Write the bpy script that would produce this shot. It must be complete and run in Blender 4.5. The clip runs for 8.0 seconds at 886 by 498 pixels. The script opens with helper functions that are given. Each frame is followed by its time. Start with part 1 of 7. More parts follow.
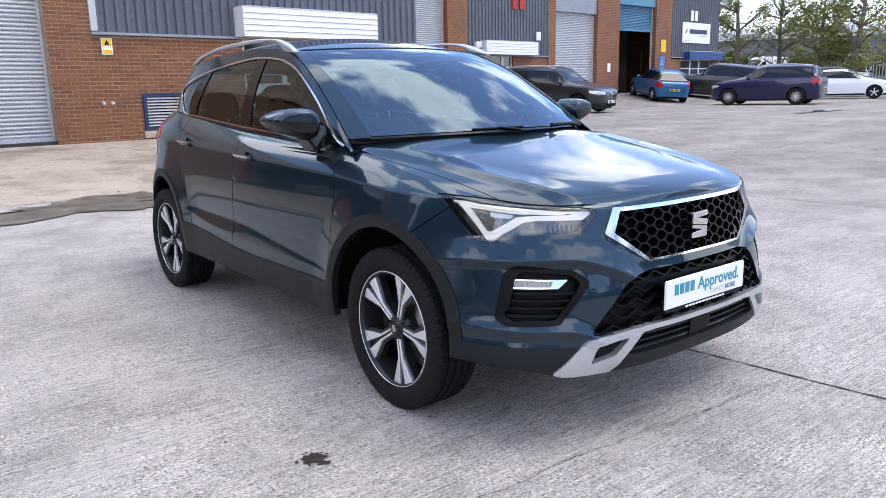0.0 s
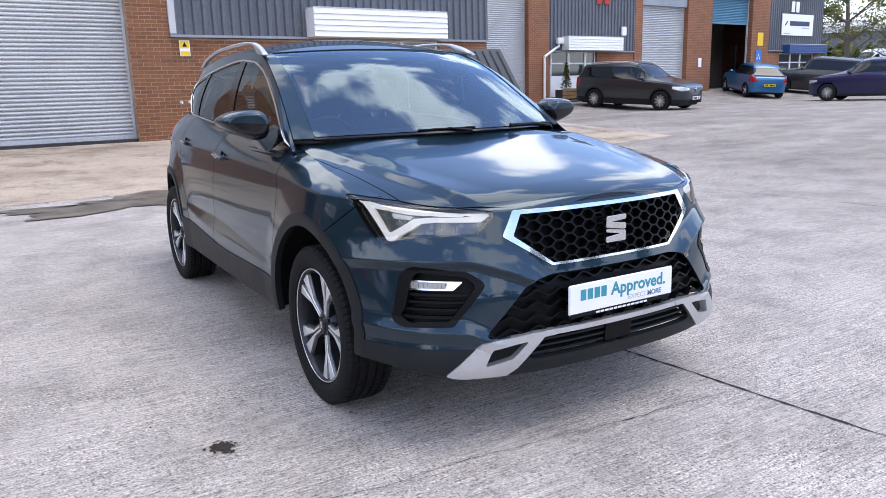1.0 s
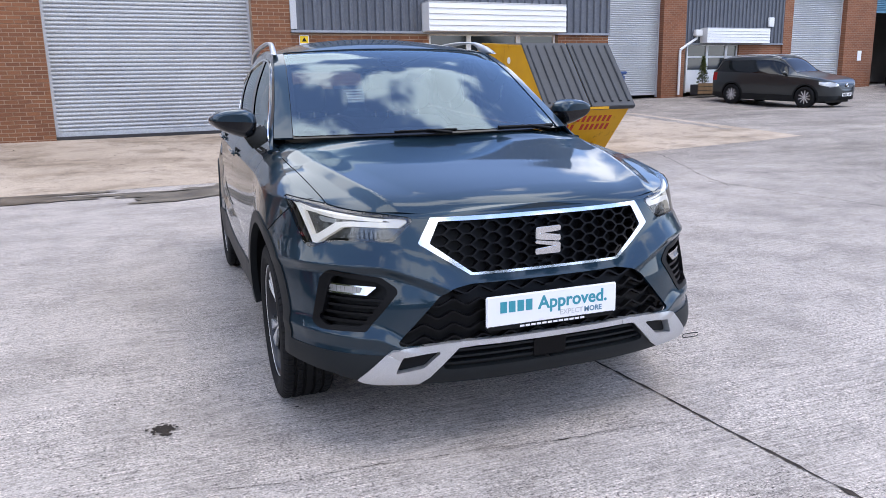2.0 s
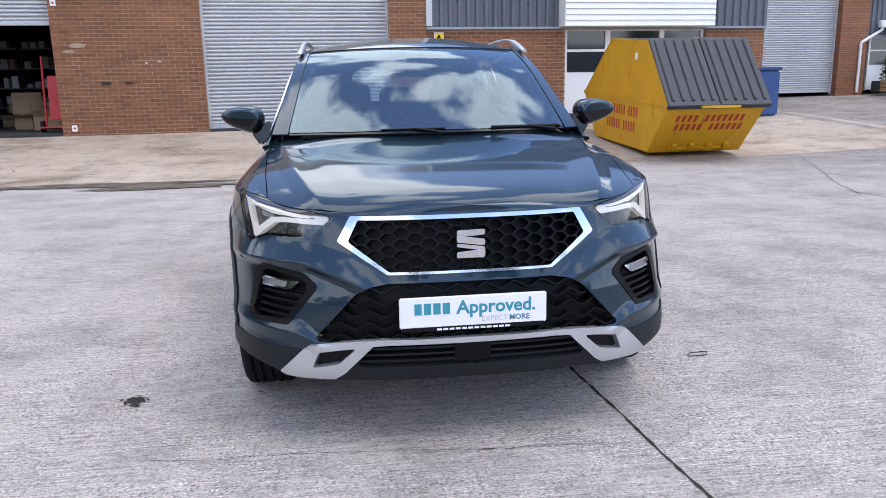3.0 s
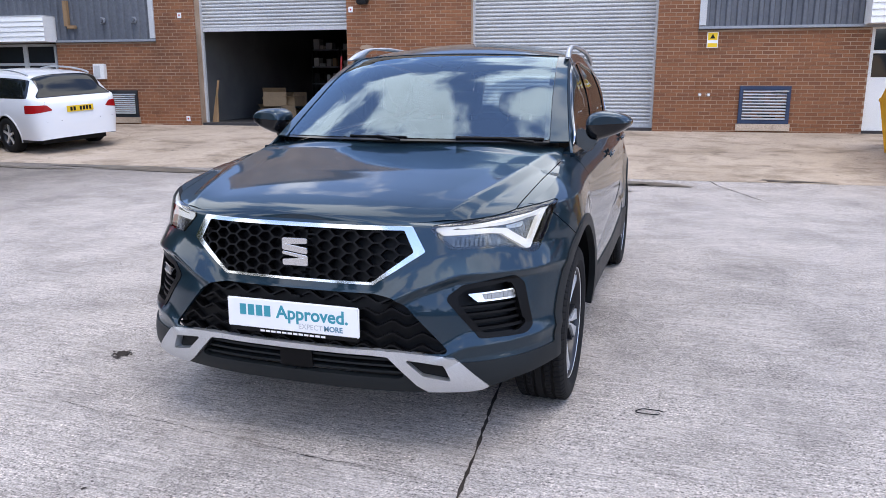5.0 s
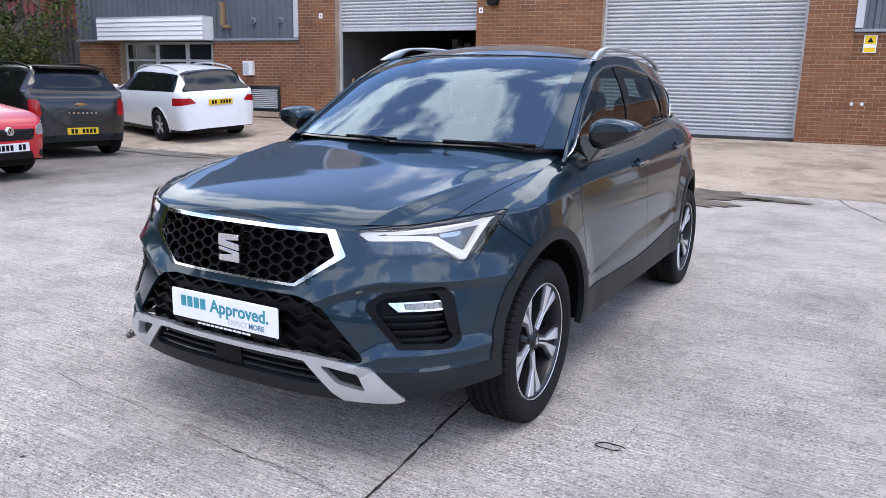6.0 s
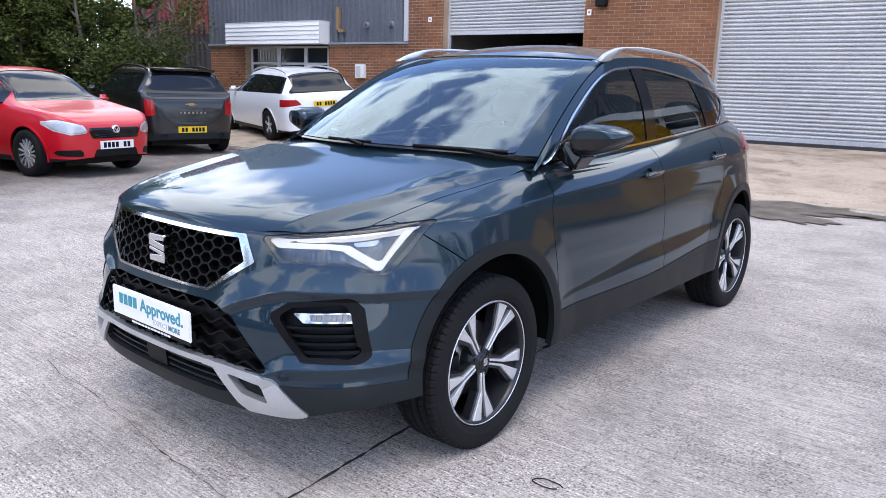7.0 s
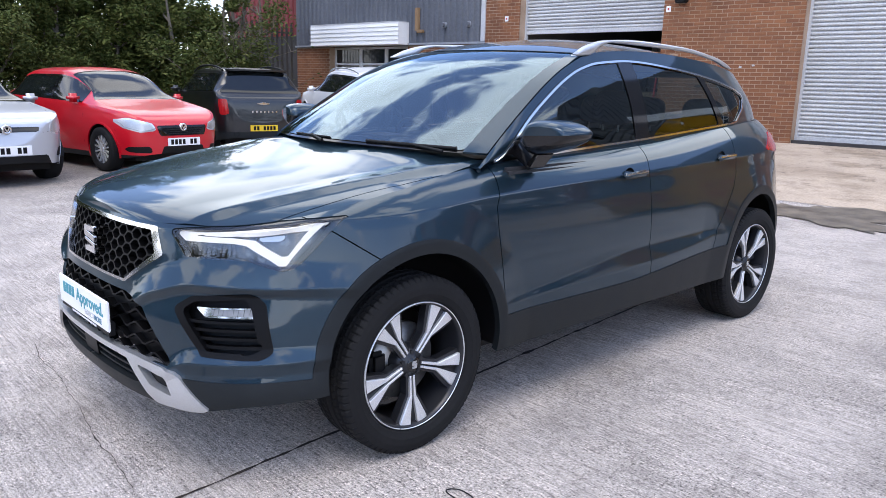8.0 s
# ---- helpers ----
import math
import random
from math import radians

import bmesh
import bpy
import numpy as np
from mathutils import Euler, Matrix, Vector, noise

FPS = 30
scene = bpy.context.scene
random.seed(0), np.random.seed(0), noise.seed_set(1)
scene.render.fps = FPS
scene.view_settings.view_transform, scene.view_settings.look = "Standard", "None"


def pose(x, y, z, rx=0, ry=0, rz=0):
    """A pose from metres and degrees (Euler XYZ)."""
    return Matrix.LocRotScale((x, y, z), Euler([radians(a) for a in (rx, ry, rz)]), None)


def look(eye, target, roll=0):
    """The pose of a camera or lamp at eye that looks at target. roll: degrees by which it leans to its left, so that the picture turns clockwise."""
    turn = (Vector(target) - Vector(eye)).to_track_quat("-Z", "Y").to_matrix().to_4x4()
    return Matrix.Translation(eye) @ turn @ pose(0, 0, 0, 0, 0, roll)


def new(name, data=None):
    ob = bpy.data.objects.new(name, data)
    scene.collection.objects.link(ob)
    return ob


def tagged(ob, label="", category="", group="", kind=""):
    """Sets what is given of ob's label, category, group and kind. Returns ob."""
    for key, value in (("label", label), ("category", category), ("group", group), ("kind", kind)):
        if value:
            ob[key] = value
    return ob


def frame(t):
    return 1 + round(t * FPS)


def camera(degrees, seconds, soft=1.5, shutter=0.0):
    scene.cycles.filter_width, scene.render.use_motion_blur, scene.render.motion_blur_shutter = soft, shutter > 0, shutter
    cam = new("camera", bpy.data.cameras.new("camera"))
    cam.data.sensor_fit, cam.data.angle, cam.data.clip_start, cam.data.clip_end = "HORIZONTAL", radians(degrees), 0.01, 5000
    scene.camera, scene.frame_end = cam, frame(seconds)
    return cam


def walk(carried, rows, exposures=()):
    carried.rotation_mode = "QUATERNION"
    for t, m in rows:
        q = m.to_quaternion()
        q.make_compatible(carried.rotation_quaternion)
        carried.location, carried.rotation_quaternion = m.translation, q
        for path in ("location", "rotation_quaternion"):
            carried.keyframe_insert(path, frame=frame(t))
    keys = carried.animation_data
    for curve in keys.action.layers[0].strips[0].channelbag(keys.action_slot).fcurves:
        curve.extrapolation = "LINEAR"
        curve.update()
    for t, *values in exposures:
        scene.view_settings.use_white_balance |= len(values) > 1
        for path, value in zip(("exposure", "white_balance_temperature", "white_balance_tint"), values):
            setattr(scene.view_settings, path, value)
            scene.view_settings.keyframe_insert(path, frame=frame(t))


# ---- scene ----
cam = camera(61.3, 8.0, 0.75)
ROWS = [
    (0.0, (-2.503, -2.421, 1.281), (-1.294, -0.883, 0.863), -1.2),
    (0.5, (-2.296, -2.693, 1.286), (-1.172, -1.091, 0.871), -1.4),
    (1.0, (-1.953, -2.837, 1.284), (-0.951, -1.158, 0.864), -1.6),
    (1.5, (-1.609, -3.005, 1.307), (-0.76, -1.246, 0.881), -1.4),
    (3.0, (-0.419, -3.335, 1.306), (-0.172, -1.398, 0.873), -1.1),
    (3.5, (0.013, -3.4, 1.337), (0.043, -1.448, 0.905), -1.1),
    (4.0, (0.436, -3.305, 1.325), (0.252, -1.359, 0.898), -1.0),
    (4.5, (0.884, -3.24, 1.328), (0.491, -1.326, 0.902), -0.6),
    (6.0, (1.951, -2.717, 1.343), (0.989, -1.016, 0.914), 1.2),
    (6.5, (2.221, -2.465, 1.339), (1.106, -0.861, 0.911), 1.5),
    (7.0, (2.433, -2.178, 1.35), (1.191, -0.67, 0.923), 1.6),
    (7.5, (2.679, -1.925, 1.343), (1.333, -0.508, 0.917), 1.6),
    (8.0, (2.816, -1.697, 1.339), (1.389, -0.364, 0.908), 1.5),
]
walk(cam, [(t, look(eye, target, roll)) for t, eye, target, roll in ROWS],
     exposures=[(0.0, 0.10, 7120, 11), (3.5, -0.03, 7050, 11), (6.5, 0.08, 7120, 11), (8.0, 0.18, 7080, 11)])

# ---- world, sun, exposure ----
SUN_ELEV, SUN_ROT = 64.0, 138.0
world = bpy.data.worlds.new("sky")
scene.world = world
world.use_nodes = True
wn, wl = world.node_tree.nodes, world.node_tree.links
wn.clear()
sky = wn.new("ShaderNodeTexSky")
sky.sky_type, sky.sun_disc = "NISHITA", False
sky.sun_elevation, sky.sun_rotation = radians(SUN_ELEV), radians(SUN_ROT)
sky.air_density, sky.dust_density, sky.ozone_density = 1.0, 0.6, 1.6
coord = wn.new("ShaderNodeTexCoord")
stretch = wn.new("ShaderNodeMapping")
stretch.inputs["Scale"].default_value, stretch.inputs["Location"].default_value = (1.0, 1.0, 1.12), (-8.93, 6.31, 12.12)
clouds = wn.new("ShaderNodeTexNoise")
clouds.inputs["Scale"].default_value, clouds.inputs["Detail"].default_value = 3.1, 9.0
clouds.inputs["Roughness"].default_value, clouds.inputs["Distortion"].default_value = 0.52, 0.0
cover = wn.new("ShaderNodeMapRange")
cover.inputs["From Min"].default_value, cover.inputs["From Max"].default_value = 0.495, 0.605
cover.inputs["To Min"].default_value = 0.08
cover.interpolation_type = "SMOOTHSTEP"
shade = wn.new("ShaderNodeMapRange")
shade.inputs["From Min"].default_value, shade.inputs["From Max"].default_value = 0.45, 0.8
shade.inputs["To Min"].default_value, shade.inputs["To Max"].default_value = 25.0, 14.0
white = wn.new("ShaderNodeCombineColor")
blend = wn.new("ShaderNodeMix")
blend.data_type = "RGBA"
back = wn.new("ShaderNodeBackground")
back.inputs["Strength"].default_value = 0.14
wout = wn.new("ShaderNodeOutputWorld")
wl.new(coord.outputs["Generated"], stretch.inputs["Vector"])
wl.new(stretch.outputs["Vector"], clouds.inputs["Vector"])
wl.new(clouds.outputs["Fac"], cover.inputs["Value"])
wl.new(clouds.outputs["Fac"], shade.inputs["Value"])
for k, v in (("Red", 0.90), ("Green", 0.97), ("Blue", 1.10)):
    tint = wn.new("ShaderNodeMath")
    tint.operation, tint.inputs[1].default_value = "MULTIPLY", v
    wl.new(shade.outputs["Result"], tint.inputs[0])
    wl.new(tint.outputs[0], white.inputs[k])
# the sky pales towards the horizon
height = wn.new("ShaderNodeSeparateXYZ")
low_haze = wn.new("ShaderNodeMapRange")
low_haze.inputs["From Min"].default_value, low_haze.inputs["From Max"].default_value = 0.0, 0.24
low_haze.inputs["To Min"].default_value, low_haze.inputs["To Max"].default_value = 0.8, 0.0
either = wn.new("ShaderNodeMath")
either.operation = "MAXIMUM"
wl.new(coord.outputs["Generated"], height.inputs[0])
wl.new(height.outputs["Z"], low_haze.inputs["Value"])
wl.new(cover.outputs["Result"], either.inputs[0])
wl.new(low_haze.outputs["Result"], either.inputs[1])
wl.new(either.outputs[0], blend.inputs["Factor"])
gain = wn.new("ShaderNodeMix")
gain.data_type, gain.blend_type = "RGBA", "MULTIPLY"
gain.inputs["Factor"].default_value, gain.inputs["B"].default_value = 1.0, (1.10, 1.45, 2.15, 1)
wl.new(sky.outputs["Color"], gain.inputs["A"])
haze = wn.new("ShaderNodeMix")
haze.data_type, haze.blend_type = "RGBA", "ADD"
haze.inputs["Factor"].default_value, haze.inputs["B"].default_value = 1.0, (0.2, 0.5, 1.2, 1)
wl.new(gain.outputs["Result"], haze.inputs["A"])
wl.new(haze.outputs["Result"], blend.inputs["A"])
wl.new(white.outputs["Color"], blend.inputs["B"])
wl.new(blend.outputs["Result"], back.inputs["Color"])
wl.new(back.outputs["Background"], wout.inputs["Surface"])

sun = new("sun", bpy.data.lights.new("sun", "SUN"))
sun.data.energy, sun.data.angle, sun.data.color = 1.4, radians(30), (1.0, 0.94, 0.86)
_az, _el = radians(SUN_ROT), radians(SUN_ELEV)
sun.matrix_world = look((0, 0, 40), Vector((0, 0, 40)) - Vector((math.sin(_az) * math.cos(_el), math.cos(_az) * math.cos(_el), math.sin(_el))))

# ---- materials ----
def material(name, colour, rough=0.6, metal=0.0, spec=0.5):
    m = bpy.data.materials.new(name)
    m.use_nodes = True
    b = m.node_tree.nodes["Principled BSDF"]
    b.inputs["Base Color"].default_value = (*colour, 1)
    b.inputs["Roughness"].default_value, b.inputs["Metallic"].default_value = rough, metal
    b.inputs["Specular IOR Level"].default_value = spec
    return m


def node(m, kind, **values):
    n = m.node_tree.nodes.new(kind)
    for k, v in values.items():
        n.inputs[k.replace("_", " ")].default_value = v
    return n


def wire(m, a, b):
    m.node_tree.links.new(a, b)


def noise_tex(m, scale, detail=6.0, rough=0.6, where="Object", squash=(1, 1, 1)):
    c, mp = m.node_tree.nodes.new("ShaderNodeTexCoord"), node(m, "ShaderNodeMapping", Scale=squash)
    n = node(m, "ShaderNodeTexNoise", Scale=scale, Detail=detail, Roughness=rough)
    wire(m, c.outputs[where], mp.inputs["Vector"])
    wire(m, mp.outputs["Vector"], n.inputs["Vector"])
    return n.outputs["Fac"]


def ramp(m, fac, *stops):
    r = m.node_tree.nodes.new("ShaderNodeValToRGB")
    while len(r.color_ramp.elements) < len(stops):
        r.color_ramp.elements.new(0.5)
    for e, (p, c) in zip(r.color_ramp.elements, stops):
        e.position, e.color = p, (*c, 1)
    wire(m, fac, r.inputs["Fac"])
    return r.outputs["Color"]


def mixed(m, a, b, fac, how="MIX"):
    n = m.node_tree.nodes.new("ShaderNodeMix")
    n.data_type, n.blend_type = "RGBA", how
    for v, s in ((a, "A"), (b, "B"), (fac, "Factor")):
        if isinstance(v, (float, int, tuple)):
            n.inputs[s].default_value = (*v, 1) if isinstance(v, tuple) else v
        else:
            wire(m, v, n.inputs[s])
    return n.outputs["Result"]


def bsdf(m):
    return m.node_tree.nodes["Principled BSDF"]


def paint(m, colour):
    wire(m, colour, bsdf(m).inputs["Base Color"])


def bumped(m, height, strength=0.3, distance=0.01):
    b = node(m, "ShaderNodeBump", Strength=strength, Distance=distance)
    wire(m, height, b.inputs["Height"])
    wire(m, b.outputs["Normal"], bsdf(m).inputs["Normal"])


def rough_var(m, fac, lo, hi):
    r = node(m, "ShaderNodeMapRange", To_Min=lo, To_Max=hi)
    wire(m, fac, r.inputs["Value"])
    wire(m, r.outputs["Result"], bsdf(m).inputs["Roughness"])


def varied(name, c1, c2, scale, rough=0.7, bump=0.2, dist=0.004, metal=0.0, fine=60.0, squash=(1, 1, 1)):
    """Two-scale mottled material."""
    m = material(name, c1, rough, metal)
    big, small = noise_tex(m, scale, squash=squash), noise_tex(m, fine, 4.0, squash=squash)
    base = ramp(m, big, (0.32, c1), (0.68, c2))
    grain = ramp(m, small, (0.3, (0.82, 0.82, 0.82)), (0.7, (1.1, 1.1, 1.1)))
    paint(m, mixed(m, base, grain, 1.0, "MULTIPLY"))
    rough_var(m, big, rough - 0.08, rough + 0.1)
    bumped(m, small, bump, dist)
    return m


def pieces(name, c1, c2, c3, rough=0.85, fine=90.0):
    """For bricks and the like: each object its own tone."""
    m = material(name, c1, rough)
    info = m.node_tree.nodes.new("ShaderNodeObjectInfo")
    isl = m.node_tree.nodes.new("ShaderNodeNewGeometry")
    add = m.node_tree.nodes.new("ShaderNodeMath")
    add.operation = "ADD"
    frac = m.node_tree.nodes.new("ShaderNodeMath")
    frac.operation = "FRACT"
    wire(m, info.outputs["Random"], add.inputs[0])
    wire(m, isl.outputs["Random Per Island"], add.inputs[1])
    wire(m, add.outputs[0], frac.inputs[0])
    tone = ramp(m, frac.outputs[0], (0.0, c1), (0.45, c2), (0.8, c3), (1.0, c1))
    stain = ramp(m, noise_tex(m, 0.9, 8.0, 0.65), (0.3, (0.58, 0.57, 0.57)), (0.52, (1.0, 0.98, 0.96)), (0.70, (1.18, 1.16, 1.12)))
    grain = ramp(m, noise_tex(m, fine, 4.0), (0.3, (0.75, 0.75, 0.75)), (0.7, (1.15, 1.15, 1.15)))
    paint(m, mixed(m, mixed(m, tone, stain, 1.0, "MULTIPLY"), grain, 1.0, "MULTIPLY"))
    bumped(m, noise_tex(m, fine, 4.0), 0.35, 0.004)
    return m


# yard concrete: pinkish grey, brushed one way, blotched and spotted
CONCRETE = material("yard_concrete", (0.36, 0.33, 0.32), 0.88)
_m = CONCRETE
_big = noise_tex(_m, 0.16, 5.0, 0.65)
_mid = noise_tex(_m, 1.3, 7.0, 0.72)
_brush = noise_tex(_m, 6.0, 6.0, 0.75, squash=(0.8, 13, 1))
_line = noise_tex(_m, 5.0, 4.0, 0.7, squash=(0.5, 22, 1))
_patch = noise_tex(_m, 26.0, 7.0, 0.75, squash=(0.8, 1.2, 1))
_spot = noise_tex(_m, 85.0, 4.0, 0.65, squash=(0.8, 1.1, 1))
_grit = noise_tex(_m, 165.0, 3.0, 0.6, squash=(0.75, 1.1, 1))
_worn = ramp(_m, noise_tex(_m, 1.9, 5.0, 0.65, squash=(0.7, 1.4, 1)), (0.36, (0.45, 0.45, 0.45)), (0.62, (1.0, 1.0, 1.0)))
_c = mixed(_m, ramp(_m, _big, (0.3, (0.425, 0.385, 0.350)), (0.7, (0.545, 0.492, 0.446))), ramp(_m, _mid, (0.32, (0.70, 0.69, 0.68)), (0.56, (1.06, 1.05, 1.04))), 1.0, "MULTIPLY")
_c = mixed(_m, _c, ramp(_m, _brush, (0.36, (0.60, 0.59, 0.59)), (0.60, (1.15, 1.15, 1.15))), 0.55, "MULTIPLY")
_c = mixed(_m, _c, ramp(_m, _line, (0.38, (0.66, 0.65, 0.65)), (0.50, (1.0, 1.0, 1.0)), (0.64, (1.16, 1.16, 1.16))), 0.7, "MULTIPLY")
_c = mixed(_m, _c, ramp(_m, _patch, (0.36, (0.55, 0.54, 0.53)), (0.47, (1.0, 1.0, 1.0)), (0.60, (1.16, 1.16, 1.16))), 0.8, "MULTIPLY")
_c = mixed(_m, _c, mixed(_m, (1.0, 1.0, 1.0), ramp(_m, _spot, (0.37, (0.16, 0.15, 0.15)), (0.44, (0.90, 0.90, 0.90)), (0.55, (1.0, 1.0, 1.0)), (0.63, (1.42, 1.42, 1.42))), _worn), 1.0, "MULTIPLY")
_c = mixed(_m, _c, mixed(_m, (1.0, 1.0, 1.0), ramp(_m, _grit, (0.34, (0.30, 0.29, 0.29)), (0.46, (0.98, 0.98, 0.98)), (0.56, (1.0, 1.0, 1.0)), (0.66, (1.75, 1.75, 1.75))), _worn), 1.0, "MULTIPLY")
# the bays to the east turn darker in broad blotches
_sep = _m.node_tree.nodes.new("ShaderNodeSeparateXYZ")
wire(_m, _m.node_tree.nodes["Texture Coordinate"].outputs["Object"], _sep.inputs[0])
_east = node(_m, "ShaderNodeMapRange", From_Min=2.5, From_Max=9.0)
wire(_m, _sep.outputs["X"], _east.inputs["Value"])
_east_tone = mixed(_m, (1.0, 1.0, 1.0), ramp(_m, noise_tex(_m, 0.5, 6.0, 0.6, squash=(0.6, 1.6, 1)), (0.35, (0.56, 0.55, 0.53)), (0.65, (0.80, 0.79, 0.77))), _east.outputs["Result"])
_c = mixed(_m, _c, _east_tone, 1.0, "MULTIPLY")
# darker blotches set in towards the west as well
_west = node(_m, "ShaderNodeMapRange", From_Min=-4.5, From_Max=-8.0)
wire(_m, _sep.outputs["X"], _west.inputs["Value"])
_c = mixed(_m, _c, mixed(_m, (1.0, 1.0, 1.0), ramp(_m, noise_tex(_m, 0.7, 6.0, 0.6, squash=(1.2, 0.8, 1)), (0.35, (0.36, 0.35, 0.34)), (0.65, (0.60, 0.59, 0.57))), _west.outputs["Result"]), 1.0, "MULTIPLY")
paint(_m, _c)
bumped(_m, mixed(_m, _patch, mixed(_m, _spot, _grit, 0.4), 0.65), 1.0, 0.016)

APRON = material("apron_concrete", (0.45, 0.37, 0.31), 0.9)
_m = APRON
_c = ramp(_m, noise_tex(_m, 0.45, 7.0, 0.65), (0.3, (0.34, 0.265, 0.195)), (0.55, (0.46, 0.37, 0.285)), (0.75, (0.54, 0.445, 0.355)))
_c = mixed(_m, _c, ramp(_m, noise_tex(_m, 0.9, 8.0, 0.72, squash=(0.8, 1.3, 1)), (0.36, (0.50, 0.47, 0.42)), (0.50, (1, 1, 1))), 0.85, "MULTIPLY")
_c = mixed(_m, _c, ramp(_m, noise_tex(_m, 2.6, 8.0, 0.75), (0.34, (0.48, 0.45, 0.42)), (0.45, (1, 1, 1)), (0.66, (1.14, 1.13, 1.10))), 0.7, "MULTIPLY")
_c = mixed(_m, _c, ramp(_m, noise_tex(_m, 45.0, 5.0, 0.75), (0.36, (0.6, 0.6, 0.6)), (0.5, (1, 1, 1)), (0.66, (1.2, 1.2, 1.2))), 0.8, "MULTIPLY")
paint(_m, _c)
bumped(_m, noise_tex(_m, 45.0, 5.0, 0.75), 0.35, 0.006)
RUBBER_SPEC = 0.25
WET = varied("damp_dirt", (0.06, 0.048, 0.036), (0.20, 0.165, 0.125), 3.5, 0.5, 0.5, 0.006, fine=35.0)
OIL = varied("oil_stain", (0.030, 0.024, 0.020), (0.062, 0.050, 0.042), 12.0, 0.85, 0.5, 0.004, fine=140.0)
bsdf(OIL).inputs["Specular IOR Level"].default_value = 0.15
BRICK = pieces("brick", (0.225, 0.088, 0.038), (0.262, 0.106, 0.046), (0.188, 0.072, 0.033))
BRICK_W = pieces("wing_brick", (0.25, 0.095, 0.048), (0.30, 0.12, 0.06), (0.20, 0.075, 0.04))
MORTAR = varied("mortar", (0.30, 0.20, 0.13), (0.46, 0.34, 0.25), 2.0, 0.95, 0.4, 0.006)
SHUTTER = varied("galvanised_shutter", (0.46, 0.47, 0.48), (0.56, 0.57, 0.57), 0.6, 0.45, 0.05, 0.002, metal=0.15, fine=25.0)
CLAD = varied("grey_cladding", (0.085, 0.095, 0.115), (0.12, 0.13, 0.15), 0.5, 0.5, 0.05, 0.002, fine=20.0)
SILL = varied("grey_flashing", (0.22, 0.24, 0.27), (0.30, 0.32, 0.35), 1.0, 0.5, 0.05, 0.002)
UPVC = varied("white_plastic", (0.78, 0.78, 0.76), (0.84, 0.84, 0.82), 0.8, 0.4, 0.03, 0.002)
FRAME_GREY = varied("grey_door_frame", (0.55, 0.57, 0.58), (0.66, 0.67, 0.68), 1.0, 0.5, 0.04, 0.002)
VENT_BLUE = varied("slate_blue_steel", (0.012, 0.030, 0.075), (0.020, 0.044, 0.100), 2.0, 0.55, 0.1, 0.002)
BLUE_STEEL = varied("blue_painted_steel", (0.014, 0.05, 0.17), (0.022, 0.07, 0.21), 2.0, 0.5, 0.1, 0.002)
TEAL = varied("teal_shutter", (0.07, 0.20, 0.30), (0.09, 0.25, 0.36), 1.0, 0.5, 0.05, 0.002)
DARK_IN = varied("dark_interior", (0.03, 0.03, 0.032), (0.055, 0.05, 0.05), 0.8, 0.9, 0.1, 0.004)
CARD = pieces("cardboard", (0.36, 0.24, 0.13), (0.42, 0.29, 0.17), (0.30, 0.20, 0.11), 0.85, 40.0)
YELLOW = varied("skip_yellow", (0.50, 0.245, 0.006), (0.60, 0.31, 0.010), 1.4, 0.55, 0.12, 0.003)
_y = noise_tex(YELLOW, 2.2, 9.0, 0.7, squash=(3, 3, 0.6))
paint(YELLOW, mixed(YELLOW, ramp(YELLOW, noise_tex(YELLOW, 1.4), (0.32, (0.56, 0.275, 0.005)), (0.68, (0.66, 0.345, 0.008))), ramp(YELLOW, _y, (0.33, (0.30, 0.22, 0.16)), (0.41, (1, 1, 1))), 0.6, "MULTIPLY"))
RED_TXT = material("red_lettering", (0.42, 0.03, 0.02), 0.6)
LID = varied("grey_plastic_lid", (0.024, 0.028, 0.034), (0.042, 0.048, 0.056), 2.0, 0.55, 0.1, 0.003)
SIGN_Y = material("sign_yellow", (0.80, 0.52, 0.01), 0.5)
SIGN_W = material("sign_white", (0.82, 0.82, 0.82), 0.45)
SIGN_B = material("sign_blue", (0.02, 0.16, 0.50), 0.45)
BLACK = material("black_plastic", (0.005, 0.005, 0.0055), 0.5, 0.0, 0.2)
RUBBER = varied("tyre_rubber", (0.006, 0.006, 0.0065), (0.010, 0.010, 0.0105), 6.0, 0.8, 0.15, 0.002)
bsdf(RUBBER).inputs["Specular IOR Level"].default_value = RUBBER_SPEC
GLASS_DARK = material("window_glass", (0.02, 0.025, 0.03), 0.06, 0.0, 0.7)
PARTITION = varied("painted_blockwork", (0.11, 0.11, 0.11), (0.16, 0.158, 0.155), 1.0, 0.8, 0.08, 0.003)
PALE = varied("pale_metal", (0.45, 0.46, 0.47), (0.55, 0.56, 0.57), 1.0, 0.5, 0.05, 0.002)

# ---- mesh helpers ----
def mesh_of(name, bm, mat, smooth=False):
    me = bpy.data.meshes.new(name)
    bm.to_mesh(me)
    bm.free()
    me.materials.append(mat)
    if smooth:
        me.shade_smooth()
    return me


def part(name, bm, mat=None, parent=None, label="", smooth=False):
    ob = new(name, mesh_of(name, bm, mat, smooth) if isinstance(bm, bmesh.types.BMesh) else bm)
    if parent:
        ob.parent = parent
    if label:
        tagged(ob, label)
    return ob


def thing(name, label, category, m=None, group="", kind=""):
    ob = new(name)
    ob.empty_display_size = 0.1
    if m is not None:
        ob.matrix_world = m
    return tagged(ob, label, category, group, kind)


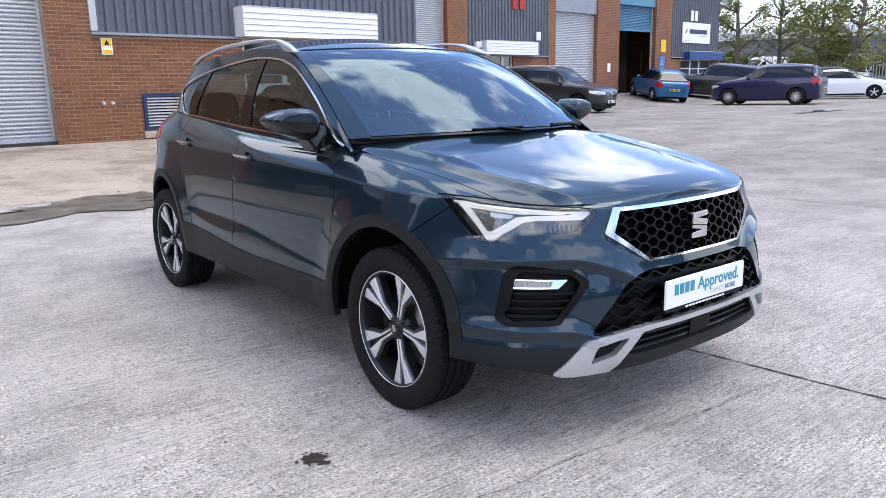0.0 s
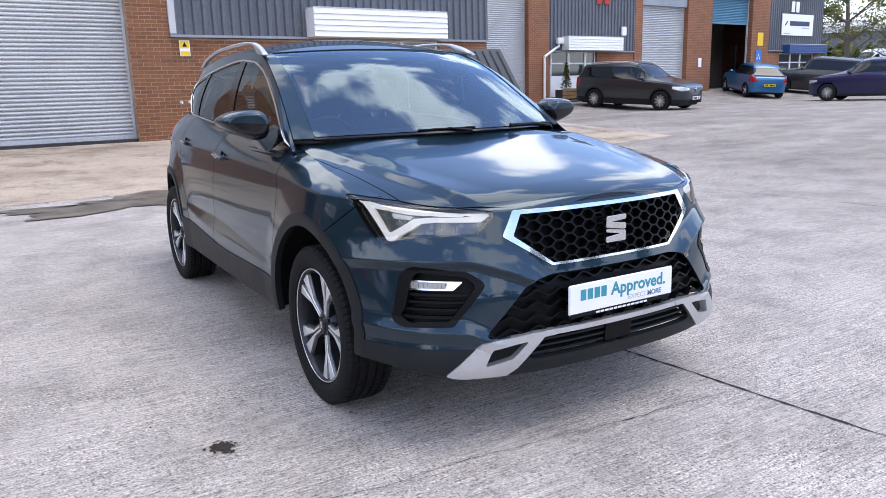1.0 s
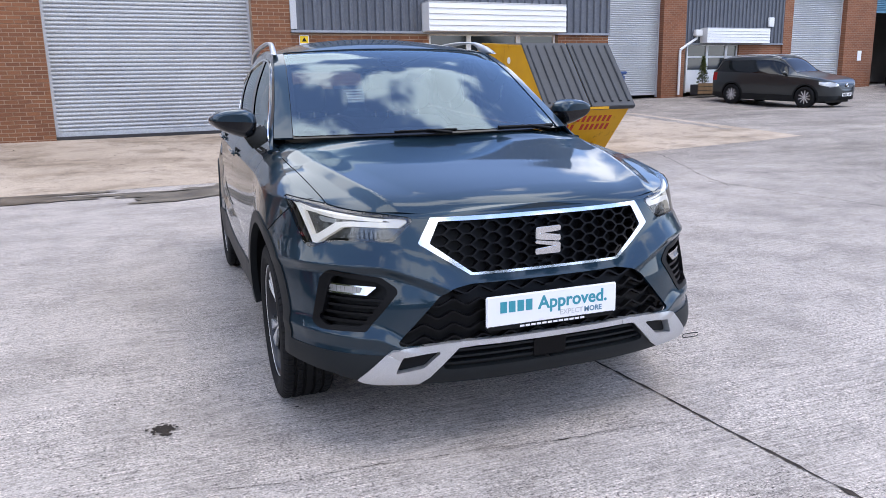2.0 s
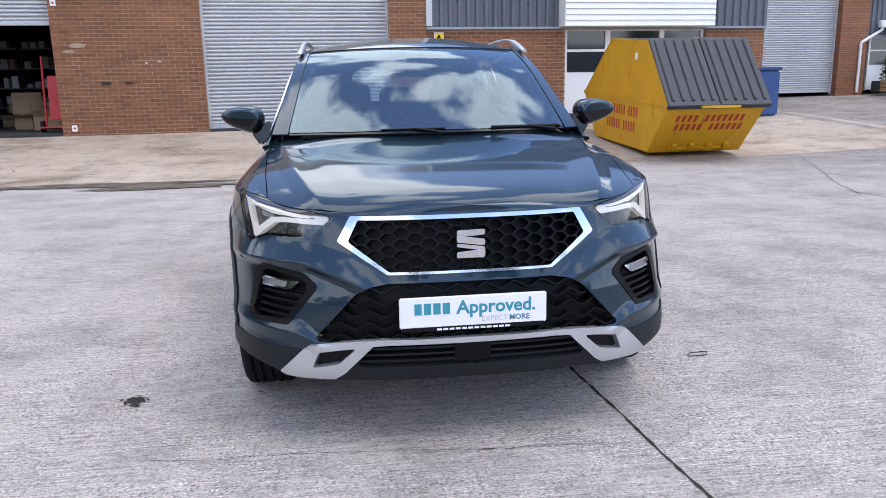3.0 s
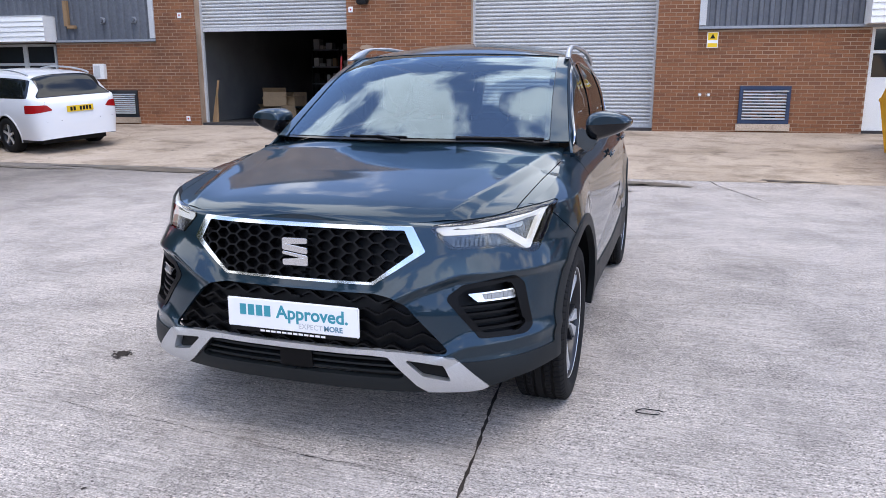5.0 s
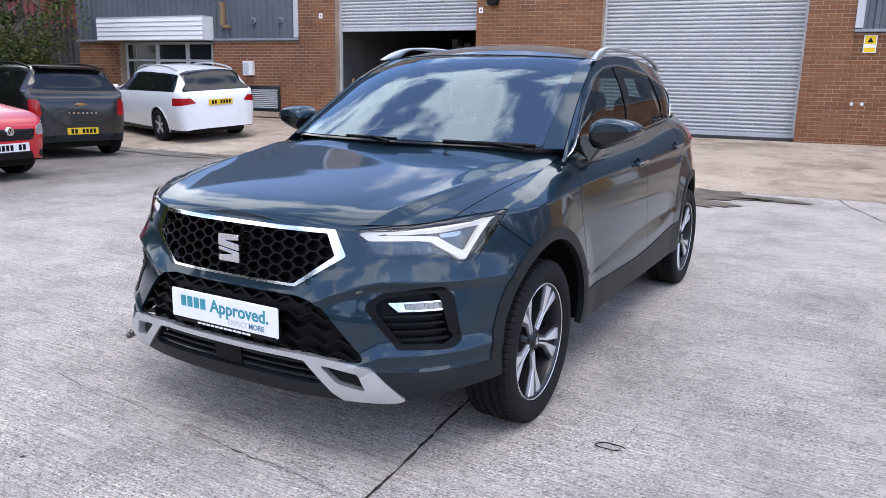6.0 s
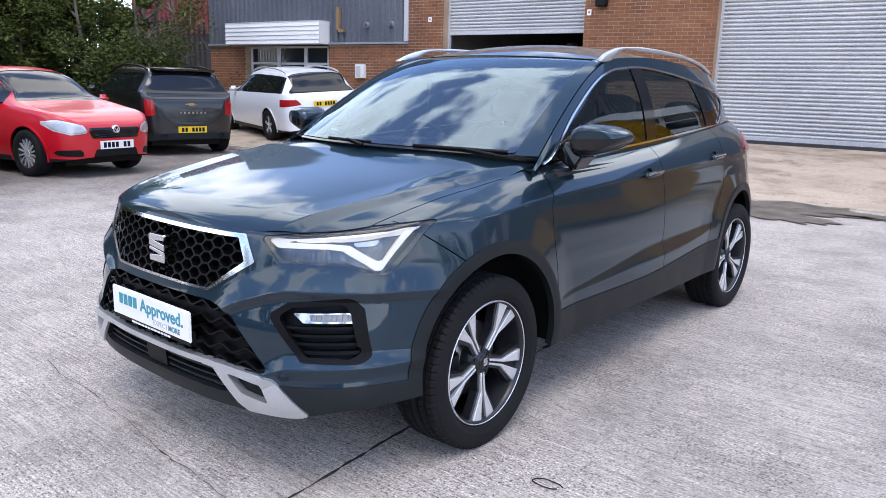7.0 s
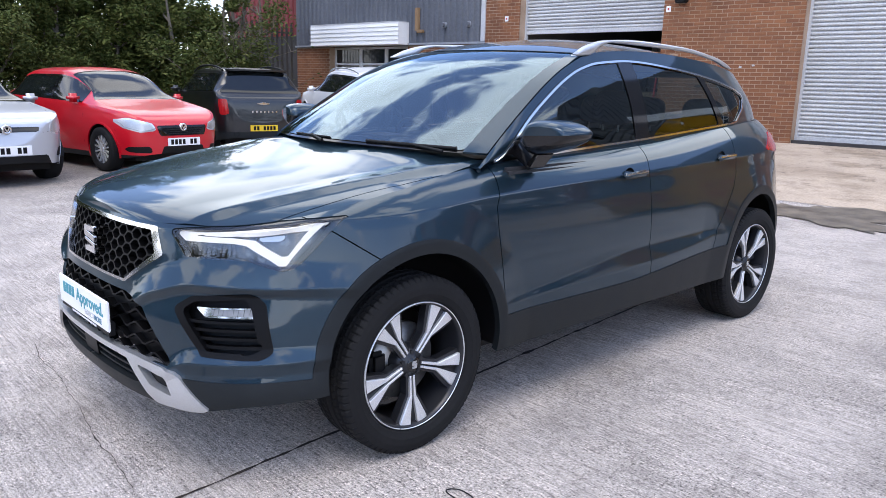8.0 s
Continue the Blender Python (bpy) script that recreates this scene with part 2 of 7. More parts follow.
def box(x0, x1, y0, y1, z0, z1, bevel=0.0, bm=None):
    own = bm is None
    bm = bmesh.new() if own else bm
    r = bmesh.ops.create_cube(bm, size=1.0, matrix=Matrix.Translation(((x0 + x1) / 2, (y0 + y1) / 2, (z0 + z1) / 2)) @ Matrix.Diagonal((x1 - x0, y1 - y0, z1 - z0, 1)))
    if bevel:
        edges = list({e for v in r["verts"] for e in v.link_edges})
        bmesh.ops.bevel(bm, geom=edges, offset=bevel, segments=2, affect="EDGES", clamp_overlap=True)
    return bm


def cyl(p, q, r0, r1=None, n=16, bm=None, caps=True):
    own = bm is None
    bm = bmesh.new() if own else bm
    p, q = Vector(p), Vector(q)
    d = q - p
    m = Matrix.Translation((p + q) / 2) @ d.to_track_quat("Z", "Y").to_matrix().to_4x4()
    bmesh.ops.create_cone(bm, cap_ends=caps, segments=n, radius1=r0, radius2=r0 if r1 is None else r1, depth=d.length, matrix=m)
    return bm


def prism(points, depth, m=None, bevel=0.0):
    """Polygon in x, z, pushed along +y by depth."""
    bm = bmesh.new()
    f = bm.faces.new([bm.verts.new((x, 0, z)) for x, z in points])
    r = bmesh.ops.extrude_face_region(bm, geom=[f])
    bmesh.ops.translate(bm, vec=(0, depth, 0), verts=[v for v in r["geom"] if isinstance(v, bmesh.types.BMVert)])
    bmesh.ops.recalc_face_normals(bm, faces=bm.faces)
    if bevel:
        bmesh.ops.bevel(bm, geom=list(bm.edges), offset=bevel, segments=2, affect="EDGES", clamp_overlap=True)
    if m is not None:
        bm.transform(m)
    return bm


def raw(name, verts, faces, mat, smooth=False):
    me = bpy.data.meshes.new(name)
    me.from_pydata(verts, [], faces)
    me.materials.append(mat)
    me.update()
    if smooth:
        me.shade_smooth()
    return me


def lettering(name, text, size, mat, parent, m, depth=0.004, align="CENTER", bold=0.0):
    cu = bpy.data.curves.new(name, "FONT")
    cu.body, cu.size, cu.extrude, cu.align_x, cu.align_y = text, size, depth / 2, align, "CENTER"
    cu.resolution_u, cu.offset = 3, bold
    tmp = bpy.data.objects.new(name, cu)
    scene.collection.objects.link(tmp)
    dg = bpy.context.evaluated_depsgraph_get()
    me = bpy.data.meshes.new_from_object(tmp.evaluated_get(dg))
    bpy.data.objects.remove(tmp)
    me.materials.clear()
    me.materials.append(mat)
    ob = new(name, me)
    ob.parent = parent
    ob.matrix_basis = m
    return ob


def smooth01(a, b, x):
    t = np.clip((x - a) / (b - a), 0, 1)
    return t * t * (3 - 2 * t)


# ---- ground ----
SLOPE = math.atan(0.083)


def wall_uv(x, y):
    """Along the main wall, and out of it towards the yard."""
    return x * math.cos(SLOPE) + (y - 13.15) * math.sin(SLOPE), x * math.sin(SLOPE) - (y - 13.15) * math.cos(SLOPE)


def ground_z(x, y):
    u, v = wall_uv(np.asarray(x, float), np.asarray(y, float))
    apron = 0.405 * np.clip((5.55 - v) / 5.5, 0, 1) * (1 - smooth01(9.6, 13.0, u))
    east = 0.30 * smooth01(5, 18, u) + 0.007 * np.clip(u - 18, 0, 30)
    ramp_up = (0.32 + 0.012 * np.clip(u - 18, 0, 14)) * np.clip((-3.0 - v) / 3.9, 0, 1) * smooth01(8, 12, u)
    return apron + east + ramp_up


WALL = pose(0, 13.15, 0.06, 0, 0, math.degrees(SLOPE))


def ground_patch(name, us, vs, mat, lift=0.0):
    verts, faces = [], []
    c, s = math.cos(SLOPE), math.sin(SLOPE)
    for v in vs:
        for u in us:
            x, y = u * c + v * s, 13.15 + u * s - v * c
            verts.append((x, y, float(ground_z(x, y)) + lift))
    n = len(us)
    for j in range(len(vs) - 1):
        for i in range(n - 1):
            a = j * n + i
            faces.append((a, a + n, a + n + 1, a + 1))
    return part(name, raw(name, verts, faces, mat))


def steps(*spans):
    out = []
    for a, b, n in spans:
        out += [a + (b - a) * i / n for i in range(n)]
    return out + [spans[-1][1]]


tagged(ground_patch("ground", steps((-3000, -60, 4), (-60, -10, 10), (-10, 40, 60), (40, 80, 8), (80, 3000, 4)), steps((-3000, -40, 4), (-40, -8, 10), (-8, 6, 30), (6, 30, 14), (30, 3000, 5)), CONCRETE),
       "worn pinkish grey concrete yard with fine cracks", "ground", kind="structure")
tagged(ground_patch("apron", steps((-18, 10.5, 30)), steps((0.02, 5.3, 10)), APRON, 0.004), "pale buff sloping concrete apron before the units", "pavement", kind="structure")


# ---- industrial units ----
def at_wall(u, out, z):
    return WALL @ Matrix.Translation((u, -out, z))


def corrugated(u0, u1, z0, z1, pitch, depth, mat, name, parent, off, flat=0.35):
    """Upright-ribbed sheet, facing -y."""
    prof, u, k = [], u0, 0
    while u < u1 - 1e-6:
        for f, d in ((0, 0), (flat, 0), (flat + 0.12, depth), (0.88, depth)):
            prof.append((min(u + f * pitch, u1), -off - d))
        u += pitch
    prof.append((u1, -off))
    verts = [(a, b, z) for z in (z0, z1) for a, b in prof]
    n = len(prof)
    return part(name, raw(name, verts, [(i, i + 1, n + i + 1, n + i) for i in range(n - 1)], mat), None, parent)


def slats(u0, u1, z0, z1, pitch, mat, parent, off, depth=0.028):
    """Roller shutter curtain with curved laths, facing -y."""
    shape = ((0.0, 0.1), (0.12, 0.7), (0.38, 1.0), (0.62, 0.8), (0.76, 0.25), (0.80, -0.7), (0.96, -0.7))
    n = int((z1 - z0) / pitch)
    prof = [(z0 + (i + f) * pitch, -off - d * depth) for i in range(n) for f, d in shape] + [(z0 + n * pitch, -off), (z1, -off)]
    verts = [(u, b, z) for u in (u0, u1) for z, b in prof]
    k = len(prof)
    ob = part("curtain", raw("curtain", verts, [(i, k + i, k + i + 1, i + 1) for i in range(k - 1)], mat))
    ob.parent = parent
    return ob
TOP, BASE = 6.7, 0.2
WING = WALL @ Matrix.Translation((0, 7.0, 0))


def brick_shape():
    bm = box(-0.1075, 0.1075, -0.006, 0.02, -0.0315, 0.0315)
    bmesh.ops.delete(bm, geom=[f for f in bm.faces if f.normal.y > 0.5], context="FACES")
    bmesh.ops.bevel(bm, geom=[e for e in bm.edges if all(v.co.y < 0 for v in e.verts)], offset=0.003, segments=1, affect="EDGES")
    return mesh_of("brick", bm, BRICK)


BRICK_MESH = brick_shape()
brick_jobs = []


def brick_cells(u0, u1, z0, z1):
    """Stretcher bond: (u, z, length) for each brick of a face."""
    rows = int((z1 - z0) / 0.075)
    for r in range(rows):
        z = z0 + 0.0375 + r * 0.075
        u = u0 - (0.1125 if r % 2 else 0.0)
        while u < u1 - 0.02:
            a, b = max(u + 0.006, u0), min(u + 0.219, u1)
            if b - a > 0.03:
                yield (a + b) / 2, z, b - a
            u += 0.225


def brick_wall(name, u0, u1, z0, z1, out=0.0, thick=0.3, singles=0, label="red brick wall of the industrial unit"):
    """Mortar core with bricks standing proud of it."""
    w = part(name, box(u0, u1, -out, thick, z0, z1), MORTAR)
    w.matrix_world = WALL
    tagged(w, label, "wall", kind="structure")
    brick_jobs.append((w, u0, u1, max(z0, 0.3), min(z1, 3.4), out, singles))
    return w


def lay_bricks(w, u0, u1, z0, z1, out, singles):
    rng = random.Random(len(w.name) + int(u0 * 10))
    verts, faces = [], []
    base = [tuple(v.co) for v in BRICK_MESH.vertices]
    polys = [tuple(p.vertices) for p in BRICK_MESH.polygons]
    for i, (u, z, n) in enumerate(brick_cells(u0, u1, z0, z1)):
        d = rng.uniform(-0.0025, 0.0025)
        if i < singles:
            b = new("brick", BRICK_MESH)
            b.parent = w
            b.matrix_basis = Matrix.Translation((u, -out + d, z)) @ Matrix.Diagonal((n / 0.215, 1, 1, 1))
            continue
        k = len(verts)
        verts += [(u + x * n / 0.215, -out + d + y, z + zz) for x, y, zz in base]
        faces += [tuple(q + k for q in p) for p in polys]
    if verts:
        o = part("brickwork", raw("brickwork", verts, faces, BRICK), None, w)
        tagged(o, kind="stuff")


def shutter_door(u0, u1, z0, z1, m, mat, label, off=-0.22, pitch=0.077, floor_z=0.25):
    t = thing("roller_shutter", label, "roller shutter", m)
    slats(u0, u1, z0 + 0.09, z1, pitch, mat, t, off)
    part("bottom_rail", box(u0, u1, -off - 0.03, -off + 0.02, z0, z0 + 0.09, 0.006), mat, t)
    for a, b in ((u0 - 0.04, u0 + 0.05), (u1 - 0.05, u1 + 0.04)):
        part("guide", box(a, b, -off - 0.045, -off + 0.03, floor_z, z1), PALE, t)
    return t


def cladding_panel(name, u0, u1, z0, z1, m, pitch=0.2, out=0.02, mat=CLAD):
    c = corrugated(u0, u1, z0, z1, pitch, 0.045, mat, name, None, out, 0.42)
    c.matrix_world = m
    tagged(c, "dark grey upright ribbed metal wall cladding", "wall", kind="structure")
    b = part("backing", box(u0, u1, 0.0, 0.2, z0, z1), mat, c)
    f = part("flashing", box(u0, u1, -0.09, 0.05, z0 - 0.05, z0 + 0.004, 0.006), SILL, c, "pale grey drip flashing")
    return c


def canopy(u0, u1, z0, z1, m, mat=UPVC, out=0.45, label="white boarded canopy over an office front"):
    t = thing("canopy", label, "canopy", m)
    n = 5
    h = (z1 - z0) / n
    for i in range(n):
        part("board", prism([(-out - 0.012, z0 + i * h + 0.004), (-out + 0.012, z0 + (i + 1) * h), (-out + 0.03, z0 + (i + 1) * h), (-out + 0.03, z0 + i * h + 0.004)], u1 - u0, Matrix(((0, 1, 0, u0), (1, 0, 0, 0), (0, 0, 1, 0), (0, 0, 0, 1)))), mat, t)
    for a, b in ((u0, u0 + 0.03), (u1 - 0.03, u1)):
        part("cheek", box(a, b, -out + 0.03, -0.02, z0, z1), mat, t)
    part("top", box(u0, u1, -out + 0.0, -0.02, z1, z1 + 0.025), PALE, t)
    part("soffit", box(u0 + 0.03, u1 - 0.03, -out + 0.03, -0.02, z0, z0 + 0.02), mat, t)
    return t


def office_front(u0, u1, z0, z1, m, cols, mat, label, low=0.95, panel=None, deep=0.12):
    """A glazed front: cols are (from, to, is_door)."""
    t = thing("office_front", label, "shopfront", m)
    fr = 0.06
    part("head", box(u0, u1, deep - 0.04, deep + 0.04, z1 - fr, z1, 0.004), mat, t)
    part("transom", box(u0, u1, deep - 0.035, deep + 0.035, z1 - 0.52, z1 - 0.46, 0.004), mat, t)
    for a, b, door in cols:
        for c in (a, b - fr):
            part("mullion", box(c, c + fr, deep - 0.042, deep + 0.042, z0, z1, 0.004), mat, t)
        bot = z0 + (0.12 if door == 1 else low)
        part("panel", box(a + fr, b - fr, deep - 0.02, deep + 0.02, z0 + 0.02, bot, 0.003), panel or mat, t)
        part("pane", box(a + fr, b - fr, deep - 0.004, deep + 0.004, bot + 0.03, z1 - 0.53), GLASS_DARK, t)
        part("pane", box(a + fr, b - fr, deep - 0.004, deep + 0.004, z1 - 0.45, z1 - fr), GLASS_DARK, t)
        part("rail", box(a + fr, b - fr, deep - 0.03, deep + 0.03, bot, bot + 0.03), mat, t)
        if door == 2:
            part("rail", box(a + fr, b - fr, deep - 0.03, deep + 0.03, z0 + 0.0, z0 + 0.06), mat, t)
    return t


def louvre_vent(u0, u1, z0, z1, m, mat, label):
    t = thing("louvre_vent", label, "vent", m)
    for q in ((u0, u1, z1 - 0.07, z1), (u0, u1, z0, z0 + 0.07), (u0, u0 + 0.07, z0 + 0.07, z1 - 0.07), (u1 - 0.07, u1, z0 + 0.07, z1 - 0.07)):
        part("frame", box(q[0], q[1], -0.05, 0.02, q[2], q[3], 0.004), mat, t)
    part("backing", box(u0 + 0.06, u1 - 0.06, -0.006, 0.02, z0 + 0.05, z1 - 0.05), BLACK, t)
    n = 10
    for i in range(n):
        z = z0 + 0.10 + (z1 - z0 - 0.2) * i / (n - 1)
        s_ = part("slat", box(u0 + 0.07, u1 - 0.07, -0.022, 0.022, -0.005, 0.005), PALE, t)
        s_.matrix_basis = pose(0, -0.028, z, 40)
    part("handle", box(u1 - 0.30, u1 - 0.04, -0.075, -0.05, z1 - 0.11, z1 - 0.085, 0.004), PALE, t)
    part("sill", box(u0 - 0.03, u1 + 0.03, -0.05, 0.03, z0 - 0.14, z0 - 0.004), APRON, t)
    return t


# main block, from west to east
brick_wall("wall_1", -18.56, -17.2, BASE, 2.28)
brick_wall("wall_2", -13.55, -10.77, BASE, 2.28)
brick_wall("wall_3", -10.77, -9.72, BASE, TOP, 0.05)
brick_wall("wall_4", -6.01, -3.21, BASE, TOP, 0.05, singles=300)
brick_wall("wall_5", 0.63, 1.42, BASE, TOP, 0.05, singles=150)
brick_wall("wall_6", 1.42, 4.60, BASE, 2.36, singles=300)
brick_wall("wall_7", 8.08, 9.6, BASE, 2.40)
east = part("wall_east", box(9.3, 9.6, 0.3, 18, 0.2, TOP), BRICK_W)
east.matrix_world = WALL
tagged(east, "red brick end wall of the industrial unit", "wall", kind="structure")
west = part("wall_west", box(-18.56, -18.26, 0.3, 18, 0.0, TOP), BRICK_W)
west.matrix_world = WALL
tagged(west, "red brick end wall of the industrial unit", "wall", kind="structure")
for a, b in ((-9.72, -6.01), (-3.21, 0.63)):
    brick_wall("lintel", a, b, 4.9, TOP)
cladding_panel("cladding_1", -18.56, -10.77, 2.34, TOP, WALL)
cladding_panel("cladding_2", 1.42, 9.6, 2.42, TOP, WALL)
for u in (-10.77, 1.42):
    s0 = 1 if u > 0 else -1
    t_ = part("corner_trim", box(min(u, u + 0.13 * s0), max(u, u + 0.13 * s0), -0.085, 0.0, 2.36 if s0 < 0 else 2.44, TOP, 0.004), PALE)
    t_.matrix_world = WALL
    tagged(t_, "pale grey folded metal corner trim", "trim", kind="structure")
shutter_door(-3.21, 0.63, 0.40, 4.9, WALL, SHUTTER, "closed galvanised steel roller shutter in a brick wall")
shutter_door(-9.72, -6.01, 2.50, 4.9, WALL, SHUTTER, "half raised galvanised roller shutter over a dark workshop")
canopy(4.42, 8.02, 2.41, 3.02, WALL)
canopy(-17.28, -13.48, 2.30, 2.88, WALL, label="white boarded canopy over an office window")
office_front(4.62, 8.06, 0.40, 2.40, WALL, [(4.62, 5.66, 2), (5.66, 7.0, 0), (7.0, 8.06, 1)], UPVC, "white framed office front with a part glazed door", 1.0)
office_front(-16.95, -13.75, 0.39, 2.28, WALL, [(-16.95, -15.75, 0), (-15.75, -14.65, 0), (-14.65, -13.75, 1)], FRAME_GREY, "grey white framed office window and door", 0.75, deep=0.25)
brick_wall("wall_8", -17.2, -16.95, BASE, 2.28)
louvre_vent(2.29, 3.25, 0.52, 1.26, WALL, VENT_BLUE, "blue steel framed louvre vent low in the brick wall")
louvre_vent(-12.35, -11.4, 0.52, 1.16, WALL, GLASS_DARK, "dark louvre vent low in the brick wall")

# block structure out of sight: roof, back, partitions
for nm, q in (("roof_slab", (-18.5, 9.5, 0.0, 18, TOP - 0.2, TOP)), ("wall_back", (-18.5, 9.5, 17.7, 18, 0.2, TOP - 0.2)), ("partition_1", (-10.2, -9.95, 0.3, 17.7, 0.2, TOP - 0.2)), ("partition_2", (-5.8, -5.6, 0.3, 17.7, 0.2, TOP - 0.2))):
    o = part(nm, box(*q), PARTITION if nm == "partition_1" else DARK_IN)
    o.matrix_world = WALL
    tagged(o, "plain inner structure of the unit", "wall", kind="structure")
# floor in the same near-black colour as the back wall
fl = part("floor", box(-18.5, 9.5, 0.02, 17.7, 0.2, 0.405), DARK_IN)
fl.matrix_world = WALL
tagged(fl, "dark workshop floor", "floor", kind="structure")


# small things on the main wall
def wall_sign(u, z, w, h, m, mat, label, name="wall_sign", out=0.075):
    t = part(name, box(u - w / 2, u + w / 2, -out, -out + 0.012, z - h / 2, z + h / 2, 0.002), mat)
    t.matrix_world = m
    return tagged(t, label, "sign")


sy = wall_sign(1.70, 2.16, 0.21, 0.31, WALL, SIGN_W, "yellow and white warning sign on brick", out=0.03)
part("panel", box(1.61, 1.79, -0.034, -0.03, 2.16, 2.305), SIGN_Y, sy)
part("triangle", prism([(1.65, 2.19), (1.75, 2.19), (1.70, 2.28)], 0.002, Matrix.Translation((0, -0.0365, 0))), BLACK, sy)
part("panel", box(1.61, 1.79, -0.034, -0.03, 2.02, 2.10), SIGN_Y, sy)
for u, z in ((-5.90, 2.90), (-10.1, 2.86), (-10.05, 0.50), (-5.78, 0.50)):
    q = wall_sign(u, z, 0.10, 0.12, WALL, SIGN_W, "small square white plate with a red mark on brick", out=0.075)
    part("mark", box(u - 0.018, u + 0.018, -0.078, -0.075, z - 0.02, z + 0.02), RED_TXT, q)
bx = thing("meter_box", "small white meter box on the brick wall", "meter box", WALL)
part("case", box(-12.50, -12.20, -0.12, 0.0, 1.42, 1.78, 0.01), UPVC, bx)
part("door", box(-12.47, -12.30, -0.128, -0.12, 1.46, 1.74, 0.003), PALE, bx)
lampb = thing("wall_lamp", "dark flood lamp on the brick pier", "lamp", WALL)
part("case", box(-5.72, -5.48, -0.22, -0.06, 3.0, 3.22, 0.02), BLACK, lampb)
for u in (-12.15, -11.3):
    v_ = thing("pipe_outlet", "small dark round outlet in the cladding", "vent pipe", WALL)
    part("collar", cyl((u, -0.10, 2.78), (u, 0.0, 2.78), 0.075, n=16), SILL, v_)
    part("cowl", cyl((u, -0.16, 2.78), (u, -0.10, 2.78), 0.055, n=16), CLAD, v_)
rb = thing("wall_bracket", "rusty timber bracket on the cladding", "bracket", WALL)
WOOD = varied("weathered_wood", (0.22, 0.13, 0.06), (0.30, 0.19, 0.10), 3.0, 0.8, 0.2, 0.003, squash=(6, 6, 1))
part("post", box(-13.15, -13.03, -0.16, -0.07, 2.66, 3.25, 0.01), WOOD, rb)
part("foot", box(-13.08, -12.86, -0.16, -0.07, 2.60, 2.68, 0.01), WOOD, rb)

for u in (1.53, 1.70):
    tp = thing("pipe_stub", "small brass pipe stub on the brick wall", "pipe", WALL)
    part("flange", cyl((u, -0.02, 1.09), (u, 0.0, 1.09), 0.035, n=14), PALE, tp)
    part("pipe", cyl((u, -0.09, 1.08), (u, -0.02, 1.09), 0.018, n=12), SIGN_W, tp)

for u, z, w, h, m_ in ((-5.10, 1.37, 0.10, 0.03, OIL), (-4.67, 1.37, 0.09, 0.025, OIL), (-5.55, 2.10, 0.16, 0.05, MORTAR), (-5.72, 1.98, 0.12, 0.035, MORTAR), (-4.3, 1.75, 0.03, 0.02, PALE), (-4.05, 1.78, 0.03, 0.02, PALE)):
    q = part("patch", prism([(u - w, z - h * 0.6), (u - w * 0.3, z - h), (u + w * 0.8, z - h * 0.7), (u + w, z + h * 0.4), (u + w * 0.1, z + h), (u - w * 0.8, z + h * 0.7)], 0.006, Matrix.Translation((0, -0.066, 0))), m_, bpy.data.objects["wall_4"])

# workshop stores behind the raised shutter
rng = random.Random(5)
for i in range(24):
    u, v = rng.uniform(-9.5, -6.3), rng.uniform(1.6, 4.0)
    w, d, h = rng.uniform(0.16, 0.3), rng.uniform(0.15, 0.25), rng.uniform(0.15, 0.38)
    z = 0.405
    if i % 3 == 2:
        z += 0.34
        u, v = boxes_at
    boxes_at = (u, v)
    c = thing("cardboard_box", "open brown cardboard box stored in the workshop", "box", WALL @ pose(u, v, z, 0, 0, rng.uniform(-30, 30)), "boxes in the workshop")
    part("carton", box(-w, w, -d, d, 0, h, 0.004), CARD, c)
    f_ = part("flap", box(-w, w, -0.004, 0.004, 0, 0.16), CARD, c)
    f_.matrix_basis = pose(0, -d, h, rng.uniform(20, 130))
for i in range(4):
    rack = thing("storage_rack", "dark steel storage rack with cluttered shelves", "shelf", WALL @ pose(-9.2 + i * 0.95, 5.6, 0.405), "racks in the workshop")
    for x in (0, 0.85):
        for y in (0, 0.45):
            part("upright", box(x - 0.02, x + 0.02, y - 0.02, y + 0.02, 0, 2.0), BLACK, rack)
    for z in (0.4, 0.9, 1.4, 1.9):
        part("shelf", box(-0.02, 0.87, -0.02, 0.47, z, z + 0.03), SILL, rack)
        for k in range(4):
            q0 = 0.05 + 0.2 * k
            part("pack", box(q0, q0 + rng.uniform(0.1, 0.19), 0.0, 0.35, z + 0.03, z + rng.uniform(0.12, 0.34), 0.004), rng.choice((CARD, PALE, SIGN_W, DARK_IN, PALE)), rack)
RED_STEEL = varied("red_painted_steel", (0.45, 0.02, 0.02), (0.55, 0.03, 0.03), 2.0, 0.5, 0.1, 0.002)
tr = thing("sack_truck", "red steel sack truck leaning by the workshop door", "trolley", WALL @ pose(-6.28, 0.62, 0.405, -8))
for x in (-0.2, 0.18):
    part("upright", cyl((x, 0, 0.1), (x, 0, 1.55), 0.022, n=10), RED_STEEL, tr)
part("back", box(-0.12, 0.24, -0.02, 0.02, 0.25, 1.15, 0.01), RED_STEEL, tr)
part("toe_plate", box(-0.25, 0.22, -0.28, 0.0, 0.06, 0.09), RED_STEEL, tr)
for x in (-0.28, 0.26):
    part("wheel", cyl((x - 0.03, 0.05, 0.12), (x + 0.03, 0.05, 0.12), 0.12, n=18), RUBBER, tr)
lp = thing("timber_boards", "loose timber boards leaning at the doorway", "timber", WALL @ pose(-9.55, 0.25, 0.405, -6))
for k in range(3):
    part("board", box(-0.05 + 0.06 * k, 0.0 + 0.06 * k, -0.01, 0.012, 0, 1.0 - 0.2 * k), WOOD, lp).matrix_basis = pose(0, 0, 0, 0, 8 - 5 * k)

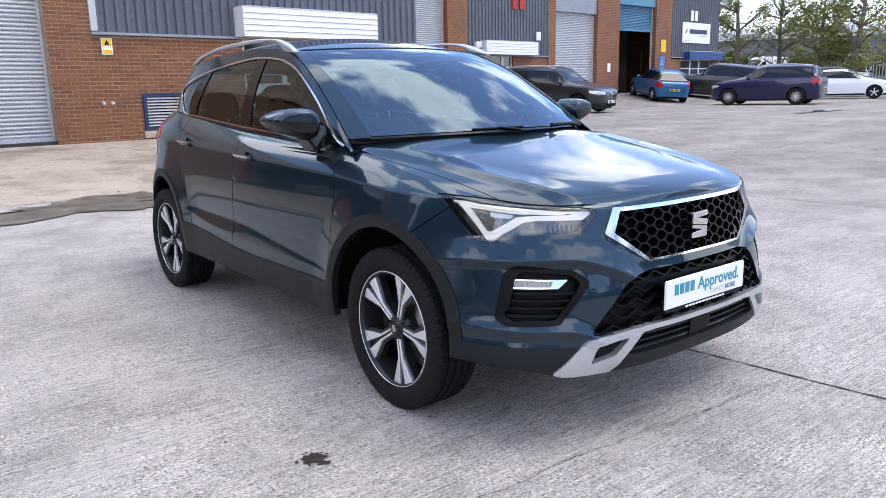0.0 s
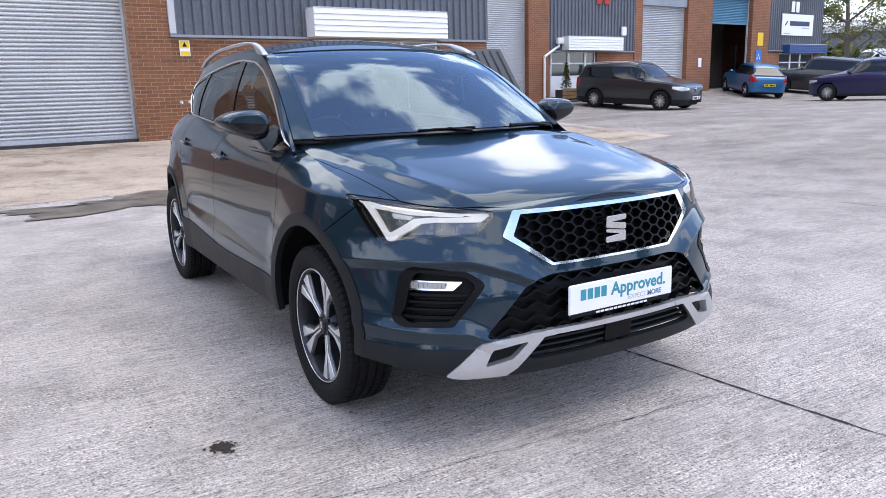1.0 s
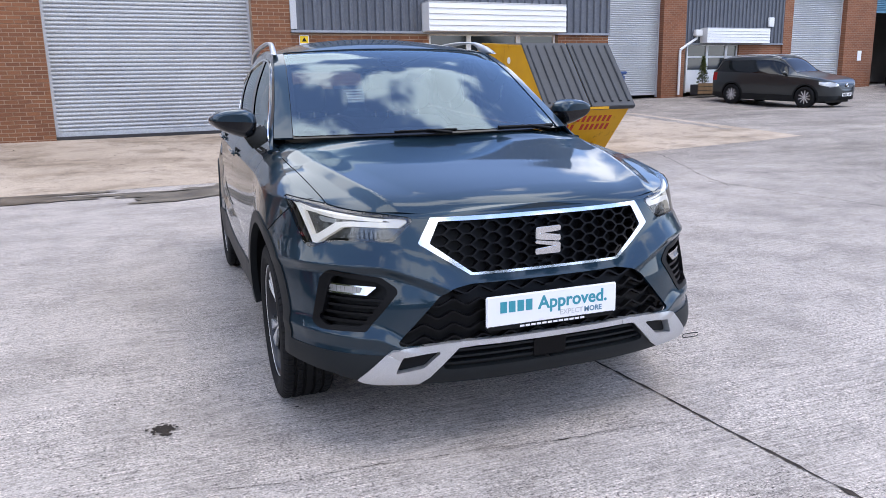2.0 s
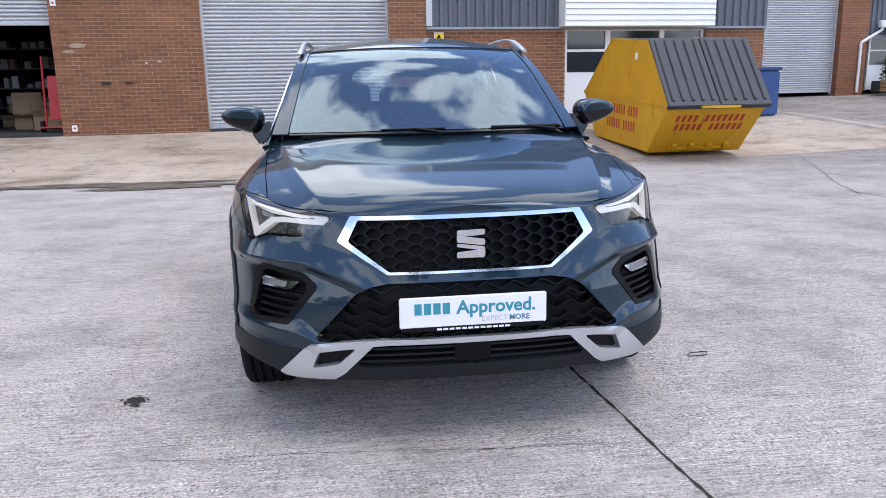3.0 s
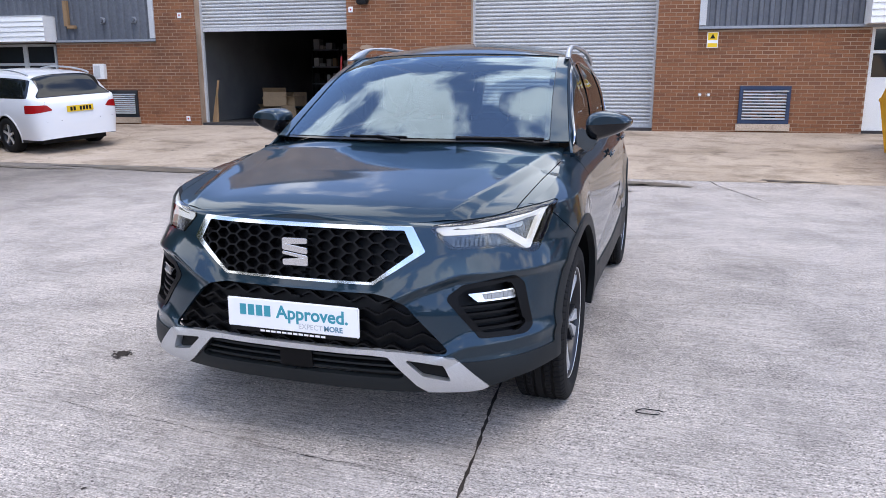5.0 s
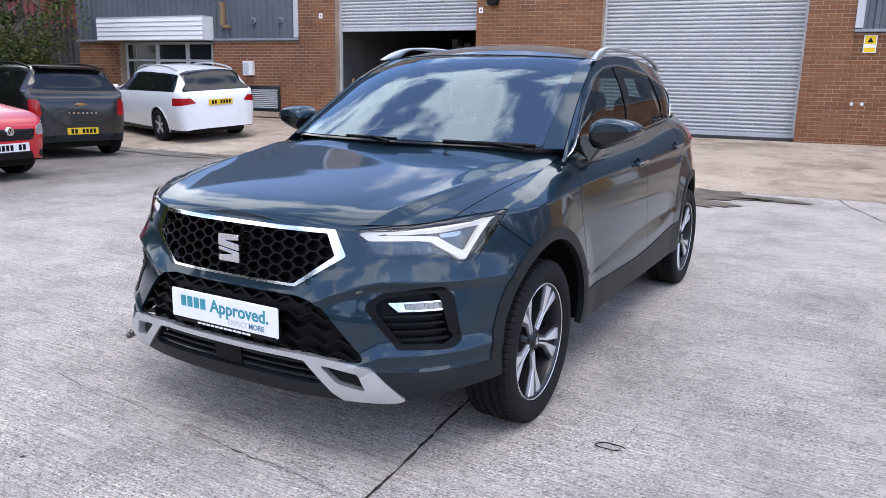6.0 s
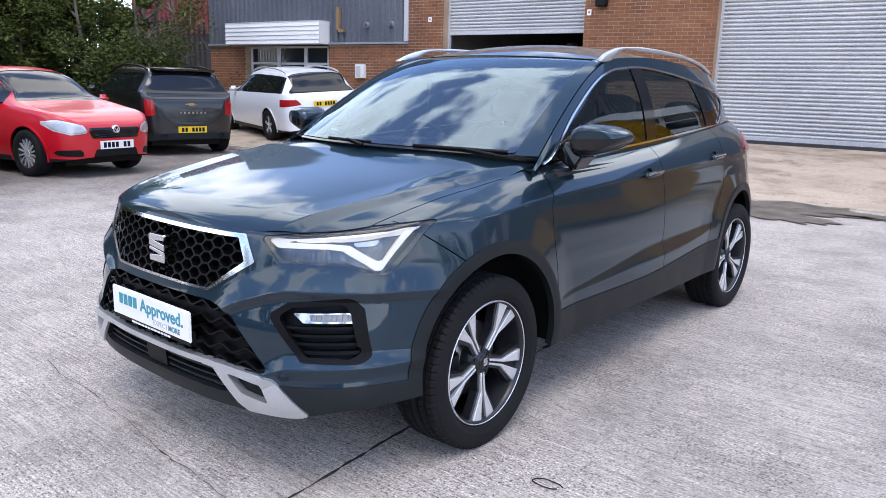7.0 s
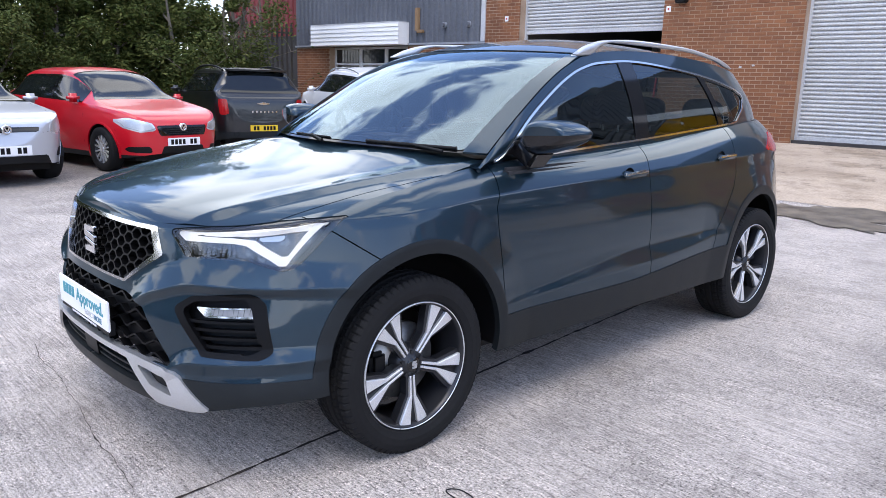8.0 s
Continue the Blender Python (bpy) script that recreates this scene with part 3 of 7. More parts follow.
# ---- wing set back to the east ----
BR2 = bpy.data.materials.new("far_brick")
BR2.use_nodes = True
_t = BR2.node_tree.nodes.new("ShaderNodeTexBrick")
_t.inputs["Color1"].default_value, _t.inputs["Color2"].default_value, _t.inputs["Mortar"].default_value = (0.27, 0.10, 0.045, 1), (0.21, 0.076, 0.036, 1), (0.30, 0.20, 0.14, 1)
_t.inputs["Scale"].default_value, _t.inputs["Mortar Size"].default_value = 1.0, 0.006
_t.inputs["Brick Width"].default_value, _t.inputs["Row Height"].default_value = 0.225, 0.075
_mp, _tc = node(BR2, "ShaderNodeMapping", Rotation=(radians(90), 0, 0)), BR2.node_tree.nodes.new("ShaderNodeTexCoord")
wire(BR2, _tc.outputs["Object"], _mp.inputs["Vector"])
wire(BR2, _mp.outputs["Vector"], _t.inputs["Vector"])
paint(BR2, mixed(BR2, _t.outputs["Color"], ramp(BR2, noise_tex(BR2, 0.6), (0.3, (0.75, 0.75, 0.75)), (0.7, (1.1, 1.1, 1.1))), 1.0, "MULTIPLY"))
bsdf(BR2).inputs["Roughness"].default_value = 0.9


def wing_wall(name, u0, u1, z0, z1, out=0.0):
    w = part(name, box(u0, u1, -out, 0.3, z0, z1), BR2)
    w.matrix_world = WING
    return tagged(w, "red brick pier of the far unit", "wall", kind="structure")


WT = 6.6
for i, (a, b, z1) in enumerate(((9.4, 13.2, WT), (17.4, 18.5, WT), (21.35, 23.7, 2.55), (23.7, 24.2, WT), (27.42, 29.28, WT), (32.65, 34.2, WT), (34.2, 35.4, 2.6), (38.9, 39.5, 2.6))):
    wing_wall("wall_wing_%d" % (i + 1), a, b, 0.4, z1, 0.06 if z1 > 3 else 0.0)
cladding_panel("cladding_3", 18.5, 23.7, 2.6, WT, WING, 0.2)
cladding_panel("cladding_4", 34.2, 39.5, 2.7, WT, WING, 0.2)
shutter_door(13.2, 17.4, 0.68, 5.0, WING, SHUTTER, "closed galvanised roller shutter of the far unit", floor_z=0.6)
shutter_door(24.2, 27.42, 0.85, 4.6, WING, SHUTTER, "closed grey roller shutter of the far unit", floor_z=0.6)
shutter_door(29.28, 32.65, 3.95, 5.2, WING, TEAL, "raised teal roller shutter over a workshop opening", floor_z=0.9)
for a, b, z0 in ((13.2, 17.4, 5.0), (24.2, 27.42, 4.6), (29.28, 32.65, 5.2)):
    o = part("shutter_box", box(a, b, 0.02, 0.3, z0, WT), SILL if z0 != 5.2 else TEAL)
    o.matrix_world = WING
    tagged(o, "pale folded metal shutter housing", "trim", kind="structure")
canopy(19.22, 22.52, 2.60, 3.14, WING, label="white boarded canopy over a far office front")
canopy(35.6, 39.45, 2.55, 3.0, WING, BLUE_STEEL, label="blue canopy over a far office front")
office_front(18.72, 21.35, 0.72, 2.58, WING, [(18.72, 19.75, 0), (19.75, 20.75, 0), (20.75, 21.35, 1)], UPVC, "white framed office front of the far unit", 0.85)
office_front(35.4, 38.9, 1.0, 2.58, WING, [(35.4, 36.6, 0), (36.6, 37.6, 0), (37.6, 38.9, 1)], UPVC, "white framed office front under a blue canopy", 0.4)
o = part("wing_end", box(39.2, 39.5, 0.3, 15, 0.4, WT), BR2)
o.matrix_world = WING
tagged(o, "red brick end wall of the far unit", "wall", kind="structure")
o = part("wing_roof", box(9.4, 39.5, 0.0, 15, WT, WT + 0.2), SILL)
o.matrix_world = WING
tagged(o, "low grey metal roof of the far unit", "roof", kind="structure")
o = part("wing_back", box(9.4, 39.5, 6.0, 6.3, 0.4, WT), PALE)
o.matrix_world = WING
tagged(o, "pale rear wall of the far workshop", "wall", kind="structure")
for u in (27.6, 32.3):
    pr = part("post", box(u, u + 0.12, 0.6, 0.8, 0.9, 3.0), BLACK)
    pr.matrix_world = WING
    tagged(pr, "dark steel post inside the far workshop", "post")
sg_ = thing("company_sign", "white sign board with dark lettering on cladding", "sign", WING)
part("board", box(35.27, 38.34, -0.13, -0.09, 3.48, 4.58, 0.004), SIGN_W, sg_)
NAVY = material("navy_print", (0.02, 0.035, 0.09), 0.5)
part("print_bar", box(36.0, 37.95, -0.134, -0.13, 3.98, 4.22), NAVY, sg_)
part("print_bar", prism([(35.5, 3.98), (35.62, 3.98), (35.82, 4.2), (35.70, 4.2)], 0.004, Matrix.Translation((0, -0.134, 0))), NAVY, sg_)
part("print_bar", box(37.2, 37.95, -0.134, -0.13, 3.84, 3.90), PALE, sg_)
for u in (35.45, 35.45):
    part("print_bar", box(u, u + 0.6, -0.134, -0.13, 3.56, 3.60), PALE, sg_)
for nm, u, z, w, h, col in (("number_bar", 36.5, 4.95, 0.75, 0.55, SIGN_W), ("number_bar", 21.6, 4.75, 0.8, 0.5, RED_TXT)):
    q = part(nm, box(u - w / 2, u - w * 0.1, -0.12, -0.085, z - h / 2, z + h / 2, 0.01), col)
    q.matrix_world = WING
    tagged(q, "painted unit mark on dark cladding", "sign")
    part("bar", box(u + w * 0.08, u + w / 2, -0.12, -0.085, z - h / 2, z + h / 2, 0.01), col, q)
wall_sign(33.4, 3.25, 0.5, 0.65, WING, SIGN_Y, "yellow notice on a brick pier", out=0.09)
bs = wall_sign(33.3, 2.3, 0.5, 0.85, WING, SIGN_B, "blue and white service sign on a brick pier", out=0.09)
for k in range(3):
    part("mark", prism([(33.3 + 0.11 * (k - 1) - 0.05, 2.25 + (0.15 if k == 1 else 0)), (33.3 + 0.11 * (k - 1) + 0.05, 2.25 + (0.15 if k == 1 else 0)), (33.3 + 0.11 * (k - 1), 2.4 + (0.15 if k == 1 else 0))], 0.003, Matrix.Translation((0, -0.094, 0))), SIGN_W, bs)
wall_sign(28.4, 2.1, 0.25, 0.42, WING, SIGN_W, "small white notice on a brick pier", out=0.09)
ab = thing("alarm_box", "white alarm box on dark cladding", "alarm box", WING)
part("case", box(22.75, 23.05, -0.16, -0.07, 3.25, 3.62, 0.02), UPVC, ab)
pp = thing("downpipe", "white plastic downpipe with a hopper on the brick pier", "pipe", WING)
for a, b in (((18.2, -0.12, 0.66), (18.2, -0.12, 2.35)), ((18.2, -0.12, 2.35), (19.0, -0.12, 2.78)), ((19.0, -0.12, 2.78), (19.0, -0.12, 3.0))):
    part("pipe", cyl(a, b, 0.05, n=12), UPVC, pp)
part("hopper", box(18.85, 19.2, -0.25, -0.06, 2.85, 3.1, 0.03), UPVC, pp)
pl = thing("planter", "weathered timber planter with two small conifers", "planter", WING @ pose(18.6, -0.75, 0.66))
for k in range(3):
    part("plank", box(0, 3.3, -0.02, 0.02, 0.02 + 0.14 * k, 0.14 + 0.14 * k, 0.005), WOOD, pl)
part("soil", box(0.0, 3.3, 0.02, 0.42, 0.0, 0.38), DARK_IN, pl)

# ---- the crossover car: front axle at y 0, nose towards -y ----
def curve(knots, smooth=True):
    """A smooth function through (t, value) knots."""
    t, v = np.array([k[0] for k in knots], float), np.array([k[1] for k in knots], float)
    d = np.diff(v) / np.diff(t)
    m = np.zeros_like(v)
    m[0], m[-1] = d[0], d[-1]
    for i in range(1, len(v) - 1):
        m[i] = 0 if d[i - 1] * d[i] <= 0 else 2 * d[i - 1] * d[i] / (d[i - 1] + d[i])

    def f(x):
        x = np.clip(np.asarray(x, float), t[0], t[-1])
        i = np.clip(np.searchsorted(t, x) - 1, 0, len(t) - 2)
        h = t[i + 1] - t[i]
        q = (x - t[i]) / h
        if not smooth:
            return v[i] + (v[i + 1] - v[i]) * q
        return (2 * q**3 - 3 * q**2 + 1) * v[i] + (q**3 - 2 * q**2 + q) * h * m[i] + (3 * q**2 - 2 * q**3) * v[i + 1] + (q**3 - q**2) * h * m[i + 1]

    return f


def sdf(poly, px, py, rnd=0.0):
    """Signed distance to a polygon (negative inside), its corners rounded by rnd."""
    shape = np.shape(px)
    p = np.stack([np.ravel(px), np.ravel(py)], 1)
    a = np.array(poly, float)
    if rnd:
        area = sum(a[i][0] * a[(i + 1) % len(a)][1] - a[(i + 1) % len(a)][0] * a[i][1] for i in range(len(a)))
        s = 1 if area > 0 else -1
        out = []
        for i in range(len(a)):
            e0, e1 = a[i] - a[i - 1], a[(i + 1) % len(a)] - a[i]
            e0, e1 = e0 / np.linalg.norm(e0), e1 / np.linalg.norm(e1)
            n0, n1 = s * np.array([-e0[1], e0[0]]), s * np.array([-e1[1], e1[0]])
            k = (n0 + n1) / max(1 + n0 @ n1, 0.3)
            out.append(a[i] + rnd * k)
        a = np.array(out)
    best, inside = np.full(len(p), 1e9), np.zeros(len(p), bool)
    for i in range(len(a)):
        q, r = a[i], a[(i + 1) % len(a)]
        e = r - q
        t = np.clip(((p - q) @ e) / (e @ e), 0, 1)
        best = np.minimum(best, np.linalg.norm(p - q - t[:, None] * e, axis=1))
        cross = (q[1] > p[:, 1]) != (r[1] > p[:, 1])
        with np.errstate(divide="ignore", invalid="ignore"):
            xs = q[0] + (p[:, 1] - q[1]) / (r[1] - q[1]) * e[0]
        inside ^= cross & (p[:, 0] < xs)
    return (np.where(inside, -best, best) - rnd).reshape(shape)


class Sheet:
    """A grid of points with normals, cut to the regions where fields are positive."""

    def __init__(self, P, flip=False):
        du, dv = np.gradient(P, axis=0), np.gradient(P, axis=1)
        n = np.cross(du, dv)
        n /= np.linalg.norm(n, axis=2, keepdims=True) + 1e-12
        self.P, self.N = P, -n if flip else n
        self.flip = flip
        self.x, self.y, self.z = P[..., 0], P[..., 1], P[..., 2]

    def cut(self, *fields):
        m, n = self.x.shape
        V = [tuple(p) for p in np.concatenate([self.P, self.N], 2).reshape(-1, 6)]
        idx = np.arange(m * n).reshape(m, n)
        q = np.stack([idx[:-1, :-1], idx[1:, :-1], idx[1:, 1:], idx[:-1, 1:]], -1).reshape(-1, 4)
        if self.flip:
            q = q[:, ::-1]
        F = [np.ravel(np.asarray(f, float)) for f in fields]
        keep = np.ones(len(q), bool)
        for f in F:
            keep &= (f[q] > 0).any(1)
        q = q[keep]
        faces = [list(r) for r in q]
        vals = [list(f) for f in F]
        for k in range(len(F)):
            val, cache, out = vals[k], {}, []
            for face in faces:
                s = [val[i] > 0 for i in face]
                if all(s):
                    out.append(face)
                    continue
                if not any(s):
                    continue
                res = []
                for a, b, sa, sb in zip(face, face[1:] + face[:1], s, s[1:] + s[:1]):
                    if sa:
                        res.append(a)
                    if sa != sb:
                        key = (a, b) if a < b else (b, a)
                        if key not in cache:
                            t = val[key[0]] / (val[key[0]] - val[key[1]])
                            V.append(tuple(V[key[0]][c] + (V[key[1]][c] - V[key[0]][c]) * t for c in range(6)))
                            for w in vals:
                                w.append(w[key[0]] + (w[key[1]] - w[key[0]]) * t)
                            cache[key] = len(V) - 1
                        res.append(cache[key])
                if len(res) > 2:
                    out.append(res)
            faces = out
        return V, faces

    def panel(self, name, mat, parent, fields, lift=0.0, rim=0.0, label="", smooth=True):
        """One part cut out of the sheet, lifted along its normals, its edges turned in by rim."""
        V, faces = self.cut(*fields)
        used = sorted({i for f in faces for i in f})
        if not used:
            return None
        at = {v: i for i, v in enumerate(used)}
        A = np.array([V[i] for i in used])
        A[:, 3:] /= np.linalg.norm(A[:, 3:], axis=1, keepdims=True) + 1e-12
        pts = A[:, :3] + lift * A[:, 3:]
        fs = [[at[i] for i in f] for f in faces]
        verts = [tuple(p) for p in pts]
        sharp = len(fs)
        if rim:
            count = {}
            for f in fs:
                for a, b in zip(f, f[1:] + f[:1]):
                    count[(a, b)] = 1
            border = [(a, b) for a, b in count if (b, a) not in count]
            low, top = {}, {}
            for a, b in border:
                for i in (a, b):
                    if i not in low:
                        top[i] = len(verts)
                        verts.append(verts[i])
                        low[i] = len(verts)
                        verts.append(tuple(pts[i] - rim * A[i, 3:]))
            fs += [[top[b], top[a], low[a], low[b]] for a, b in border]
        ob = part(name, raw(name, verts, fs, mat, smooth), None, parent, label)
        return ob


# body surface below the belt: plan outline at each height, front quarter ellipse, side, rear quarter
yf = curve(((0.18, -0.77), (0.25, -0.82), (0.32, -0.847), (0.42, -0.855), (0.55, -0.848), (0.64, -0.828), (0.75, -0.804), (0.86, -0.776), (0.95, -0.735)))
blunt = curve(((0.18, 0.46), (0.32, 0.50), (0.45, 0.64), (0.60, 0.73), (0.80, 0.78), (0.95, 0.82)))
yr = curve(((0.18, 3.36), (0.30, 3.46), (0.5, 3.51), (0.7, 3.50), (0.9, 3.46), (1.05, 3.42), (1.2, 3.38)))
side_top = curve(((-0.9, 0.868), (-0.8, 0.868), (-0.6, 0.878), (-0.38, 0.905), (-0.1, 0.955), (0.2, 1.005), (0.45, 1.030), (0.9, 1.045), (1.6, 1.078), (2.4, 1.140), (2.8, 1.165), (3.5, 1.17)))
bottom_z = curve(((-0.9, 0.275), (-0.74, 0.280), (-0.62, 0.288), (-0.45, 0.314), (0.0, 0.33), (0.35, 0.31), (0.6, 0.305), (1.3, 0.312), (2.0, 0.312), (2.4, 0.32), (2.75, 0.29), (2.9, 0.33), (3.5, 0.36)))
base_w = curve(((0.18, 0.83), (0.235, 0.872), (0.30, 0.897), (0.40, 0.910), (0.52, 0.914), (0.60, 0.912), (0.70, 0.905), (0.86, 0.889), (0.94, 0.878), (1.17, 0.869)))
taper = curve(((-0.9, -0.022), (-0.45, -0.012), (0.0, 0.004), (0.5, -0.006), (1.5, 0.0), (2.4, -0.008), (2.9, -0.022), (3.6, -0.05)))
crease_z = curve(((-0.6, 0.90), (-0.2, 0.90), (0.4, 0.925), (1.4, 0.955), (2.4, 0.985), (3.5, 1.02)))


def body(s, v):
    """s: 0 nose centre, 1 front corner's end, 2 rear corner's start, 3 tail centre; v: bottom to top."""
    s, v = np.broadcast_arrays(np.asarray(s, float), np.asarray(v, float))
    a = np.abs(s)
    th = np.clip(a, 0, 1) * math.pi / 2
    ph = np.clip(a - 2, 0, 1) * math.pi / 2
    yc, yrc = 0.0, 2.45
    guess = np.where(a < 1, -0.82 * np.cos(th), np.where(a < 2, (a - 1) * yrc, yrc + 0.75 * np.sin(ph)))
    zb, zt = bottom_z(guess), side_top(guess)
    z = zb + (zt - zb) * v
    fy, ry = yf(z), yr(z)
    y = np.where(a < 1, fy * np.cos(th) ** blunt(z), np.where(a < 2, (a - 1) * yrc, yrc + (ry - yrc) * np.sin(ph) ** 0.9))
    w = base_w(z) + taper(y)
    # shoulder above the crease, rounding in to the belt or the bonnet edge
    zc = np.minimum(crease_z(y), zt - 0.012)
    q = np.clip((z - zc) / np.maximum(zt - zc, 1e-3), 0, 1)
    in_belt = curve(((-0.9, 0.02), (-0.4, 0.055), (0.0, 0.085), (0.4, 0.115), (1.5, 0.125), (2.6, 0.135), (3.5, 0.14)))(y)
    w = w - in_belt * (0.55 * q + 0.45 * q**3)
    # scooped doors with a rising blade above the sill
    t = np.clip((y - 0.44) / 1.1, 0, 1) * np.clip((2.12 - y) / 0.12, 0, 1)
    zu = curve(((0.40, 0.501), (0.947, 0.558), (1.415, 0.600), (2.1, 0.608)))(y)
    zl = curve(((0.40, 0.492), (1.468, 0.522), (1.735, 0.538), (2.1, 0.580)))(y)
    scoop = np.clip((0.86 - z) / (0.86 - zu), 0, 1)
    side_only = np.clip((y - 0.40) / 0.08, 0, 1) * np.clip((2.2 - y) / 0.1, 0, 1)
    w = w - side_only * 0.016 * np.where(z > zu, scoop**2.6, np.clip((z - zl) / np.maximum(zu - zl, 1e-3), 0, 1)) * (0.35 + 0.65 * t)
    # flare over the wheels
    for wy in (0.0, 2.638):
        r = np.hypot(y - wy, z - 0.365)
        w = w + 0.016 * np.clip(1 - np.abs(r - 0.43) / 0.16, 0, 1) ** 1.2 * np.clip((a - 0.72) / 0.2, 0, 1)
    x = np.where(a < 1, w * np.sin(th) ** 0.74, np.where(a < 2, w, w * np.cos(ph) ** 0.5))
    # folded bumper: a ridge under the lamps running down to the lower grille
    zr = curve(((0.0, 0.56), (0.30, 0.585), (0.46, 0.655), (0.60, 0.695), (0.80, 0.69), (0.95, 0.66)))(x)
    k = z - zr
    fold = np.where(k > 0, np.clip(1 - k / 0.085, 0, 1) ** 1.4, np.clip(1 + k / 0.03, 0, 1)) * smooth01(0.30, 0.44, x) * np.clip((0.88 - a) / 0.2, 0, 1)
    zr2 = curve(((0.0, 0.40), (0.5, 0.40), (0.62, 0.445), (0.95, 0.455)))(x)
    k2 = z - zr2
    fold2 = np.where(k2 > 0, np.clip(1 - k2 / 0.05, 0, 1) ** 1.4, np.clip(1 + k2 / 0.04, 0, 1)) * smooth01(0.45, 0.6, x) * np.clip((0.9 - a) / 0.2, 0, 1)
    d = 0.024 * fold + 0.014 * fold2
    x, y = x + d * np.sin(th) * (a < 1), y - d * np.cos(th) * (a < 1)
    return np.stack([np.where(s < 0, -x, x), y, z], -1)


def body_sheet(s0, s1, ns, v0=0.0, v1=1.0, nv=70):
    S, Vv = np.meshgrid(np.linspace(s0, s1, ns), np.linspace(v0, v1, nv), indexing="ij")
    return Sheet(body(S, Vv))


# car materials
PAINT = material("car_paint", (0.016, 0.034, 0.050), 0.34, 0.7)
bsdf(PAINT).inputs["Specular IOR Level"].default_value = 0.12
bsdf(PAINT).inputs["Specular Tint"].default_value = (0.48, 0.62, 0.70, 1)
bsdf(PAINT).inputs["Coat Weight"].default_value = 1.0
bsdf(PAINT).inputs["Coat Roughness"].default_value = 0.04
bsdf(PAINT).inputs["Coat IOR"].default_value = 1.46
_fl = noise_tex(PAINT, 900.0, 2.0)
paint(PAINT, ramp(PAINT, _fl, (0.3, (0.010, 0.024, 0.037)), (0.7, (0.021, 0.044, 0.064))))
TRIM = varied("dark_trim", (0.0075, 0.0098, 0.0112), (0.0102, 0.0130, 0.0148), 8.0, 0.48, 0.10, 0.001, fine=500.0)
bsdf(TRIM).inputs["Specular IOR Level"].default_value = 0.26
MESH = material("grille_black", (0.004, 0.004, 0.0045), 0.40, 0.0, 0.14)
GLOSS = material("gloss_black", (0.006, 0.006, 0.007), 0.08)
CHROME = material("chrome", (0.72, 0.73, 0.74), 0.12, 1.0)
SATIN = varied("satin_silver", (0.55, 0.56, 0.57), (0.62, 0.63, 0.64), 5.0, 0.32, 0.02, 0.001, metal=0.75, fine=300.0)
ALLOY = varied("machined_alloy", (0.74, 0.75, 0.76), (0.80, 0.81, 0.82), 5.0, 0.28, 0.02, 0.001, metal=0.65, fine=300.0)
ALLOY_DARK = material("dark_alloy", (0.025, 0.026, 0.03), 0.3, 0.4)
SEAT = varied("dark_cloth", (0.016, 0.016, 0.018), (0.028, 0.028, 0.031), 12.0, 0.9, 0.2, 0.002, fine=300.0)
HEADLINER = varied("pale_headliner", (0.35, 0.34, 0.33), (0.42, 0.41, 0.40), 6.0, 0.9, 0.1, 0.002)
STEEL = varied("brake_steel", (0.30, 0.29, 0.28), (0.40, 0.39, 0.38), 9.0, 0.4, 0.05, 0.001, metal=0.9)
LED = bpy.data.materials.new("daytime_lamp")
LED.use_nodes = True
bsdf(LED).inputs["Base Color"].default_value = (0.72, 0.73, 0.75, 1)
bsdf(LED).inputs["Emission Color"].default_value = (1.0, 0.98, 0.95, 1)
bsdf(LED).inputs["Emission Strength"].default_value = 0.28
LAMP_IN = varied("lamp_reflector", (0.10, 0.105, 0.11), (0.17, 0.175, 0.18), 30.0, 0.25, 0.05, 0.001, metal=0.7)
TAIL = material("red_lens", (0.35, 0.01, 0.012), 0.15)


def glass(name, tint, rough=0.0, ior=1.55, sheen=(1, 1, 1)):
    """Thin pane: Fresnel drives gloss alone."""
    m = bpy.data.materials.new(name)
    m.use_nodes = True
    n = m.node_tree.nodes
    n.clear()
    out, mix = n.new("ShaderNodeOutputMaterial"), n.new("ShaderNodeMixShader")
    fr, tr, gl = node(m, "ShaderNodeFresnel", IOR=ior), n.new("ShaderNodeBsdfTransparent"), n.new("ShaderNodeBsdfGlossy")
    tr.inputs["Color"].default_value = (*tint, 1)
    gl.inputs["Roughness"].default_value, gl.inputs["Color"].default_value = rough, (*sheen, 1)
    wire(m, fr.outputs[0], mix.inputs[0])
    wire(m, tr.outputs[0], mix.inputs[1])
    wire(m, gl.outputs[0], mix.inputs[2])
    wire(m, mix.outputs[0], out.inputs["Surface"])
    return m


SCREEN = glass("windscreen_glass", (0.74, 0.82, 0.84), ior=2.35, sheen=(0.70, 0.88, 1.0))
SIDE_GLASS = glass("side_glass", (0.46, 0.54, 0.54), ior=1.75, sheen=(0.84, 0.95, 1.0))
LENS = glass("lamp_lens", (0.92, 0.94, 0.95))

car = thing("car", "dark teal grey crossover car standing on the concrete yard", "car")

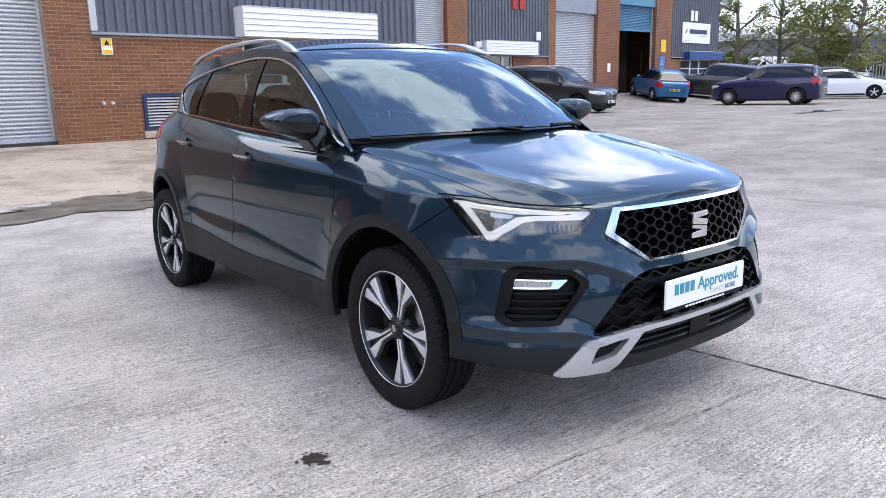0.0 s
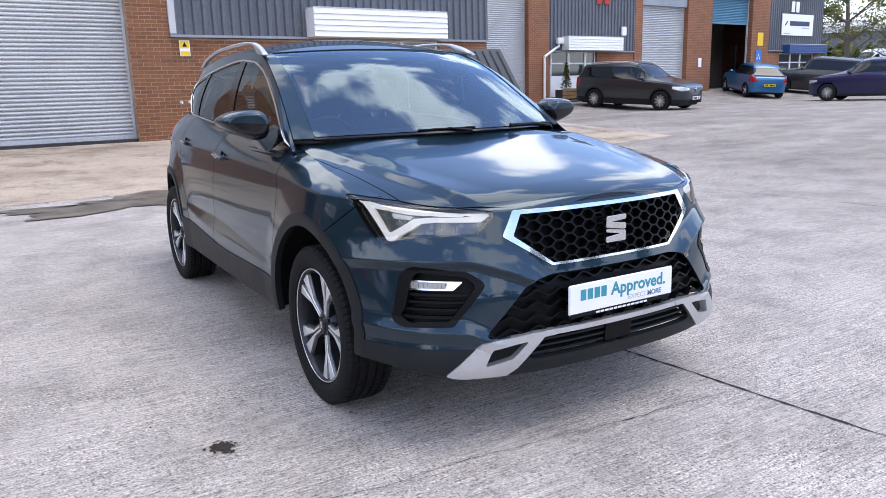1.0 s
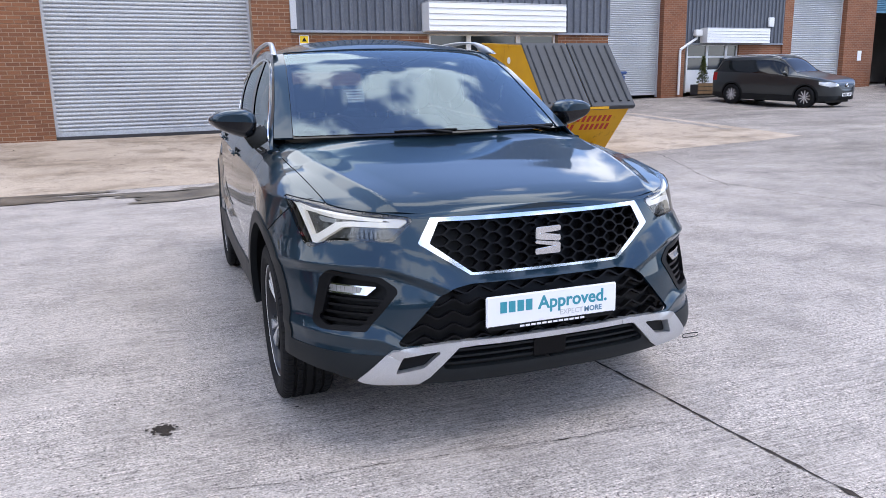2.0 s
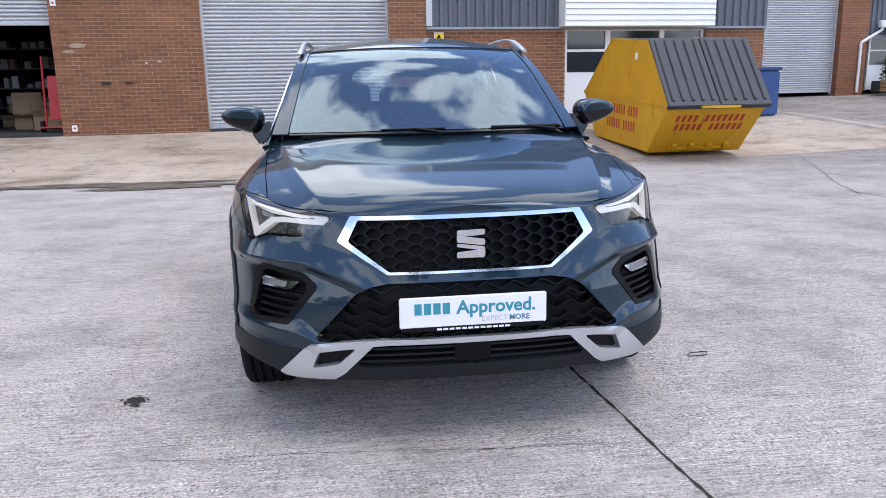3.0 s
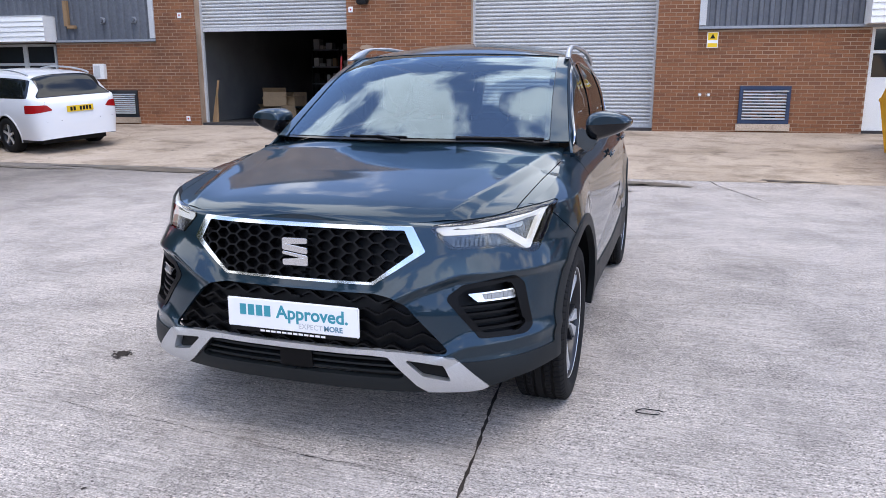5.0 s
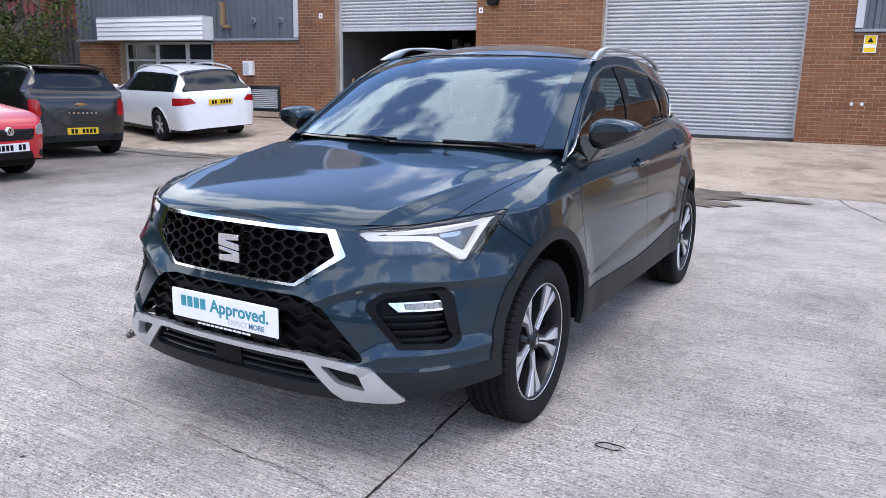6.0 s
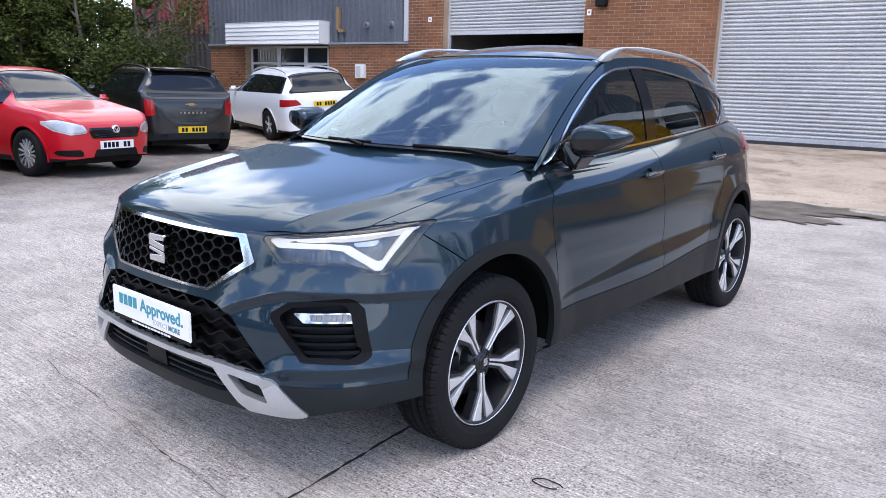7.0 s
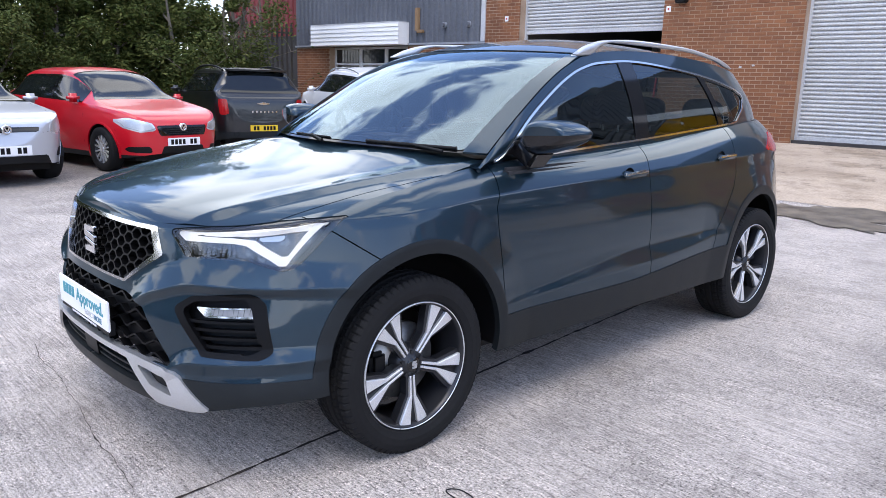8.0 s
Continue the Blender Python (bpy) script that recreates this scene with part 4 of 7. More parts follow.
# outlines, seen from the front (x, z) or the side (y, z)
LAMP = ((0.459, 0.857), (0.846, 0.914), (0.826, 0.815), (0.806, 0.748), (0.788, 0.743), (0.712, 0.776), (0.542, 0.777))
LAMP_GLASS = ((0.478, 0.853), (0.836, 0.906), (0.816, 0.815), (0.797, 0.757), (0.787, 0.753), (0.715, 0.785), (0.551, 0.786))
GRILLE_OUT = ((-0.413, 0.857), (0.413, 0.857), (0.462, 0.771), (0.293, 0.657), (-0.293, 0.657), (-0.462, 0.771))
GRILLE_IN = ((-0.387, 0.843), (0.387, 0.843), (0.424, 0.770), (0.286, 0.666), (-0.286, 0.666), (-0.424, 0.770))
FOG = ((0.534, 0.614), (0.588, 0.656), (0.745, 0.675), (0.772, 0.640), (0.806, 0.482), (0.790, 0.464), (0.652, 0.470))
FOG_IN = ((0.566, 0.612), (0.602, 0.640), (0.730, 0.655), (0.748, 0.620), (0.780, 0.494), (0.770, 0.484), (0.662, 0.487))
LOW_GRILLE = ((-0.29, 0.628), (0.29, 0.628), (0.362, 0.615), (0.410, 0.588), (0.560, 0.428), (0.540, 0.422), (-0.540, 0.422), (-0.560, 0.428), (-0.410, 0.588), (-0.362, 0.615))
INTAKE = ((-0.352, 0.412), (0.352, 0.412), (0.415, 0.338), (0.38, 0.330), (-0.38, 0.330), (-0.415, 0.338))
SILVER = ((0.30, 0.433), (0.40, 0.430), (0.574, 0.410), (0.684, 0.300), (0.652, 0.286), (0.490, 0.288), (0.452, 0.312), (0.352, 0.411), (0.30, 0.414))
SILVER_HOLE = ((0.413, 0.401), (0.538, 0.388), (0.566, 0.326), (0.472, 0.346))
DOOR_F = ((0.50, 1.20), (0.44, 1.00), (0.39, 0.88), (0.405, 0.60), (0.428, 0.40), (0.43, 0.30), (1.478, 0.30), (1.470, 0.60), (1.450, 0.96), (1.60, 1.20))
DOOR_R = ((1.478, 0.30), (2.02, 0.30), (2.07, 0.45), (2.12, 0.60), (2.30, 0.82), (2.335, 0.90), (2.33, 1.00), (2.45, 1.22), (1.60, 1.20), (1.450, 0.96), (1.470, 0.60))
AXLES = (0.0, 2.638)
ARCH_Z, ARCH_R = 0.365, 0.392


def around(sh, r0):
    """Distance outside the circles round both axles, minus r0."""
    d = np.minimum(np.hypot(sh.y - AXLES[0], sh.z - ARCH_Z), np.hypot(sh.y - AXLES[1], sh.z - ARCH_Z)) - r0
    return np.where(sh.y < -0.62, 1.0, d)


def clad_line(sh):
    """Positive on the black lower cladding."""
    low = curve(((-0.9, 0.33), (-0.62, 0.36), (-0.48, 0.392), (-0.3, 0.392), (0.3, 0.45), (0.45, 0.452), (1.18, 0.448), (2.067, 0.503), (2.3, 0.51), (2.9, 0.50), (3.2, 0.52), (3.6, 0.52)))(sh.y)
    front = np.where(sh.y < -0.3, curve(((0.0, 0.405), (0.45, 0.405), (0.57, 0.388), (0.95, 0.393)))(np.abs(sh.x)), low)
    band = -9 + 0 * sh.y
    for wy in AXLES:
        dy = sh.y - wy
        n = np.hypot(dy, np.maximum(sh.z - ARCH_Z, 0))
        band = np.maximum(band, np.where(np.abs(sh.x) > 0.6, ARCH_R + 0.050 - n, -1))
    return np.maximum(front - sh.z, band)


FULL = body_sheet(-3, 3, 900, nv=110)
sh, ax_ = FULL, np.abs(FULL.x)
front = np.where(sh.y < 0.02, 1.0, -1.0)


def hole(poly, rnd=0.0, grow=0.0, use=None):
    d = sdf(poly, ax_, sh.z, rnd) - grow
    return np.where(sh.y < 0.1, d, 1.0)


gap = 0.0022
d_f, d_r = sdf(DOOR_F, sh.y, sh.z), sdf(DOOR_R, sh.y, sh.z)
common = [hole(LAMP, 0.012), hole(GRILLE_OUT, 0.012), hole(FOG, 0.02), hole(LOW_GRILLE, 0.01), around(sh, ARCH_R + 0.004), -clad_line(sh), hole(INTAKE, 0.01)]
seam_side = np.where(sh.y < -0.1, ((sh.y + 0.40) * 0.62 - (0.905 - sh.z) * 0.9) / 1.1, 0.2)
sh.panel("front_bumper", PAINT, car, common + [-seam_side - gap, 0.05 - sh.y], rim=0.012, label="metallic dark teal grey front bumper")
sh.panel("rear_body", PAINT, car, common + [d_f - gap, d_r - gap, sh.y - 0.9], rim=0.012)
for sg in (1, -1):
    sh.panel("front_wing", PAINT, car, common + [d_f - gap, seam_side - gap, 0.9 - sh.y, sg * sh.x - 0.2], rim=0.012)
for sg, sd in ((1, "l"), (-1, "r")):
    sh.panel("front_door", PAINT, car, [-d_f - gap, sg * sh.x - 0.3, -clad_line(sh)], rim=0.012)
    sh.panel("rear_door", PAINT, car, [-d_r - gap, sg * sh.x - 0.3, around(sh, ARCH_R + 0.004), -clad_line(sh)], rim=0.012)
    sh.panel("cladding", TRIM, car, [clad_line(sh), around(sh, ARCH_R), sg * sh.x - 0.0, np.where(sh.y < 0, sdf(SILVER, ax_, sh.z, 0.004), 1), np.where(sh.y < 0, sdf(INTAKE, ax_, sh.z, 0.01), 1), np.where(sh.y < 0, sdf(LOW_GRILLE, ax_, sh.z, 0.01), 1)], lift=0.005, rim=0.03, label="black plastic arch and sill cladding")

# nose details, on a finer sheet
NOSE = body_sheet(-0.97, 0.97, 560, nv=200)
nx = np.abs(NOSE.x)


def nose(name, mat, parent, inside, outside=(), lift=0.0, rim=0.0, sg=0, rnd=0.008, label="", extra=(), smooth=True):
    f = [-sdf(inside, nx if sg else nx, NOSE.z, rnd)] + [sdf(o, nx, NOSE.z, rnd) for o in outside] + list(extra)
    if sg:
        f.append(sg * NOSE.x - 0.05)
    return NOSE.panel(name, mat, parent, f, lift, rim, label, smooth)


def hex_walls(sheet, w, h, wall, flat=0.9):
    """Positive on the walls between flattened honeycomb cells."""
    x, z = sheet.x / w, sheet.z / h
    best = np.full(x.shape, 9.0)
    second = np.full(x.shape, 9.0)
    for oz in (0.0, 0.5):
        ox = oz
        gx, gz = np.round(x - ox) + ox, np.round(z - oz) + oz
        for dx in (-1, 0, 1):
            for dz in (-1, 0, 1):
                d = np.hypot((x - gx - dx) * 1.0, (z - gz - dz) * flat)
                second = np.minimum(second, np.maximum(best, d))
                best = np.minimum(best, d)
    return wall - (second - best)


grille = nose("grille_surround", CHROME, car, GRILLE_OUT, (GRILLE_IN,), lift=0.006, rim=0.05, label="chrome grille surround")
nose("grille_backing", BLACK, car, GRILLE_OUT, lift=-0.055)
nose("grille_mesh", MESH, car, GRILLE_IN, lift=-0.012, rim=0.035, extra=[hex_walls(NOSE, 0.096, 0.039, 0.085, 0.66)], label="gloss black honeycomb grille", rnd=0.002)
wave = np.abs(np.mod(NOSE.x / 0.104 + 0.5, 1.0) - 0.5) * 4 - 1
for k in range(5):
    zk = 0.436 + 0.043 * k
    nose("lower_grille", MESH, car, LOW_GRILLE, lift=-0.010, rim=0.03, extra=[0.0034 - np.abs(NOSE.z - zk - 0.0105 * np.clip(wave * 1.3, -1, 1))], rnd=0.002)
nose("lower_grille_backing", MESH, car, LOW_GRILLE, lift=-0.034, extra=[np.mod(NOSE.z - 0.436 - 0.0105 * np.clip(wave * 1.3, -1, 1), 0.086) - 0.043 + 0.018])
nose("lower_grille_void", BLACK, car, LOW_GRILLE, lift=-0.055)
nose("intake_backing", BLACK, car, INTAKE, lift=-0.06)
for k in range(3):
    zk = 0.346 + 0.024 * k
    nose("intake_slat", TRIM, car, ((-0.42, zk - 0.004), (0.42, zk - 0.004), (0.42, zk + 0.004), (-0.42, zk + 0.004)), lift=-0.012, rim=0.03, rnd=0.0, extra=[-sdf(INTAKE, nx, NOSE.z)])
nose("radar_cover", MESH, car, ((-0.065, 0.336), (0.065, 0.336), (0.065, 0.406), (-0.065, 0.406)), lift=-0.006, rim=0.02)
nose("silver_strip", SATIN, car, ((-0.345, 0.433), (0.345, 0.433), (0.345, 0.414), (-0.345, 0.414)), lift=0.012, rim=0.03, rnd=0.002, label="satin silver bumper strip")
for sg in (1, -1):
    nose("bumper_corner", SATIN, car, SILVER, (SILVER_HOLE,), lift=0.014, rim=0.035, sg=sg, rnd=0.004, label="satin silver bumper corner")
    nose("corner_duct", BLACK, car, SILVER_HOLE, lift=-0.015, sg=sg)
    lamp = nose("headlamp", LAMP_IN, car, LAMP, lift=-0.040, rim=0.0, sg=sg, rnd=0.012, label="grey reflector housing under a clear lens")
    nose("bezel", GLOSS, lamp, LAMP, (LAMP_GLASS,), lift=-0.004, rim=0.03, sg=sg, rnd=0.01)
    nose("daytime_strip", LED, lamp, ((0.482, 0.851), (0.828, 0.901), (0.790, 0.762), (0.778, 0.762), (0.700, 0.822), (0.664, 0.828), (0.520, 0.826)), (((0.528, 0.845), (0.812, 0.891), (0.788, 0.790), (0.778, 0.788), (0.714, 0.840), (0.668, 0.845)),), lift=-0.016, rim=0.02, sg=sg, rnd=0.0, label="white light bar")
    nose("reflector", LAMP_IN, lamp, ((0.55, 0.782), (0.69, 0.784), (0.66, 0.812), (0.53, 0.812)), lift=-0.03, sg=sg, rnd=0.0, extra=[np.cos(NOSE.x * 420) + 0.1])
    nose("projector", SATIN, lamp, ((0.715, 0.850), (0.765, 0.835), (0.785, 0.862), (0.73, 0.860)), lift=-0.035, rim=0.01, sg=sg, rnd=0.012)
    lens = nose("lens", LENS, lamp, LAMP, lift=-0.003, sg=sg, rnd=0.012)
    lens.visible_shadow = False
    fog = nose("fog_surround", MESH, car, FOG, (FOG_IN,), lift=0.003, rim=0.03, sg=sg, rnd=0.02, label="black fog lamp surround")
    nose("recess", BLACK, fog, FOG, lift=-0.05, sg=sg, rnd=0.02)
    for k in range(4):
        zk = 0.500 + 0.026 * k
        nose("slat", MESH, fog, ((0.54, zk - 0.0045), (0.86, zk - 0.0045), (0.86, zk + 0.0045), (0.54, zk + 0.0045)), lift=-0.012, rim=0.03, sg=sg, rnd=0.0, extra=[-sdf(FOG_IN, nx, NOSE.z, 0.02)])
    nose("fog_bezel", CHROME, fog, ((0.606, 0.624), (0.752, 0.628), (0.764, 0.594), (0.640, 0.594)), (((0.650, 0.620), (0.746, 0.623), (0.754, 0.600), (0.660, 0.600)),), lift=-0.004, rim=0.015, sg=sg, rnd=0.002, label="chrome fog lamp bezel")
    nose("fog_lens", STEEL, fog, ((0.650, 0.620), (0.746, 0.623), (0.754, 0.600), (0.660, 0.600)), lift=-0.010, sg=sg, rnd=0.0, extra=[np.cos(NOSE.x * 520) + 0.85])

# bonnet
hood_c = curve(((-0.80, 0.866), (-0.775, 0.886), (-0.74, 0.904), (-0.69, 0.921), (-0.63, 0.9355), (-0.3, 0.986), (0.0, 1.030), (0.14, 1.055), (0.22, 1.078), (0.50, 1.098)))


def bonnet_grid(ns, nk):
    s = np.concatenate([np.linspace(0.0, 1.0, ns), np.linspace(1.0, 1.19, ns // 5)[1:]])
    edge = body(s, np.ones_like(s))
    t = np.linspace(-1, 1, nk)
    X = edge[:, 0][:, None] * t[None, :]
    Y = np.repeat(edge[:, 1][:, None], nk, 1)
    at = np.abs(t)[None, :]
    zc, ze = hood_c(Y), edge[:, 2][:, None]
    tc = np.clip(0.70 - 0.06 * (Y + 0.2), 0.6, 0.74)
    soft = 0.42 * at**2 + 0.58 * at**4
    Z = zc + (ze - zc) * soft
    off = np.abs(X) - curve(((-0.80, 0.465), (-0.70, 0.502), (-0.53, 0.556), (-0.19, 0.640), (0.10, 0.690), (0.35, 0.730)))(Y)
    ridge = np.where(off > 0, np.clip(1 - off / 0.055, 0, 1) ** 1.1, np.clip(1 + off / 0.12, 0, 1) ** 1.6)
    Z = Z + 0.013 * ridge * smooth01(-0.80, -0.55, Y)
    return Sheet(np.stack([X, Y, Z], -1), flip=True)


hood = bonnet_grid(200, 161)
edge_in = curve(((-0.80, 0.700), (-0.50, 0.716), (-0.20, 0.745), (0.10, 0.766), (0.45, 0.782)))(hood.y) - np.abs(hood.x)
cowl_y = 0.33 - 0.26 * (1 - (np.abs(hood.x) / 0.72) ** 2) - hood.y + 0.125
hood.panel("bonnet", PAINT, car, [edge_in, cowl_y], rim=0.012, label="metallic dark teal grey bonnet with two creases")
for sg in (1, -1):
    hood.panel("wing_top", PAINT, car, [-edge_in - 0.004, 0.452 - hood.y, sg * hood.x - 0.1])
hood.panel("cowl", TRIM, car, [edge_in - 0.004, -cowl_y - 0.004, 0.52 - hood.y], lift=-0.008)

# greenhouse: side panels between the belt and the roof edge
up_z = curve(((0.36, 1.016), (0.50, 1.115), (0.70, 1.245), (0.90, 1.365), (1.05, 1.435), (1.20, 1.485), (1.40, 1.512), (1.75, 1.525), (2.2, 1.508), (2.7, 1.46), (3.08, 1.405)))
up_x = curve(((0.36, 0.790), (0.50, 0.762), (0.70, 0.722), (0.90, 0.688), (1.05, 0.664), (1.25, 0.640), (1.6, 0.622), (2.2, 0.612), (2.6, 0.598), (2.8, 0.56), (2.95, 0.50), (3.08, 0.40)))


def belt(y):
    a = 1 + np.clip(y, 0.0, 2.45) / 2.45
    return body(a, np.ones_like(a))


def side_grid(ny, nw, y0=0.36, y1=3.08):
    ys = np.linspace(y0, y1, ny)
    b = belt(ys)
    w = np.linspace(0, 1, nw)[None, :]
    bx, bz = b[:, 0][:, None], b[:, 2][:, None]
    bx = bx - 0.24 * np.clip((ys - 2.42) / 0.66, 0, 1)[:, None] ** 2.2
    X = bx + (up_x(ys)[:, None] - bx) * w + 0.028 * np.sin(w * math.pi)
    Z = bz + (up_z(ys)[:, None] - bz) * w
    # the tail leans forward towards the roof
    Y = ys[:, None] + 0.0 * w + smooth01(2.6, 3.08, ys)[:, None] * 0.22 * (1 - w)
    return X, Y, Z


dlo_top = curve(((0.47, 1.030), (0.62, 1.150), (0.80, 1.270), (1.00, 1.378), (1.12, 1.424), (1.27, 1.456), (1.56, 1.474), (1.95, 1.452), (2.30, 1.414), (2.62, 1.356), (2.74, 1.325)))
DLO = tuple((float(y), float(dlo_top(y))) for y in np.linspace(0.47, 2.74, 60)) + ((2.765, 1.292), (2.72, 1.235), (2.60, 1.160), (2.50, 1.150), (1.6, 1.092), (0.9, 1.055))
PANE_F = ((0.66, 1.052), (0.70, 1.30), (1.0, 1.55), (1.425, 1.55), (1.515, 1.096))
PANE_R = ((1.635, 1.104), (1.548, 1.55), (2.10, 1.55), (2.37, 1.152))
PANE_Q = ((2.42, 1.155), (2.255, 1.400), (2.60, 1.346), (2.715, 1.315), (2.742, 1.290), (2.70, 1.240), (2.585, 1.168))


for sg in (1, -1):
    X, Y, Z = side_grid(300, 90)
    G = Sheet(np.stack([sg * X, Y, Z], -1), flip=(sg > 0) is False)
    d = sdf(DLO, G.y, G.z, 0.012)
    G.panel("pillar_panel", PAINT, car, [d - 0.001], rim=0.01)
    trim = G.panel("window_trim", CHROME, car, [-d - 0.001, d + 0.0105], lift=0.006, rim=0.012, label="bright window surround")
    panes = [np.maximum(sdf(p, G.y, G.z, 0.01), d + 0.013) for p in (PANE_F, PANE_R, PANE_Q)]
    for a, b in ((0.0, 1.25), (1.25, 2.05), (2.05, 4.0)):
        G.panel("window_pillar", GLOSS, car, [-d - 0.0095, G.y - a, b - G.y] + panes, lift=0.001, rim=0.008)
    for p in panes:
        g = G.panel("side_window", SIDE_GLASS, car, [-p - 0.0005], lift=-0.004)
        g.visible_shadow = False


# windscreen and roof
def screen_grid(nw, nk):
    ya = np.linspace(0.44, 1.23, nw)
    f = np.linspace(0, 1, nw)[:, None]
    t = np.linspace(-1, 1, nk)[None, :]
    xe, ze, ye = up_x(ya)[:, None] - 0.005, up_z(ya)[:, None], ya[:, None]
    bow = 0.27 + (0.18 - 0.27) * f
    rise = 0.012 + (0.016 - 0.012) * f
    k = 1 - np.abs(t) ** 2.2
    return Sheet(np.stack([xe * t, ye - bow * k, ze + rise * k + 0.02 * np.sin(f * math.pi) * k], -1), flip=True)


scr = screen_grid(80, 121)
fx = np.abs(np.linspace(-1, 1, 121))[None, :].repeat(80, 0)
fw = np.linspace(0, 1, 80)[:, None].repeat(121, 1)
fx = fx * 0.955 / (0.895 + 0.03 * fw)
pane_f = np.minimum(0.955 - fx, np.minimum(fw - 0.015, 0.985 - fw))
ws = scr.panel("windscreen", SCREEN, car, [pane_f], lift=0.0, label="curved windscreen glass")
ws.visible_shadow = False
scr.panel("pillar", PAINT, car, [np.maximum(fx - 0.957, fw - 0.988)], lift=0.004, rim=0.01)
scr.panel("screen_frit", GLOSS, car, [np.maximum(np.maximum(fx - 0.925, 0.05 - fw), np.maximum(fw - 0.965, np.minimum(0.20 - fx, fw - 0.90)))], lift=-0.003)


def roof_grid(ny, nk):
    ys = np.linspace(1.23, 3.10, ny)
    f = np.linspace(0, 1, ny)[:, None]
    t = np.linspace(-1, 1, nk)[None, :]
    k = 1 - np.abs(t) ** 2.2
    xe, ze = up_x(ys)[:, None] - 0.005, up_z(ys)[:, None]
    bow = 0.18 * (1 - f) ** 1.2 - 0.10 * smooth01(0.8, 1.0, f)
    crown = 0.016 + 0.052 * np.sin(np.clip(f * 3.2, 0, 1) * math.pi / 2)
    return Sheet(np.stack([xe * t, ys[:, None] - bow * k, ze + crown * k], -1), flip=True)


roof = roof_grid(100, 101)
roof.panel("roof", PAINT, car, [np.ones_like(roof.x)], rim=0.02)

# ---- car: wheels, fittings, cabin ----
def lathe(profile, n=96, a0=0.0, a1=2 * math.pi):
    """Turns (x, r) round the x axis."""
    closed = a1 - a0 > 6.28
    m = n if closed else n + 1
    verts = [(x, r * math.cos(a0 + (a1 - a0) * i / n), r * math.sin(a0 + (a1 - a0) * i / n)) for i in range(m) for x, r in profile]
    k = len(profile)
    faces = [(i * k + j, i * k + j + 1, ((i + 1) % m) * k + j + 1, ((i + 1) % m) * k + j) for i in range(n) for j in range(k - 1)]
    return verts, faces


def tyre_mesh():
    n, R, hw = 375, 0.336, 0.1075
    prof = [(0.078, 0.238), (0.098, 0.250), (0.1075, 0.272), (0.1075, 0.295), (0.103, 0.315), (0.0955, 0.327)]
    cols = [(x, r) for x, r in prof] + [(x, R - 0.25 * (x / hw) ** 4 * 0.02) for x in np.linspace(0.088, -0.088, 45)] + [(-x, r) for x, r in reversed(prof)]
    verts, k = [], len(cols)
    for i in range(n):
        a = 2 * math.pi * i / n
        for x, r in cols:
            q = r
            if r > 0.318:
                ax = abs(x)
                if min(abs(ax - 0.020), abs(ax - 0.056)) < 0.0045:
                    q = r - 0.011
                elif ax > 0.058:
                    ph = (i / n * 75 + ax * 6) % 1
                    q = r - (0.006 if ph < 0.2 else 0)
                elif ax > 0.022:
                    ph = (i / n * 75 + ax * 14) % 1
                    q = r - (0.005 if ph < 0.2 and ax > 0.030 else 0)
            verts.append((x, q * math.cos(a), q * math.sin(a)))
    faces = [(i * k + j, i * k + j + 1, ((i + 1) % n) * k + j + 1, ((i + 1) % n) * k + j) for i in range(n) for j in range(k - 1)]
    return verts, faces


TYRE = raw("tyre", *tyre_mesh(), RUBBER)
RIM = raw("rim", *lathe([(0.086, 0.236), (0.092, 0.231), (0.090, 0.225), (0.070, 0.221), (0.03, 0.212), (-0.08, 0.205), (-0.10, 0.232), (-0.10, 0.20), (-0.06, 0.19)]), ALLOY_DARK, True)
EDGE = raw("rim_edge", *lathe([(0.0865, 0.2345), (0.0935, 0.2325), (0.0935, 0.2302), (0.090, 0.2290)]), ALLOY, True)
DISC = raw("brake_disc", *lathe([(0.005, 0.03), (0.005, 0.145), (-0.02, 0.145), (-0.02, 0.03)]), STEEL, True)
HUBM = raw("hub", *lathe([(0.072, 0.0), (0.072, 0.026), (0.066, 0.031), (0.058, 0.050), (0.030, 0.066), (0.0, 0.07)], 48), ALLOY_DARK, True)
CAP = raw("hub_cap", *lathe([(0.0745, 0.0), (0.0745, 0.026), (0.070, 0.030)], 40), GLOSS, True)
EMBLEM = mesh_of("emblem", prism([(-0.010, -0.014), (0.010, -0.014), (0.012, 0.004), (-0.004, 0.004), (0.010, 0.009), (0.010, 0.014), (-0.010, 0.014), (-0.012, -0.003), (0.004, -0.003), (-0.010, -0.009)], 0.003, pose(0.0775, 0, 0, 0, 0, 90)), SATIN)


def rot_x(bm, deg):
    bm.transform(pose(0, 0, 0, deg))
    return bm


def blade(sign):
    """One bright half of a forked spoke; polygon in tangent t, radius r, raised along the axle."""
    pts = [(0.0035, 0.046), (0.012, 0.046), (0.0145, 0.120), (0.060, 0.205), (0.066, 0.2225), (0.040, 0.2275), (0.017, 0.229), (0.0145, 0.200), (0.0045, 0.128)]
    bm = bmesh.new()
    top = [bm.verts.new((0.066 + 0.016 * smooth_r(r) - 0.004 * (t / 0.08), sign * t, r)) for t, r in pts]
    low = [bm.verts.new((v.co.x - 0.03, v.co.y * 1.0, v.co.z)) for v in top]
    bm.faces.new(top)
    for i in range(len(top)):
        j = (i + 1) % len(top)
        bm.faces.new((top[i], low[i], low[j], top[j]))
    bmesh.ops.recalc_face_normals(bm, faces=bm.faces)
    bmesh.ops.bevel(bm, geom=[e for e in bm.edges if all(v.co.x > 0.05 for v in e.verts)], offset=0.0018, segments=1, affect="EDGES")
    return bm


